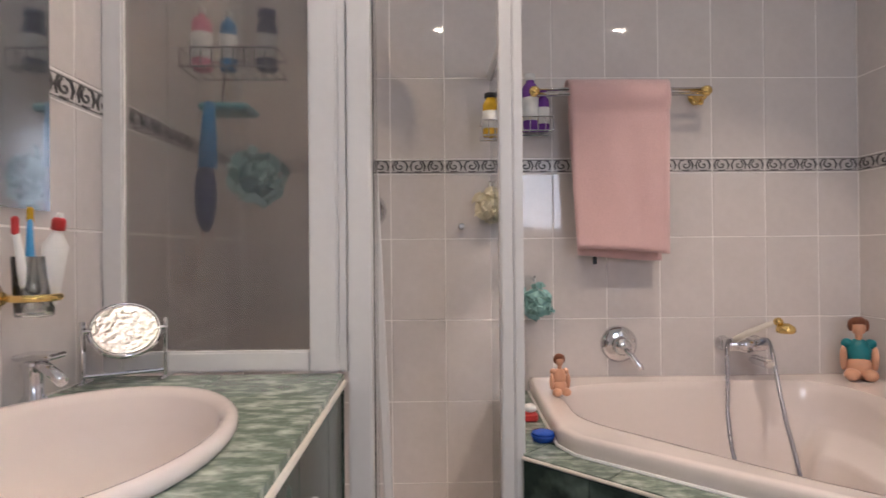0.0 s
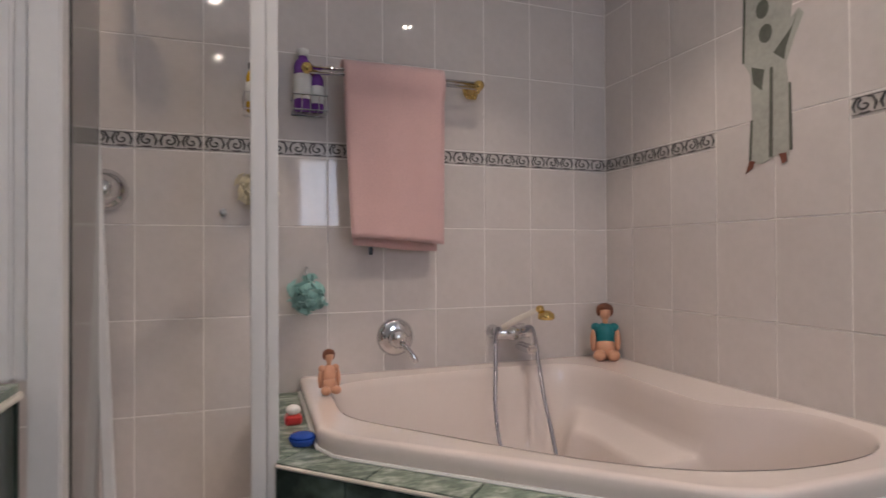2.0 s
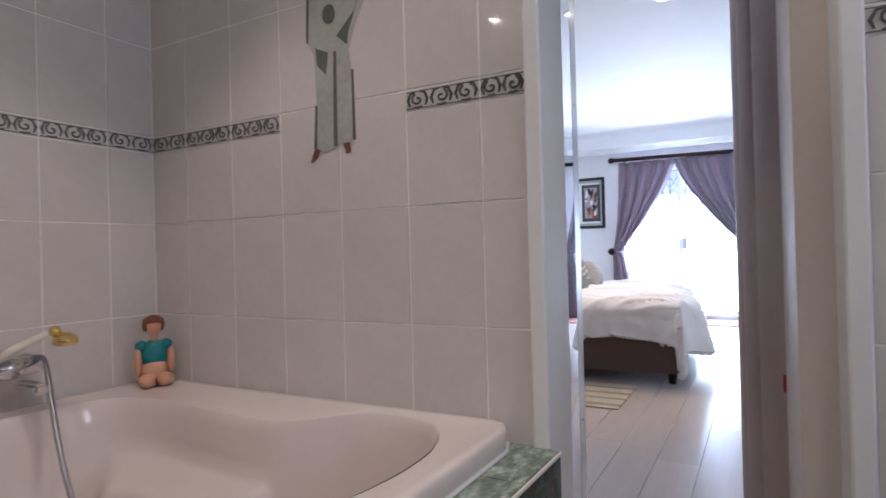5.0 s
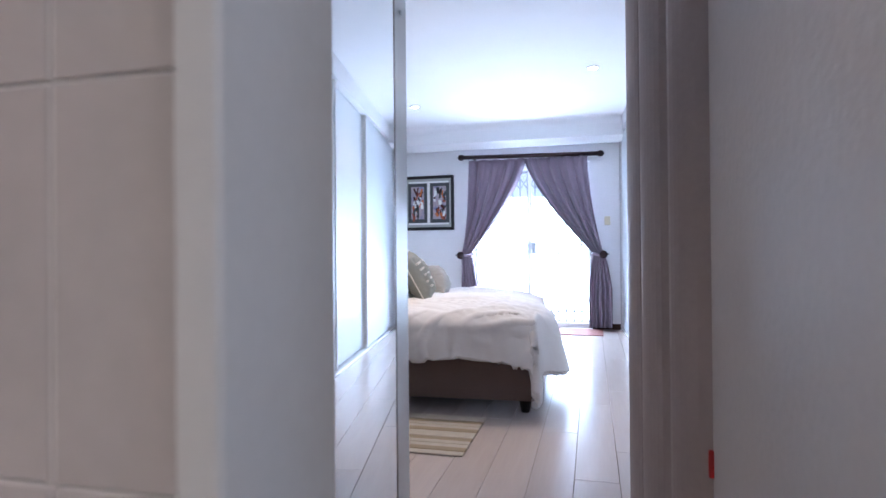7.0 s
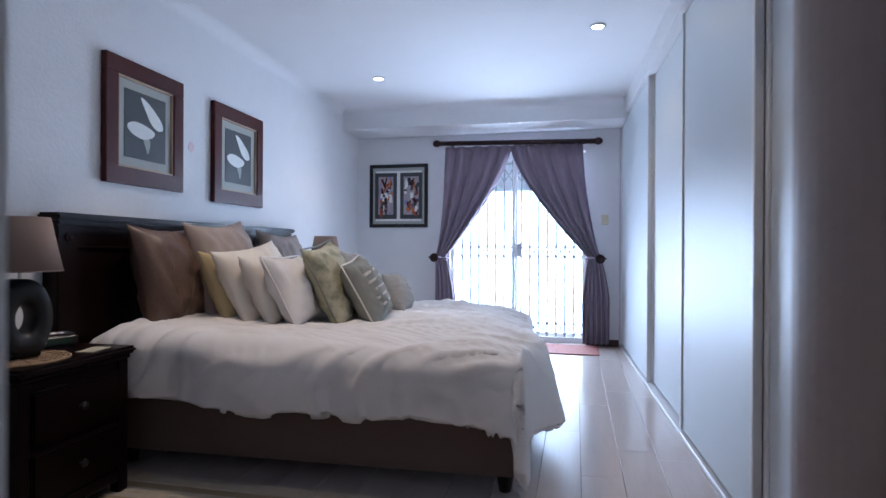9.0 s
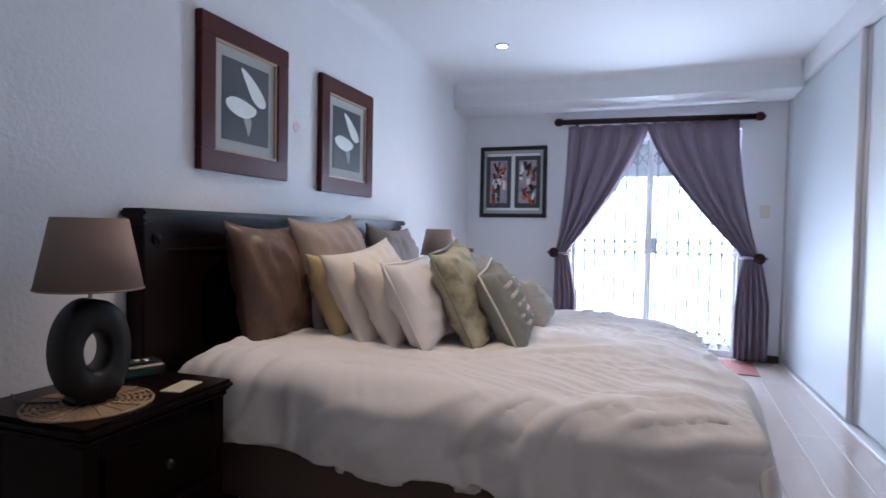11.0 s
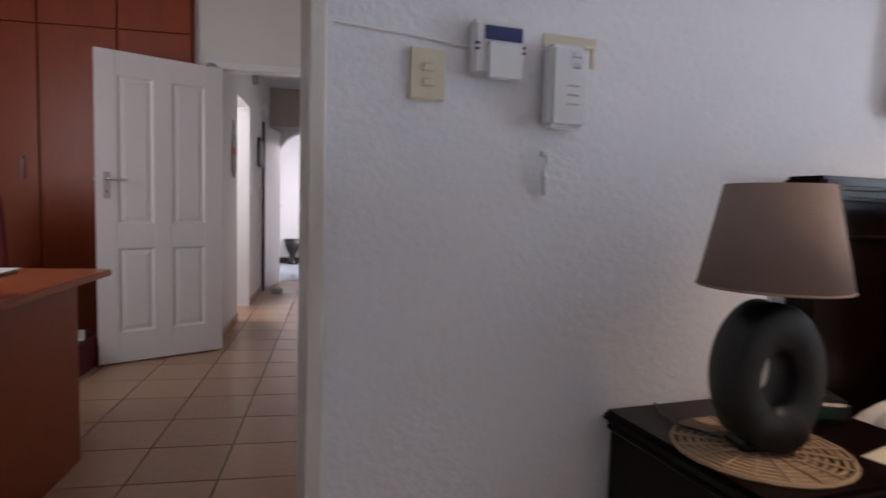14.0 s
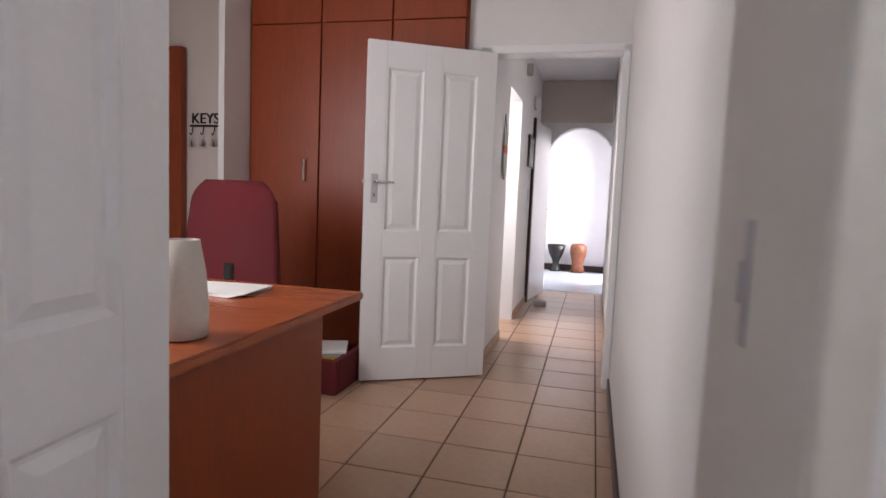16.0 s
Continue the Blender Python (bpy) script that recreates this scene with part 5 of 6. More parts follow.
def calla_picture(x0, x1, z0, z1, tilt):
    ob = empty("framed_picture", "calla lily print in a wide mahogany frame", "picture", "lily pictures over the bed")
    y = HW - 0.002
    fw = 0.092
    for lo, hi in (((x0, z0), (x1, z0 + fw)), ((x0, z1 - fw), (x1, z1)), ((x0, z0 + fw), (x0 + fw, z1 - fw)), ((x1 - fw, z0 + fw), (x1, z1 - fw))):
        part("frame_rail", box((lo[0], y - 0.034, lo[1]), (hi[0], y, hi[1]), 0.004, segs=2), REDWOOD, ob)
    for lo, hi in (((x0 + fw, z0 + fw), (x1 - fw, z0 + fw + 0.012)), ((x0 + fw, z1 - fw - 0.012), (x1 - fw, z1 - fw)), ((x0 + fw, z0 + fw + 0.012), (x0 + fw + 0.012, z1 - fw - 0.012)), ((x1 - fw - 0.012, z0 + fw + 0.012), (x1 - fw, z1 - fw - 0.012))):
        part("slip", box((lo[0], y - 0.026, lo[1]), (hi[0], y - 0.004, hi[1])), material("gilt_slip", (0.42, 0.30, 0.20), 0.4, vary=0.1) if "gilt_slip" not in MATS else MATS["gilt_slip"], ob, "thin gilt slip")
    part("mount", box((x0 + fw, y - 0.014, z0 + fw), (x1 - fw, y - 0.010, z1 - fw)), GREYMAT, ob, "grey mount board")
    mx, mz = (x1 - x0) * 0.235, (z1 - z0) * 0.225
    px0, px1, pz0, pz1 = x0 + mx, x1 - mx, z0 + mz, z1 - mz
    part("print", box((px0, y - 0.0165, pz0), (px1, y - 0.0142, pz1)), CHARCOAL, ob, "dark grey photographic print")
    w, h = px1 - px0, pz1 - pz0

    def petal(name, pts, mat, d):
        bm = bmesh.new()
        loop = smooth_loop([(px0 + w * a, 0, pz0 + h * b) for a, b in pts], 4)
        lo = [bm.verts.new((p.x, y - 0.0166, p.z)) for p in loop]
        hi = [bm.verts.new((p.x, y - d, p.z)) for p in loop]
        bm.faces.new(lo), bm.faces.new(hi)
        for i in range(len(loop)):
            bm.faces.new((lo[i], lo[(i + 1) % len(loop)], hi[(i + 1) % len(loop)], hi[i]))
        part(name, bm, mat, ob)
    petal("petal", [(0.38, 0.93), (0.58, 0.87), (0.86, 0.68), (0.93, 0.54), (0.80, 0.50), (0.64, 0.57), (0.50, 0.74)], PETAL, 0.0176)
    petal("petal", [(0.08, 0.49), (0.22, 0.545), (0.46, 0.53), (0.70, 0.46), (0.66, 0.37), (0.44, 0.31), (0.20, 0.35), (0.08, 0.42)], PETAL, 0.0184)
    petal("stem", [(0.44, 0.32), (0.60, 0.32), (0.58, 0.16), (0.54, 0.10), (0.50, 0.18)], GREYMAT, 0.0174)
    return ob


calla_picture(5.278, 5.915, 1.393, 2.067, 0)
calla_picture(6.25, 6.92, 1.365, 2.052, 0)
part("sticker", lathe([(0.030, HW - 0.001), (0.030, HW - 0.003)], 18, center=(6.04, 0, 1.70), axis="Y"), material("pale_pink_paper", (0.72, 0.56, 0.60), 0.7, vary=0.05), tagged(empty("wall_sticker", "small pale pink round sticker on the wall", "sticker")))

# ---- wall fittings beside the study door ----
sw = empty("light_switch", "ivory light switch plate on the wall", "switch")
part("plate", box((3.855, HW - 0.010, 1.328), (3.932, HW, 1.434), 0.003, segs=2), IVORYPL, sw)
for z in (1.365, 1.395):
    part("rocker", box((3.882, HW - 0.0145, z - 0.008), (3.906, HW - 0.009, z + 0.008), 0.002), IVORYPL, sw)
al = empty("alarm_keypad", "white alarm keypad with a navy display", "keypad")
part("case", box((3.985, HW - 0.028, 1.385), (4.108, HW, 1.505), 0.010, segs=3), WHITEPL, al)
part("display", box((4.012, HW - 0.031, 1.462), (4.10, HW - 0.026, 1.492), 0.003), NAVY, al, "navy display strip")
part("flap", box((4.018, HW - 0.036, 1.380), (4.098, HW - 0.027, 1.458), 0.004), WHITEPL, al, "white cover flap")
for z in (1.44, 1.452):
    for x in (3.995, 4.102):
        part("button", box((x - 0.005, HW - 0.0305, z - 0.002), (x + 0.005, HW - 0.027, z + 0.003)), NAVY, al)
ph = empty("intercom_unit", "white intercom unit with two dark buttons", "intercom")
part("case", box((4.163, HW - 0.045, 1.288), (4.258, HW, 1.470), 0.010, segs=3), WHITEPL, ph)
for z in (1.425, 1.448):
    part("button", box((4.215, HW - 0.049, z - 0.007), (4.238, HW - 0.044, z + 0.007), 0.003), STEEL, ph)
for z in (1.34, 1.36, 1.38):
    part("mark", box((4.205, HW - 0.0462, z - 0.002), (4.235, HW - 0.0448, z + 0.002)), GREYMAT, ph)
tagged(part("plaster_patch", box((4.165, HW - 0.003, 1.47), (4.30, HW - 0.0005, 1.50)), IVORYPL), "bare cream patch on the wall above the intercom", "patch")
tagged(part("cable_clip", tube([(4.262, HW - 0.012, 1.475), (4.285, HW - 0.012, 1.475), (4.287, HW - 0.012, 1.43)], 0.006, 8), IVORYPL), "short ivory cable loop beside the intercom", "cable")
hk = empty("handset_hook", "white wall hook with a hanging tab", "hook")
part("plate", box((4.166, HW - 0.012, 1.225), (4.186, HW, 1.24), 0.003), WHITEPL, hk)
part("tab", tube([(4.178, HW - 0.01, 1.23), (4.172, HW - 0.016, 1.18), (4.178, HW - 0.012, 1.14)], [0.004, 0.008, 0.009], 8), WHITEPL, hk)
tagged(part("wall_cable", tube([(3.70, HW - 0.003, 1.465), (3.85, HW - 0.003, 1.458), (3.99, HW - 0.003, 1.447)], 0.003, 6), WHITEPL), "thin white cable running along the wall", "cable")

set_askew([ob for ob in bpy.data.objects if ob not in BUILT and ob.parent is None])

# ---- picture on the garden wall ----
pic = empty("framed_picture", "black framed pair of colourful market prints", "picture")
X = BW - 0.002
py0, py1, pz0, pz1 = 2.38, 3.092, 1.297, 2.038
for lo, hi in (((py0, pz0), (py1, pz0 + 0.04)), ((py0, pz1 - 0.04), (py1, pz1)), ((py0, pz0 + 0.04), (py0 + 0.04, pz1 - 0.04)), ((py1 - 0.04, pz0 + 0.04), (py1, pz1 - 0.04))):
    part("frame_rail", box((X - 0.028, lo[0], lo[1]), (X, hi[0], hi[1]), 0.004), BLACK, pic)
part("mount", box((X - 0.012, py0 + 0.04, pz0 + 0.04), (X - 0.006, py1 - 0.04, pz1 - 0.04)), MATS["mount_board_grey"], pic, "pale grey mount")
part("inner_mount", box((X - 0.014, py0 + 0.075, pz0 + 0.075), (X - 0.0122, py1 - 0.075, pz1 - 0.075)), PETAL, pic, "white inner mount")
SKYB = material("print_pale_sky", (0.42, 0.34, 0.36), 0.4, vary=0.3, scale=9, second=(0.16, 0.17, 0.30), second_at=0.6)
PRINTS = [CHARCOAL, REDWOOD, material("print_rust", (0.30, 0.06, 0.03), 0.4, vary=0.3, scale=25), material("print_orange", (0.50, 0.13, 0.03), 0.4, vary=0.3, scale=25), PETAL, BLACK]
rnd = random.Random(11)
for c in (2.58, 2.89):
    part("panel", box((X - 0.017, c - 0.135, pz0 + 0.10), (X - 0.0142, c + 0.135, pz1 - 0.10)), CHARCOAL, pic, "dark print panel")
    part("print", box((X - 0.0185, c - 0.092, pz0 + 0.15), (X - 0.0172, c + 0.092, pz1 - 0.145)), SKYB, pic)
    for k in range(34):
        yy, zz = c + rnd.uniform(-0.075, 0.075), rnd.uniform(pz0 + 0.16, pz1 - 0.2)
        s, t = rnd.uniform(0.006, 0.020), rnd.uniform(0.012, 0.055)
        part("colour_patch", moved(box((-0.0007 - 0.00003 * k, -s, -t), (0.0007, s, t)), pose(X - 0.0195, yy, zz, rnd.uniform(-30, 30), 0, 0)), PRINTS[rnd.randrange(6)], pic)

# ---- wardrobe wall: sliding doors ----
WM = Matrix.Translation((9.22, 0.215, 0)) @ Matrix.Rotation(radians(180 + 2.2), 4, "Z")
stops = [0.0, 1.78, 2.96, 4.20, 5.30, 5.86]
for i in range(5):
    ob = empty("wardrobe_door", "tall satin white sliding wardrobe door", "wardrobe door", "sliding wardrobe doors")
    dep = 0.0 if i % 2 == 0 else 0.035
    a, b = stops[i], stops[i + 1]
    part("panel", moved(box((a + 0.02, dep, 0.04), (b - 0.02, dep + 0.02, 2.395)), WM), WARDROBE, ob)
    for x in (a + 0.002, b - 0.037):
        part("stile", moved(box((x, dep - 0.010, 0.03), (x + 0.035, dep + 0.026, 2.405), 0.004), WM), ALU, ob, "aluminium edge profile")
bm = moved(box((-0.02, -0.03, 2.41), (5.9, 0.5, CZ)), WM)
structure("wall_over_wardrobe", bm, PLASTER, "white plaster band above the wardrobe doors")
structure("trim_wardrobe_track", moved(box((-0.02, -0.02, 0.0), (5.9, 0.07, 0.022), 0.004), WM), ALU, "aluminium floor track of the sliding doors", "track")
structure("trim_wardrobe_back", moved(box((-0.02, 0.08, 0.0), (5.9, 0.5, 2.41)), WM), PLASTER, "wardrobe carcass behind the sliding doors", "wardrobe")
structure("trim_wardrobe_end", moved(box((-0.045, -0.025, 0.0), (-0.002, 0.1, 2.41), 0.004), WM), STEEL, "grey end post of the wardrobe", "post")

# ---- garden doors, gate, curtains ----
gd = empty("garden_doors", "white framed glazed double doors to the garden", "glazed doors")
for y in (WY0, 1.352, 1.378, WY1 - 0.03):
    part("stile", box((BW + 0.10, y, 0.0), (BW + 0.14, y + 0.022 if y != WY1 - 0.03 else WY1, WZ), 0.004), TRIM, gd)
for z0, z1 in ((0.0, 0.06), (2.08, WZ)):
    part("rail", box((BW + 0.102, WY0 + 0.022, z0), (BW + 0.138, WY1 - 0.03, z1), 0.004), TRIM, gd)
for y0, y1 in ((WY0 + 0.022, 1.352), (1.40, WY1 - 0.03)):
    p = part("pane", box((BW + 0.118, y0, 0.06), (BW + 0.122, y1, 2.08)), GLASS, gd, "clear glass pane")
    p.visible_shadow = False
gate = empty("security_gate", "white steel trellis gate across the garden doors", "security gate")
ny = 15
gx = BW + 0.165
for i in range(ny + 1):
    y = WY0 + 0.02 + (WY1 - WY0 - 0.04) * i / ny
    part("bar", box((gx - 0.009, y - 0.009, 0.02), (gx + 0.009, y + 0.009, 2.08)), GATE, gate)
for zc in (1.02, 1.90, 0.15):
    for i in range(ny):
        y0 = WY0 + 0.02 + (WY1 - WY0 - 0.04) * i / ny
        y1 = y0 + (WY1 - WY0 - 0.04) / ny
        for s in (-1, 1):
            part("lattice_strip", tube([(gx + 0.008 * s, y0, zc - s * 0.075), (gx + 0.008 * s, y1, zc + s * 0.075)], 0.008, 5), GATE, gate)
part("lock_case", box((gx - 0.02, 1.32, 0.96), (gx + 0.02, 1.40, 1.12), 0.006), STEEL, gate, "steel lock case")
gsw = empty("light_switch", "ivory switch plate beside the curtain", "switch")
part("plate", box((BW - 0.010, 0.355, 1.32), (BW, 0.425, 1.43), 0.003), IVORYPL, gsw)
rod = empty("curtain_rod", "dark wooden curtain rod with ball ends", "curtain rod")
RX = 9.13
part("pole", tube([(RX, 0.50, 2.215), (RX, 2.22, 2.245)], 0.027, 14), DARKROD, rod, "", True)
for y, z in ((0.47, 2.214), (2.25, 2.246)):
    part("finial", blob((RX, y, z), (0.040, 0.048, 0.040)), DARKROD, rod, "ball finial", True)
for y in (0.62, 2.08):
    part("bracket", tube([(RX, y, 2.22), (BW, y, 2.22)], 0.013, 8), DARKROD, rod)


def curtain(name, top0, top1, tie, bot0, bot1, seed):
    """top0..top1: ends along the rod, top1 at the meeting side; tied back at tie, hanging to the floor."""
    ob = empty(name, "mauve grey curtain tied back beside the garden doors", "curtain", "bedroom curtains")
    zt, ztie = 2.20, 0.95
    w_t = 0.11

    def fn(u, v):
        z = zt + (0.03 - zt) * v
        if z > ztie:
            k = (zt - z) / (zt - ztie)
            outer = top0 + (tie - (top0)) * (k ** 1.4) + (0.0)
            inner = top1 + (tie - top1) * (0.12 * k + 0.88 * k ** 1.5)
            spread = 1.0
            e0 = outer + (w_t / 2) * k ** 3 * (1 if top0 > top1 else -1)
            e1 = inner - (w_t / 2) * k ** 3 * (1 if top0 > top1 else -1)
        else:
            k = (ztie - z) / ztie
            s = min(1.0, k * 2.2) ** 0.6
            sgn = 1 if top0 > top1 else -1
            e0 = (tie + sgn * w_t / 2) * (1 - s) + bot0 * s
            e1 = (tie - sgn * w_t / 2) * (1 - s) + bot1 * s
        y = e0 + (e1 - e0) * u
        near = math.exp(-((z - ztie) / 0.12) ** 2)
        amp = (0.030 + 0.012 * v) * (1 - 0.55 * near)
        x = 9.14 + amp * (math.sin(2 * math.pi * 5.5 * u + 1.5 * math.sin(4.4 * u + seed) + 0.7 * math.sin(4 * v + 3 * u + seed)) + 0.4 * math.sin(2 * math.pi * 12 * u + 2 * seed + 2.5 * v) * (0.4 + 0.6 * v)) + 0.010 * noise.noise(Vector((u * 9, v * 3, seed)))
        if z > zt - 0.10:
            x += 0.010 * math.sin(2 * math.pi * 34 * u)
        return Vector((x - 0.02 * near, y, z))
    part("drape", cloth(fn, 110, 54, 0.004), CURTAIN, ob, "", True)
    ring = [(9.12 + 0.075 * math.cos(a), tie + 0.085 * math.sin(a), ztie + 0.008 * math.sin(a)) for a in [2 * math.pi * i / 20 for i in range(20)]]
    part("tie_band", tube(ring, 0.015, 8, closed=True), CURTAIN, ob, "gathered tie band", True)
    side = 0.06 if top0 > top1 else -0.06
    hb2 = empty("curtain_holdback", "dark wooden curtain holdback knob on the wall", "holdback", "curtain holdbacks")
    part("stem", tube([(BW, tie + side * 0.9, ztie), (9.06, tie + side * 0.9, ztie)], 0.012, 10), DARKROD, hb2)
    part("knob", lathe([(0.012, 9.06), (0.045, 9.05), (0.05, 9.035), (0.03, 9.02), (0.004, 9.015)], 20, center=(0, tie + side * 0.9, ztie), axis="X"), DARKROD, hb2, "", True)
    part("peg", tube([(9.05, tie + side, ztie), (9.05, tie + side * 2.0, ztie + 0.004)], 0.008, 8), DARKROD, hb2)


curtain("curtain", 2.16, 1.40, 2.20, 2.27, 2.03, 1)
curtain("curtain", 0.63, 1.42, 0.50, 0.345, 0.62, 2)
STRAW = material("cream_woven_rug", (0.45, 0.40, 0.33), 0.95, vary=0.15, scale=20, grain=150, bump=0.6, bump_scale=140)
STRAW2 = material("tan_rug_stripe", (0.30, 0.24, 0.16), 0.95, vary=0.15, grain=150, bump=0.6, bump_scale=140)
rug = empty("bedside_rug", "cream and tan striped woven rug beside the bed", "rug")
for i in range(13):
    y0 = 1.20
    x0 = 4.36 + i * 0.051
    part("stripe", box((x0, y0, 0.001), (x0 + 0.0505, 2.65, 0.011 + 0.002 * (i % 2)), 0.003), STRAW2 if i % 3 == 1 else STRAW, rug)
tagged(part("door_mat", box((8.62, 0.46, 0.001), (9.18, 1.25, 0.010), 0.003), material("red_woven_mat", (0.22, 0.07, 0.055), 0.95, vary=0.25, scale=14, grain=120, bump=0.5)), "flat red woven mat at the garden doors", "mat")
for i, (x, y) in enumerate(DOWNLIGHTS_BED):
    fx = empty("downlight", "recessed ceiling downlight, switched on", "ceiling light", "bedroom downlights")
    part("ring", lathe([(0.055, CZ - 0.001), (0.055, CZ - 0.009), (0.040, CZ - 0.011), (0.040, CZ - 0.002)], 24, center=(x, y, 0)), STEEL, fx)
    part("bulb", lathe([(0.039, CZ - 0.004), (0.036, CZ - 0.007)], 20, center=(x, y, 0)), LIT, fx)
    lamp("bedroom_downlight", "SPOT", look((x, y, CZ - 0.02), (x, y, 0)), 125 if 5 < x < 6 else 27, (1.0, 0.74, 0.48), spot=radians(84 if 5 < x < 6 else 105), radius=0.03)

# ---- garden outside the glazed doors ----
structure("ground", box((BW + 0.2, -40, -0.14), (60, 40, -0.02)), material("pale_paving", (0.55, 0.54, 0.52), 0.7, vary=0.12, scale=1.2, bump=0.2), "pale paved garden ground", "ground")
structure("wall_garden_far", box((15.0, -8, -0.02), (15.25, 10, 1.9)), material("white_garden_wall", (0.72, 0.72, 0.71), 0.8, vary=0.08), "white garden wall", "garden wall")
LEAF = material("garden_leaf", (0.06, 0.12, 0.03), 0.5, vary=0.4, island=0.1)


def shrub(at, r, h, seed):
    ob = empty("shrub", "small leafy green garden shrub", "shrub", "garden shrubs")
    rn = random.Random(seed)
    bm = bmesh.new()
    for _ in range(5):
        a = rn.random() * 6.28
        tube([(at[0], at[1], -0.02), (at[0] + 0.4 * r * math.cos(a), at[1] + 0.4 * r * math.sin(a), h * 0.5), (at[0] + 0.7 * r * math.cos(a), at[1] + 0.7 * r * math.sin(a), h * 0.85)], [0.015, 0.01, 0.005], 6, bm)
    part("stems", bm, SKIRT, ob)
    bm = bmesh.new()
    for _ in range(420):
        d = Vector((rn.gauss(0, 0.45) * r, rn.gauss(0, 0.45) * r, h * (0.25 + 0.75 * rn.random())))
        c = Vector(at) + d
        u = Vector((rn.gauss(0, 1), rn.gauss(0, 1), rn.gauss(0, 0.6))).normalized()
        w = u.orthogonal().normalized()
        s = rn.uniform(0.03, 0.07)
        vs = [bm.verts.new(c + u * s * a + w * s * 0.4 * b) for a, b in ((-1, 0), (0, -1), (1, 0), (0, 1))]
        bm.faces.new(vs)
    part("leaves", bm, LEAF, ob)


shrub((11.2, 0.95, 0), 0.35, 0.75, 1)
shrub((11.6, 0.55, 0), 0.4, 0.5, 2)
shrub((11.0, 2.3, 0), 0.3, 0.7, 3)
aw = empty("patio_awning", "pale scalloped awning over the patio", "awning")
CANVAS = material("grey_canvas", (0.80, 0.82, 0.86), 0.9, vary=0.06, transmission=0.75)


def awn(u, v):
    return Vector((9.452 + 1.35 * v, -2.0 + 7.0 * u, 2.60 - 0.36 * v))


part("canopy", cloth(awn, 8, 8, 0.01), CANVAS, aw)
part("valance", cloth(lambda u, v: Vector((10.8 + 0.01 * math.sin(60 * u), -2.0 + 7.0 * u, 2.24 - v * (0.30 + 0.07 * abs(math.sin(u * math.pi * 26))))), 208, 3, 0.006), CANVAS, aw, "scalloped valance")
part("rail", tube([(10.8, -2.0, 2.24), (10.8, 5.0, 2.24)], 0.018, 8), GATE, aw)
for y in (-1.9, 4.9):
    part("strut", tube([(10.8, y, 2.24), (10.8, y, -0.02)], 0.018, 8), GATE, aw)

# ---- study and passage ----


def sp(name, bm, mat, parent, label="", smooth=False):
    return part(name, moved(bm, STUDY), mat, parent, label, smooth)


def panel_door(name, label, m, w, h, handles=True):
    """A four panelled door leaf; m puts its hinge edge, x runs to the latch."""
    ob = empty(name, label, "door")
    t = 0.04
    st, lock, top, bot, mul = 0.115, 0.14, 0.14, 0.19, 0.10
    zs = [(bot, 0.77), (0.77 + lock, h - top)]
    xs = [(st, (w - mul) / 2), ((w + mul) / 2, w - st)]
    for lo, hi in (((0, 0), (st, h)), ((w - st, 0), (w, h)), ((xs[0][1], 0), (xs[1][0], h))):
        part("stile", moved(box((lo[0], -t / 2, lo[1]), (hi[0], t / 2, hi[1]), 0.002), m), TRIM, ob)
    for z0, z1 in ((0, bot), (zs[0][1], zs[1][0]), (h - top, h)):
        for x0, x1 in xs:
            part("rail", moved(box((x0, -t / 2 + 0.0005, z0), (x1, t / 2 - 0.0005, z1)), m), TRIM, ob)
    for x0, x1 in xs:
        for z0, z1 in zs:
            bm = bmesh.new()
            prof = [(0.0, 0.0195), (0.010, 0.019), (0.022, 0.008), (0.030, 0.008), (0.055, 0.015)]
            for s in (-1, 1):
                rings = [[bm.verts.new((x, s * d, z)) for x, z in ((x0 + i, z0 + i), (x1 - i, z0 + i), (x1 - i, z1 - i), (x0 + i, z1 - i))] for i, d in prof]
                for a, b in zip(rings, rings[1:]):
                    for k in range(4):
                        bm.faces.new((a[k], a[(k + 1) % 4], b[(k + 1) % 4], b[k]))
                bm.faces.new(rings[-1])
            part("panel", moved(bm, m), TRIM, ob)
    for s in (-1, 1) if handles else ():
        part("lock_plate", moved(box((w - 0.078, s * 0.021 - 0.003, 1.085), (w - 0.038, s * 0.021 + 0.003, 1.255), 0.002), m), STEEL, ob, "steel lock plate")
        hd = part("handle", moved(tube([(w - 0.058, s * 0.02, 1.21), (w - 0.058, s * 0.055, 1.21), (w - 0.075, s * 0.062, 1.21), (w - 0.17, s * 0.06, 1.207)], 0.008, 10), m), CHROME, ob, "chrome lever handle", True)
        part("keyhole", moved(box((w - 0.061, s * 0.0245 - 0.001, 1.12), (w - 0.055, s * 0.0245 + 0.001, 1.14)), m), BLACKPL, ob)
    part("latch", moved(box((w, -0.008, 1.20), (w + 0.010, 0.008, 1.22)), m), STEEL, ob)
    return ob


panel_door("door_study", "white four panelled door standing open into the study", TURN @ Matrix.Translation((3.385, 6.615, 0.012)) @ Matrix.Rotation(math.atan2(-0.30, -0.745), 4, "Z"), 0.80, 2.03)
panel_door("door_bedroom", "white panelled bedroom door standing open into the study", TURN @ Matrix.Translation((2.775, 3.17, 0.012)) @ Matrix.Rotation(radians(84.0), 4, "Z"), 0.76, 2.03, False)
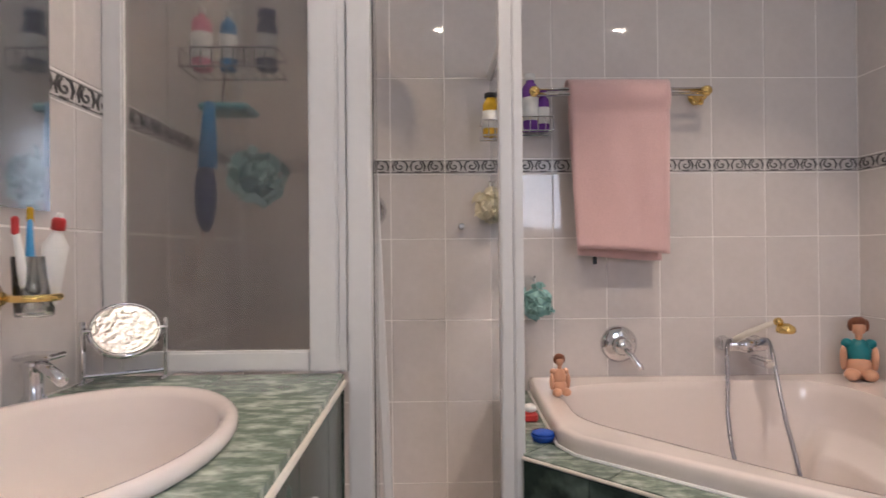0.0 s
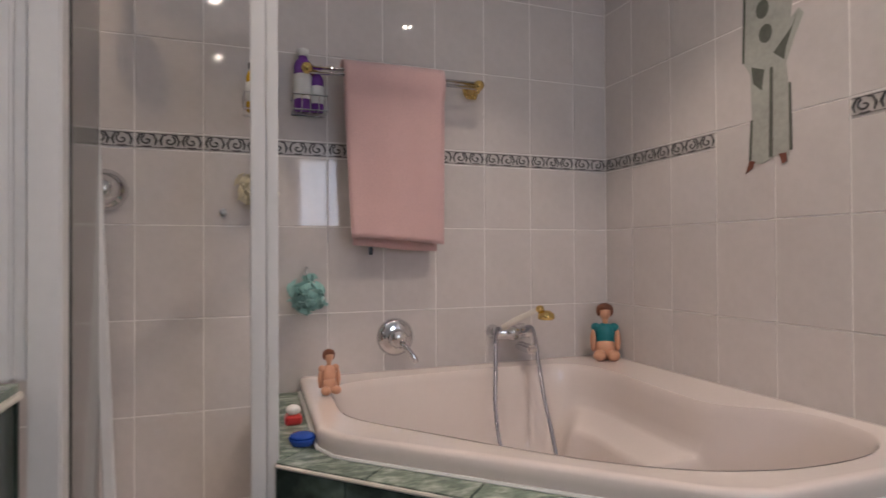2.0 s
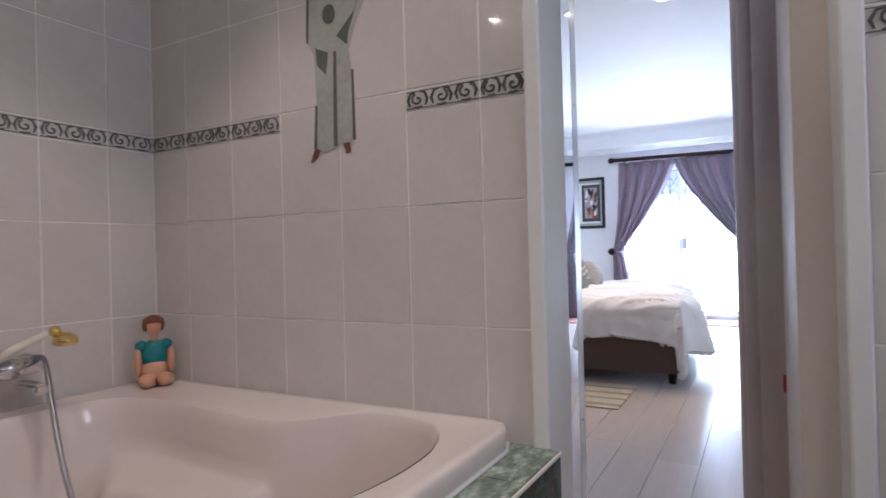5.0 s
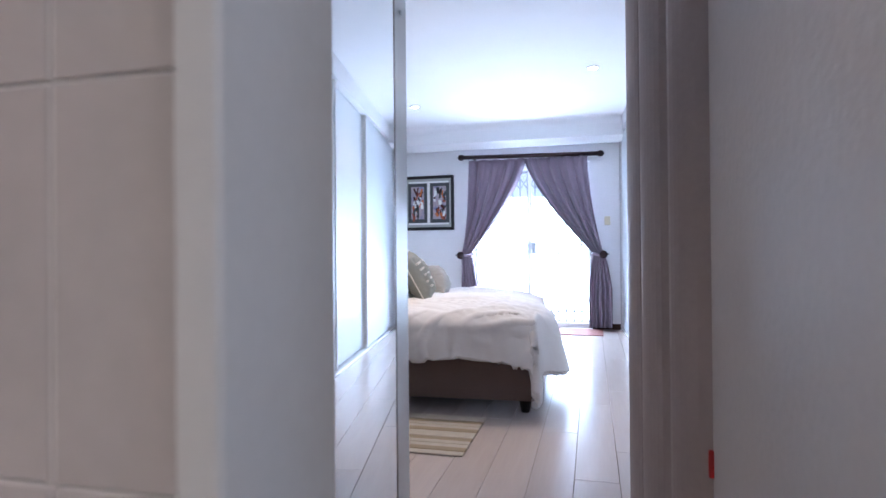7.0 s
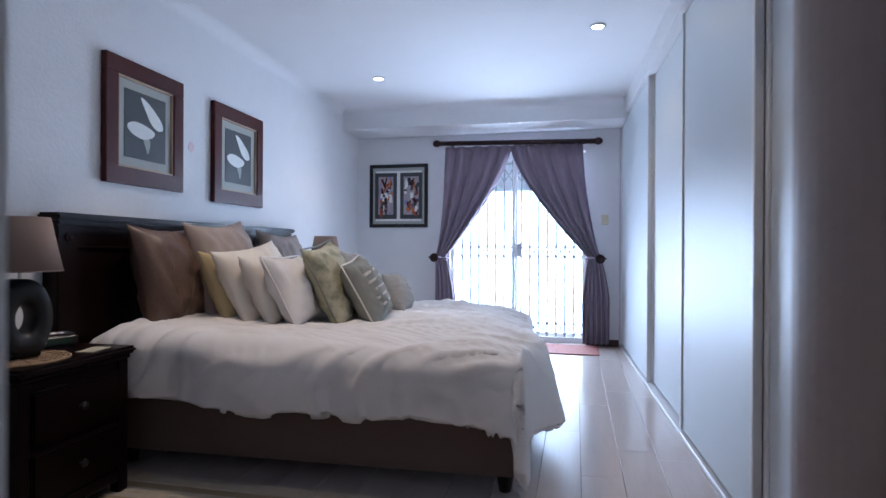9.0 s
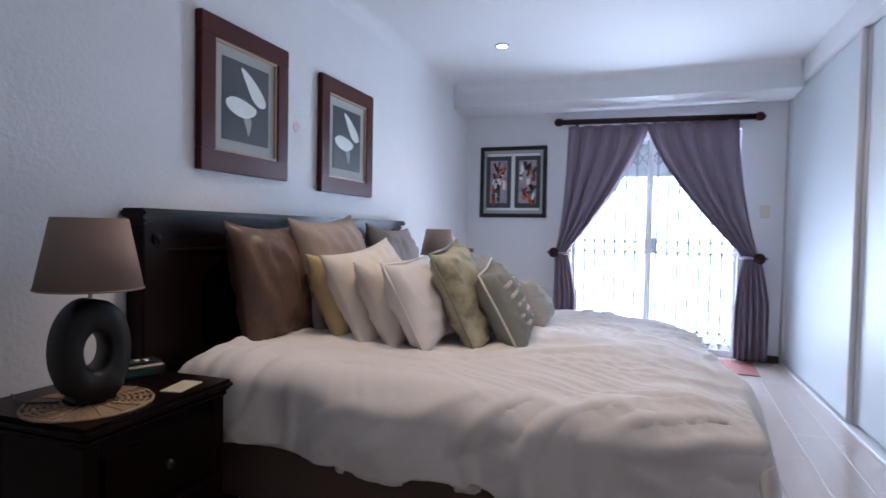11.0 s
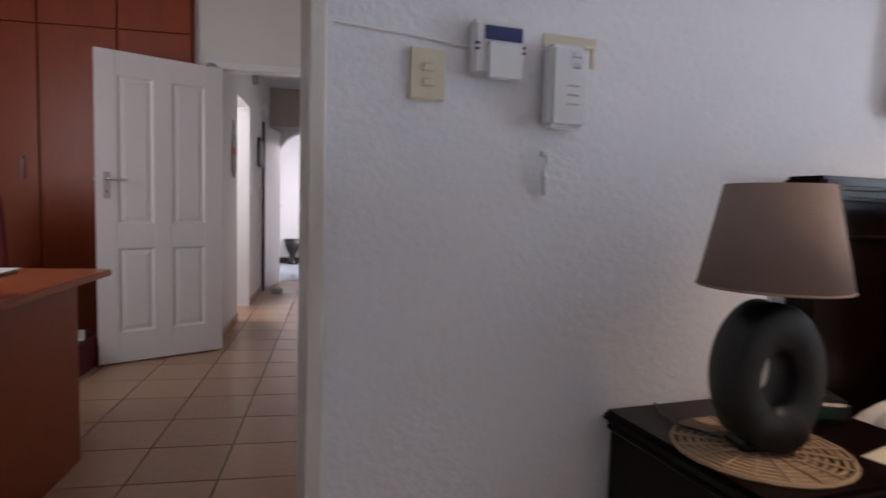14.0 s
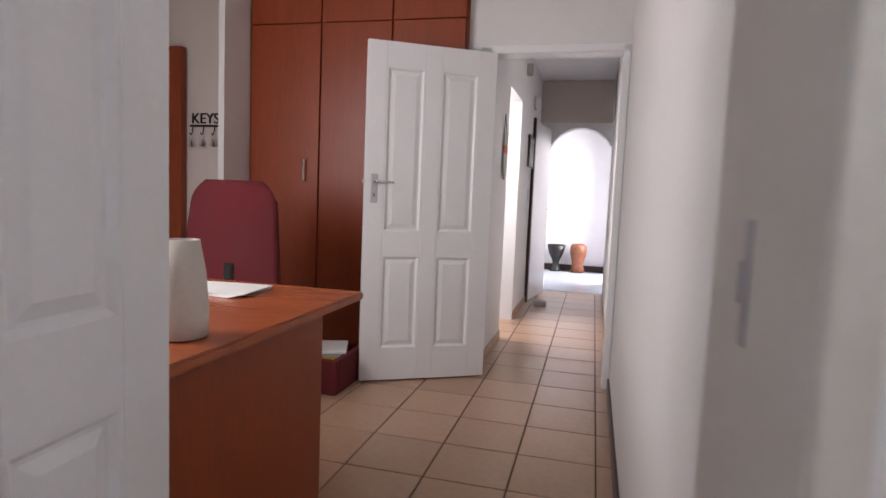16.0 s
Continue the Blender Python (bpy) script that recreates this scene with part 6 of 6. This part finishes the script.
# linings of the two doorways
bm = box((SX1, HW - 0.015, 0), (SX1 + 0.035, HW + 0.155, 2.07), 0.004)
box((SX0 - 0.035, HW - 0.015, 0), (SX0, HW + 0.155, 2.07), 0.004, bm)
box((SX0 - 0.035, HW - 0.015, 2.045), (SX1 + 0.035, HW + 0.155, 2.08), 0.004, bm)
structure("trim_bedroom_door", moved(bm, TURN), CREAMTRIM, "cream painted door lining", "door frame")
sk = empty("strike_plate", "steel strike plate in the door lining", "strike plate")
part("plate", box((SX1 - 0.002, HW + 0.080, 1.05), (SX1 + 0.001, HW + 0.089, 1.14), 0.001), STEEL, sk)
part("lip", box((SX1 - 0.004, HW + 0.089, 1.08), (SX1 + 0.0, HW + 0.092, 1.11), 0.001), STEEL, sk)
set_askew([sk])
bm = box((-0.90, 3.285, 0), (-0.83, 3.435, 2.09), 0.004)
box((-0.045, 3.285, 0), (-0.002, 3.435, 2.09), 0.004, bm)
box((-0.90, 3.285, 2.05), (0.0, 3.435, 2.10), 0.004, bm)
structure("trim_passage_door", moved(bm, STUDY), TRIM, "white door lining of the passage", "door frame")
structure("baseboard_study", moved(box((-0.014, 0.2, 0), (0.0, 3.28, 0.075), 0.003), STUDY), SKIRT, "dark wooden skirting", "skirting")
bm = box((-0.86, 3.44, 0), (-0.847, 4.33, 0.075), 0.003)
box((-0.86, 5.14, 0), (-0.847, 6.2, 0.075), 0.003, bm)
structure("baseboard_passage", moved(bm, STUDY), material("terracotta_skirting", (0.36, 0.20, 0.12), 0.4, vary=0.1), "terracotta tiled skirting", "skirting")
structure("baseboard_passage_right", moved(box((-0.012, 3.44, 0), (0.0, 6.8, 0.07), 0.003), STUDY), MATS["terracotta_skirting"], "terracotta tiled skirting", "skirting")

cup = empty("built_in_cupboard", "tall cherry veneer built-in cupboard", "cupboard")
CB = 3.27
sp("carcass", box((-2.50, CB - 0.02, 0.0), (-0.985, 3.298, 2.61)), CHERRY, cup)
for a0, a1 in ((-2.50, -1.972), (-1.968, -1.475), (-1.471, -0.99)):
    d = sp("door", box((a0 + 0.003, CB - 0.042, 0.09), (a1 - 0.003, CB - 0.022, 2.255), 0.003), CHERRY, cup)
    sp("top_door", box((a0 + 0.003, CB - 0.042, 2.262), (a1 - 0.003, CB - 0.022, 2.60), 0.003), CHERRY, cup)
    ha = a1 - 0.095 if a0 < -2 else a0 + 0.06
    if not -2 < a0 < -1.9:
        sp("handle", tube([(ha, CB - 0.042, 1.365), (ha, CB - 0.066, 1.36), (ha, CB - 0.068, 1.29), (ha, CB - 0.066, 1.225), (ha, CB - 0.042, 1.22)], 0.006, 8), STEEL, cup, "steel bow handle")
sp("plinth", box((-2.50, CB - 0.035, 0.0), (-0.985, CB - 0.02, 0.085)), CHERRY, cup)
structure("wall_study_return", moved(box((-2.548, 2.95, 0), (-2.505, 3.30, Z2)), STUDY), STUDYWALL, "short wall beside the cupboard")
desk = empty("desk", "cherry veneer desk with a solid end panel", "desk")
sp("top", box((-1.80, 0.10, 0.755), (-0.965, 1.62, 0.785), 0.006, segs=2), CHERRYTOP, desk)
sp("end_panel", box((-1.045, 0.16, 0.0), (-1.02, 1.40, 0.755), 0.003), CHERRY, desk)
sp("end_panel", box((-1.78, 0.16, 0.0), (-1.755, 1.40, 0.755), 0.003), CHERRY, desk)
sp("modesty_panel", box((-1.755, 1.30, 0.25), (-1.045, 1.32, 0.755)), CHERRY, desk)
VASE = material("matt_cream_ceramic", (0.55, 0.51, 0.45), 0.55, vary=0.06)
tagged(sp("vase", lathe([(0.055, 0.0), (0.062, 0.006), (0.064, 0.06), (0.056, 0.16), (0.042, 0.235), (0.036, 0.235), (0.045, 0.15), (0.05, 0.02), (0.004, 0.012)], 36, center=(-1.10, 0.80, 0.786)), VASE, None, "", True), "matt cream tapered ceramic vase on the desk", "vase")
pad = empty("paper_stack", "stack of white papers on the desk", "papers")
for k in range(5):
    sp("sheet", moved(box((-0.16, -0.11, 0), (0.16, 0.11, 0.0022)), pose(-1.45 + 0.006 * k, 1.40 - 0.004 * k, 0.787 + 0.0026 * k, 0, 0, 3 * k - 6)), PETAL, pad)
ch = empty("office_chair", "maroon upholstered office chair", "chair")


def back(u, v):
    a, z = -1 + 2 * u, v
    w = 0.315 * (1 - 0.20 * z) * (1 - max(0, z - 0.82) ** 2 * 9)
    return Vector((-2.06 + w * a, 2.30 + 0.06 * a * a + 0.05 * z, 0.55 + 0.64 * z))


sp("backrest", cloth(back, 20, 20, 0.085), REDCLOTH, ch, "", True)
sp("seat", box((-2.28, 1.80, 0.42), (-1.76, 2.30, 0.52), 0.05, segs=3), REDCLOTH, ch)
sp("column", lathe([(0.03, 0.08), (0.03, 0.42)], 14, center=(-2.02, 2.05, 0)), BLACKPL, ch)
sp("spine", box((-2.05, 2.30, 0.44), (-1.99, 2.36, 0.75), 0.01), BLACKPL, ch)
for k in range(5):
    a = 2 * math.pi * k / 5
    arm = sp("base_arm", tube([(-2.02, 2.05, 0.10), (-2.02 + 0.28 * math.cos(a), 2.05 + 0.28 * math.sin(a), 0.065)], 0.018, 8), BLACKPL, ch)
    sp("castor", lathe([(0.025, -0.018), (0.025, 0.018)], 14, center=(-2.02 + 0.28 * math.cos(a), 2.05 + 0.28 * math.sin(a), 0.025), axis="X"), BLACKPL, ch)
CRM = pose(-0.22, 0.15, 0.001) @ Matrix.Diagonal((1.0, 1.0, 1.25, 1))
crate = empty("magazine_box", "low maroon box filled with magazines", "box")
for lo, hi in (((-1.72, 2.42, 0.0), (-1.28, 2.46, 0.16)), ((-1.72, 2.80, 0.0), (-1.28, 2.84, 0.16)), ((-1.72, 2.46, 0.0), (-1.68, 2.80, 0.16)), ((-1.32, 2.46, 0.0), (-1.28, 2.80, 0.16))):
    sp("side", moved(box(lo, hi, 0.006), CRM), REDCLOTH, crate)
sp("bottom", moved(box((-1.68, 2.46, 0.0), (-1.32, 2.80, 0.03)), CRM), REDCLOTH, crate)
for k, m in enumerate((CYANPL, PETAL, YELLOW, SAGE, PETAL)):
    tagged(sp("magazine", moved(box((-0.14, -0.10, 0), (0.14, 0.10, 0.012), 0.002), CRM @ pose(-1.50 + 0.01 * k, 2.62, 0.115 + 0.0135 * k, 4, 0, 8 * k - 12)), m, None), "colourful magazine lying in the maroon box", "magazine", "magazines in the box")
sp("filler", moved(box((-1.67, 2.47, 0.031), (-1.33, 2.79, 0.11)), CRM), PETAL, crate, "stacked paper edges")

# recess with the key rack
structure("wall_key_recess", moved(box((-3.9, 3.5, 0), (-2.62, 3.6, Z2)), STUDY), STUDYWALL, "pale wall of the side recess")
structure("trim_recess_door", moved(box((-3.22, 3.20, 0), (-3.035, 3.26, 2.13), 0.004), STUDY), CHERRY, "dark red wooden door edge in the recess", "door")
kr = empty("key_rack", "dark metal key rack spelling KEYS", "key rack")


def letters(text, height, at, mat, parent):
    data = bpy.data.curves.new("letters", "FONT")
    data.body, data.size, data.extrude, data.align_x = text, height, 0.004, "CENTER"
    tmp = bpy.data.objects.new("letters", data)
    scene.collection.objects.link(tmp)
    me = bpy.data.meshes.new_from_object(tmp)
    bpy.data.objects.remove(tmp)
    me.transform(STUDY @ at)
    me.materials.append(mat)
    ob = new("letters", me)
    ob.parent = parent
    return ob


letters("KEYS", 0.105, pose(-2.88, 3.265, 1.60, 90, 0, 0), BLACKPL, kr)
sp("bar", box((-3.01, 3.262, 1.575), (-2.76, 3.272, 1.590), 0.002), BLACKPL, kr)
for k in range(3):
    a = -2.98 + 0.09 * k
    sp("hook", tube([(a, 3.262, 1.58), (a, 3.25, 1.53), (a, 3.235, 1.515), (a, 3.225, 1.53)], 0.004, 6), BLACKPL, kr)
    ks = empty("key_bunch", "small bunch of keys hanging on the rack", "keys", "keys on the rack")
    sp("ring", tube([(a + 0.014 * math.cos(t), 3.235, 1.50 + 0.014 * math.sin(t)) for t in [k2 * math.pi / 8 for k2 in range(16)]], 0.0015, 5, closed=True), STEEL, ks)
    for j in range(3):
        sp("key", moved(box((-0.009, -0.001, -0.055), (0.009, 0.001, 0.0), 0.001), pose(a + 0.004 * (j - 1), 3.235 - 0.003 * j, 1.488, 0, 14 * (j - 1), 0)), STEEL if j else BLACKPL, ks)
structure("wall_key_panel", moved(box((-3.2, 3.275, 0), (-2.549, 3.30, Z2)), STUDY), BEIGE, "pale wall behind the key rack")

# passage fittings
hang = empty("wall_hanging", "woven teardrop wall hanging on a cord", "wall hanging")
sp("cord", tube([(-0.852, 4.10, 1.80), (-0.85, 4.06, 1.66)], 0.003, 5), SKIRT, hang)
sp("cord", tube([(-0.852, 4.10, 1.80), (-0.85, 4.17, 1.66)], 0.003, 5), SKIRT, hang)
for k, (z0, z1, m) in enumerate([(1.56, 1.66, GREYMAT), (1.50, 1.56, material("coral_wool", (0.50, 0.14, 0.10), 0.9, vary=0.1)), (1.42, 1.50, GREYMAT), (1.36, 1.42, STRIPE), (1.30, 1.36, GREYMAT)]):
    wa, wb = [0.055, 0.07, 0.075, 0.07, 0.055, 0.01][k], [0.055, 0.07, 0.075, 0.07, 0.055, 0.01][k + 1]
    bm = bmesh.new()
    q = [bm.verts.new((-0.852 + d, 4.11 + y, z)) for d in (0, 0.012) for y, z in ((-wa, z1), (wa, z1), (wb, z0), (-wb, z0))]
    for f in ((0, 1, 2, 3), (4, 5, 6, 7), (0, 1, 5, 4), (1, 2, 6, 5), (2, 3, 7, 6), (3, 0, 4, 7)):
        bm.faces.new([q[i] for i in f])
    sp("woven_band", bm, m, hang)
pf = empty("framed_picture", "small dark framed picture on the passage wall", "picture")
sp("frame", box((-0.859, 5.72, 1.50), (-0.835, 6.12, 1.83), 0.004), BLACK, pf)
sp("print", box((-0.836, 5.76, 1.54), (-0.833, 6.08, 1.79)), GREYMAT, pf, "grey print")
dd = empty("door_passage", "white passage door ajar before a dark room", "door")
sp("leaf", moved(box((0, -0.02, 0.01), (0.76, 0.02, 2.03), 0.003), pose(-0.845, 6.24, 0, 0, 0, 82)), TRIM, dd)
sp("handle", moved(tube([(0.70, -0.02, 1.05), (0.70, -0.06, 1.05), (0.60, -0.062, 1.05)], 0.008, 8), pose(-0.845, 6.24, 0, 0, 0, 82)), CHROME, dd, "chrome lever handle")
structure("trim_dark_frame", moved(box((-0.858, 6.14, 0), (-0.828, 6.22, 2.06), 0.003), STUDY), SKIRT, "dark wooden door frame", "door frame")
ds = empty("door_stop", "small brown door wedge on the tiles", "door stop")
sp("wedge", box((-0.73, 5.95, 0.001), (-0.60, 6.05, 0.06), 0.01), GREYMAT, ds)
for b0, z0, lab in ((4.62, 1.18, "dark switch plate"), (5.30, 1.15, "white switch plate")):
    s2 = empty("light_switch", lab + " on the passage wall", "switch")
    sp("plate", box((-0.859, b0 + 0.6, z0), (-0.85, b0 + 0.67, z0 + 0.11), 0.002), WHITEPL, s2)
s2 = empty("light_switch", "white switch plate on the passage wall", "switch")
sp("plate", box((-0.010, 4.6, 1.1), (0.0, 4.68, 1.22), 0.002), WHITEPL, s2)
bell = empty("door_chime", "white round chime high on the passage wall", "chime")
sp("case", lathe([(0.075, -0.858), (0.08, -0.83), (0.06, -0.80), (0.01, -0.79)], 24, center=(0, 6.15, 2.22), axis="X"), WHITEPL, bell, "", True)

# arch at the end of the passage
AB = 7.0
bm = bmesh.new()
cx, rr, zs = -0.36, 0.40, 1.66
left, right = -1.0, 0.14
arch = [(cx - rr * math.cos(a), zs + rr * math.sin(a)) for a in [math.pi * i / 20 for i in range(21)]]
outline = [(left, 0), (cx - rr, 0)] + arch + [(cx + rr, 0), (right, 0), (right, Z2), (left, Z2)]
fr = [bm.verts.new((a, AB, z)) for a, z in outline]
bk = [bm.verts.new((a, AB + 0.16, z)) for a, z in outline]
k = len(outline)
for i in range(k):
    bm.faces.new((fr[i], fr[(i + 1) % k], bk[(i + 1) % k], bk[i]))
bmesh.ops.triangle_fill(bm, use_beauty=True, edges=[bm.edges.get((fr[i], fr[(i + 1) % k])) for i in range(k)])
bmesh.ops.triangle_fill(bm, use_beauty=True, edges=[bm.edges.get((bk[i], bk[(i + 1) % k])) for i in range(k)])
structure("wall_arch", moved(bm, STUDY), PLASTER, "white wall with a round arch ending the passage")
structure("wall_arch_band", moved(box((-0.86, AB - 0.03, 2.12), (0.0, AB - 0.002, Z2), 0.003), STUDY), BEIGE, "beige painted band above the arch")
structure("wall_entrance_far", moved(box((-2.2, 9.62, 0), (2.4, 9.75, Z2)), STUDY), PLASTER, "white far wall of the entrance")
structure("wall_entrance_left", moved(box((-2.3, 7.16, 0), (-2.2, 9.7, Z2)), STUDY), PLASTER, "white side wall of the entrance")
bm = box((0.14, 7.0, 0), (0.26, 8.2, Z2))
box((0.14, 9.3, 0), (0.26, 9.7, Z2), bm=bm)
box((0.14, 8.2, 2.05), (0.26, 9.3, Z2), bm=bm)
structure("wall_entrance_right", moved(bm, STUDY), PLASTER, "white wall of the entrance with an opening")
structure("baseboard_entrance", moved(box((-2.2, 9.60, 0), (0.14, 9.62, 0.10), 0.004), STUDY), SKIRT, "dark wooden skirting", "skirting")
structure("wall_entrance_close", moved(box((2.4, 7.0, 0), (2.5, 9.75, Z2)), STUDY), PLASTER, "plain wall closing the entrance")
structure("wall_study_close", moved(box((-4.3, 0.1, 0), (-4.2, 3.6, Z2)), STUDY), PLASTER, "plain wall closing the study side")
structure("wall_passage_close", moved(box((-2.3, 3.6, 0), (-2.2, 7.2, Z2)), STUDY), PLASTER, "plain wall closing the side rooms")
structure("floor_entrance", moved(box((-2.2, 7.16, -0.007), (2.4, 9.7, 0.002)), STUDY), BLUEFLOOR, "pale blue grey entrance floor", "floor")
POTRED = material("carved_brown_pot", (0.20, 0.07, 0.035), 0.5, vary=0.5, scale=18)
tagged(sp("floor_pot", lathe([(0.10, 0.003), (0.08, 0.03), (0.05, 0.14), (0.06, 0.18), (0.12, 0.30), (0.155, 0.44), (0.145, 0.44), (0.10, 0.30), (0.02, 0.2)], 28, center=(-0.72, 9.42, 0)), BLACK, None, "", True), "black goblet shaped drum pot against the wall", "pot")
tagged(sp("floor_pot", lathe([(0.09, 0.003), (0.12, 0.02), (0.09, 0.12), (0.11, 0.22), (0.135, 0.33), (0.13, 0.43), (0.10, 0.47), (0.09, 0.47), (0.1, 0.3)], 28, center=(-0.36, 9.40, 0)), POTRED, None, "", True), "carved brown drum pot against the wall", "pot")
sen = empty("motion_sensor", "small dark sensor near the passage ceiling", "sensor")
sp("case", box((-0.858, 5.30, 2.34), (-0.80, 5.36, 2.45), 0.008), GREYMAT, sen)

# ---- wall tiles, boards and floor tiles, piece by piece ----
SHARED = {}


def tile_mesh(w, h, t, mat):
    """A glazed tile: x across, y up, z towards the room, softened edges; shared between alike tiles."""
    key = (round(w, 3), round(h, 3), round(t, 4), mat.name)
    if key not in SHARED:
        bm = box((0, 0, -t), (w, h, 0))
        bmesh.ops.bevel(bm, geom=[e for e in bm.edges if all(v.co.z > -t / 2 for v in e.verts)], offset=min(0.0012, t * 0.45), segments=1, affect="EDGES")
        me = bpy.data.meshes.new("tile")
        bmesh.ops.recalc_face_normals(bm, faces=bm.faces)
        bm.to_mesh(me)
        bm.free()
        me.materials.append(mat)
        SHARED[key] = me
    return SHARED[key]


def place(name, me, m, parent):
    ob = new(name, me)
    ob.parent = parent
    ob.matrix_world = m
    return ob


def scroll_mesh(w, h):
    """A border tile with a raised scroll of spirals and leaves."""
    key = ("scroll", round(w, 3))
    if key in SHARED:
        return SHARED[key]
    bm = box((0, 0, -0.0016), (w, h, 0.0))
    base = len(bm.faces)
    reps = max(1, round(w / 0.0667))
    step = w / reps
    for r in range(reps):
        c = Vector((step * (r + 0.5), h / 2, 0.001))
        s = 1 if r % 2 else -1
        pts = [c + Vector((s * k * 0.0016 * math.cos(0.62 * k), k * 0.00135 * math.sin(0.62 * k), 0)) for k in range(1, 13)]
        tube(pts, 0.0030, 5, bm)
        for q in (-1, 1):
            tube([c + Vector((q * step * 0.34, -0.016, 0)), c + Vector((q * step * 0.42, 0.0, 0)), c + Vector((q * step * 0.30, 0.017, 0)), c + Vector((q * step * 0.10, 0.019, 0))], [0.0022, 0.0042, 0.0032, 0.0018], 5, bm)
        tube([c + Vector((-step * 0.2, -0.019, 0)), c + Vector((0, -0.021, 0)), c + Vector((step * 0.2, -0.018, 0))], [0.002, 0.0034, 0.002], 5, bm)
    for y in (0.0045, h - 0.0045):
        tube([(0, y, 0.0), (w, y, 0.0)], 0.0012, 4, bm)
    bm.faces.ensure_lookup_table()
    for f in bm.faces[base:]:
        f.material_index = 1
    me = bpy.data.meshes.new("border_tile")
    bmesh.ops.recalc_face_normals(bm, faces=bm.faces)
    bm.to_mesh(me)
    bm.free()
    me.materials.append(BORDER)
    me.materials.append(SCROLL)
    SHARED[key] = me
    return me


ROWS_Z = [(-0.08, 0.22), (0.22, 0.52), (0.52, 0.82), (0.82, 1.12), (1.12, 1.36), (1.36, 1.416), (1.416, 1.716), (1.716, 2.016), (2.016, 2.316), (2.316, 2.40)]
G = 0.0045


def tile_wall(parent, joints, at, skip=None, plain=()):
    """Tiles between joints along a wall; at(s, z) gives the pose of a tile's lower corner."""
    for a, b in zip(joints, joints[1:]):
        for z0, z1 in ROWS_Z:
            z0 = max(z0, 0.0)
            lo = min(a, b)
            w, h = abs(b - a) - G, z1 - z0 - G
            if skip and skip(lo, lo + w, z0, z1):
                continue
            if (z0, z1) == (1.36, 1.416):
                if any(p0 <= lo + w / 2 <= p1 for p0, p1 in plain):
                    continue
                place("border_tile", scroll_mesh(w, h), at(a, b, z0 + G / 2), parent)
            else:
                if z0 == 1.12 and any(p0 <= lo + w / 2 <= p1 for p0, p1 in plain):
                    h = 1.416 - 1.12 - G
                place("tile", tile_mesh(w, h, 0.0016, TILE), at(a, b, z0 + G / 2), parent)


back_wall = bpy.data.objects["wall_bath_back"]
right_wall = bpy.data.objects["wall_bath_bedroom"]
left_wall = bpy.data.objects["wall_bath_left"]
ON_BACK = lambda a, b, z: Matrix.Translation((min(a, b) + G / 2, YB, z)) @ Matrix.Rotation(math.pi / 2, 4, "X")
ON_RIGHT = lambda a, b, z: Matrix.Translation((XR, max(a, b) - G / 2, z)) @ Matrix.Rotation(-math.pi / 2, 4, "Z") @ Matrix.Rotation(math.pi / 2, 4, "X")
ON_LEFT = lambda a, b, z: Matrix.Translation((XL, min(a, b) + G / 2, z)) @ Matrix.Rotation(math.pi / 2, 4, "Z") @ Matrix.Rotation(math.pi / 2, 4, "X")
tile_wall(back_wall, [XL, -0.185, 0.015, 0.215, 0.415, 0.615, 0.815, 1.015, 1.215, 1.415, 1.615, 1.815, XR], ON_BACK)
tile_wall(right_wall, [2.2, 2.03, 1.82, 1.615, 1.40, 1.183, 0.975, DY1 + 0.02], ON_RIGHT, plain=((1.19, 1.60),))
tile_wall(right_wall, [DY0 - 0.02, 0.07, -0.14, -0.35, -0.56, -0.77, -0.98, -1.19, -1.40], ON_RIGHT)
tile_wall(left_wall, [2.2, 2.0, 1.8, 1.6, 1.4, 1.2, 1.0, 0.8, 0.6, 0.4, 0.2, 0.0, -0.2, -0.4, -0.6], ON_LEFT, skip=lambda a, b, z0, z1: z1 < 0.8 and a < 1.2)

floor_bed = bpy.data.objects["floor_bedroom_base"]
rnd = random.Random(4)
PL = 0.19
for r in range(20):
    y = -0.47 + r * PL
    x = 2.13 - rnd.random() * 1.2
    while x < BW + 0.12:
        x0, x1 = max(2.125, x), min(BW + 0.13, x + 1.28)
        if x1 - x0 > 0.05 and y + PL < HW + 0.13:
            place("plank", tile_mesh(round(x1 - x0, 2) - 0.002, PL - 0.002, 0.007, LAMINATE), Matrix.Translation((x0, y, 0.0)), floor_bed)
        x += 1.28
floor_st = bpy.data.objects["floor_study_base"]
TS = 0.345
for i in range(-13, 1):
    for j in range(-6, 15):
        a0, b0 = -0.08 + i * TS, 2.18 + j * TS
        a1, b1 = a0 + TS, b0 + TS
        a0, a1 = max(a0, -3.2), min(a1, 0.0)
        b0, b1 = max(b0, 0.14), min(b1, 7.16)
        if b0 > 3.35:
            a0 = max(a0, -1.05)
        if a1 - a0 > 0.04 and b1 - b0 > 0.04:
            place("floor_tile", tile_mesh(a1 - a0 - 0.008, b1 - b0 - 0.008, 0.007, TERRA), STUDY @ Matrix.Translation((a0 + 0.004, b0 + 0.004, 0.0)), floor_st)
structure("trim_threshold", moved(box((SX0, HW + 0.0, -0.007), (SX1, HW + 0.14, 0.003)), TURN), CREAMTRIM, "pale threshold strip", "threshold")
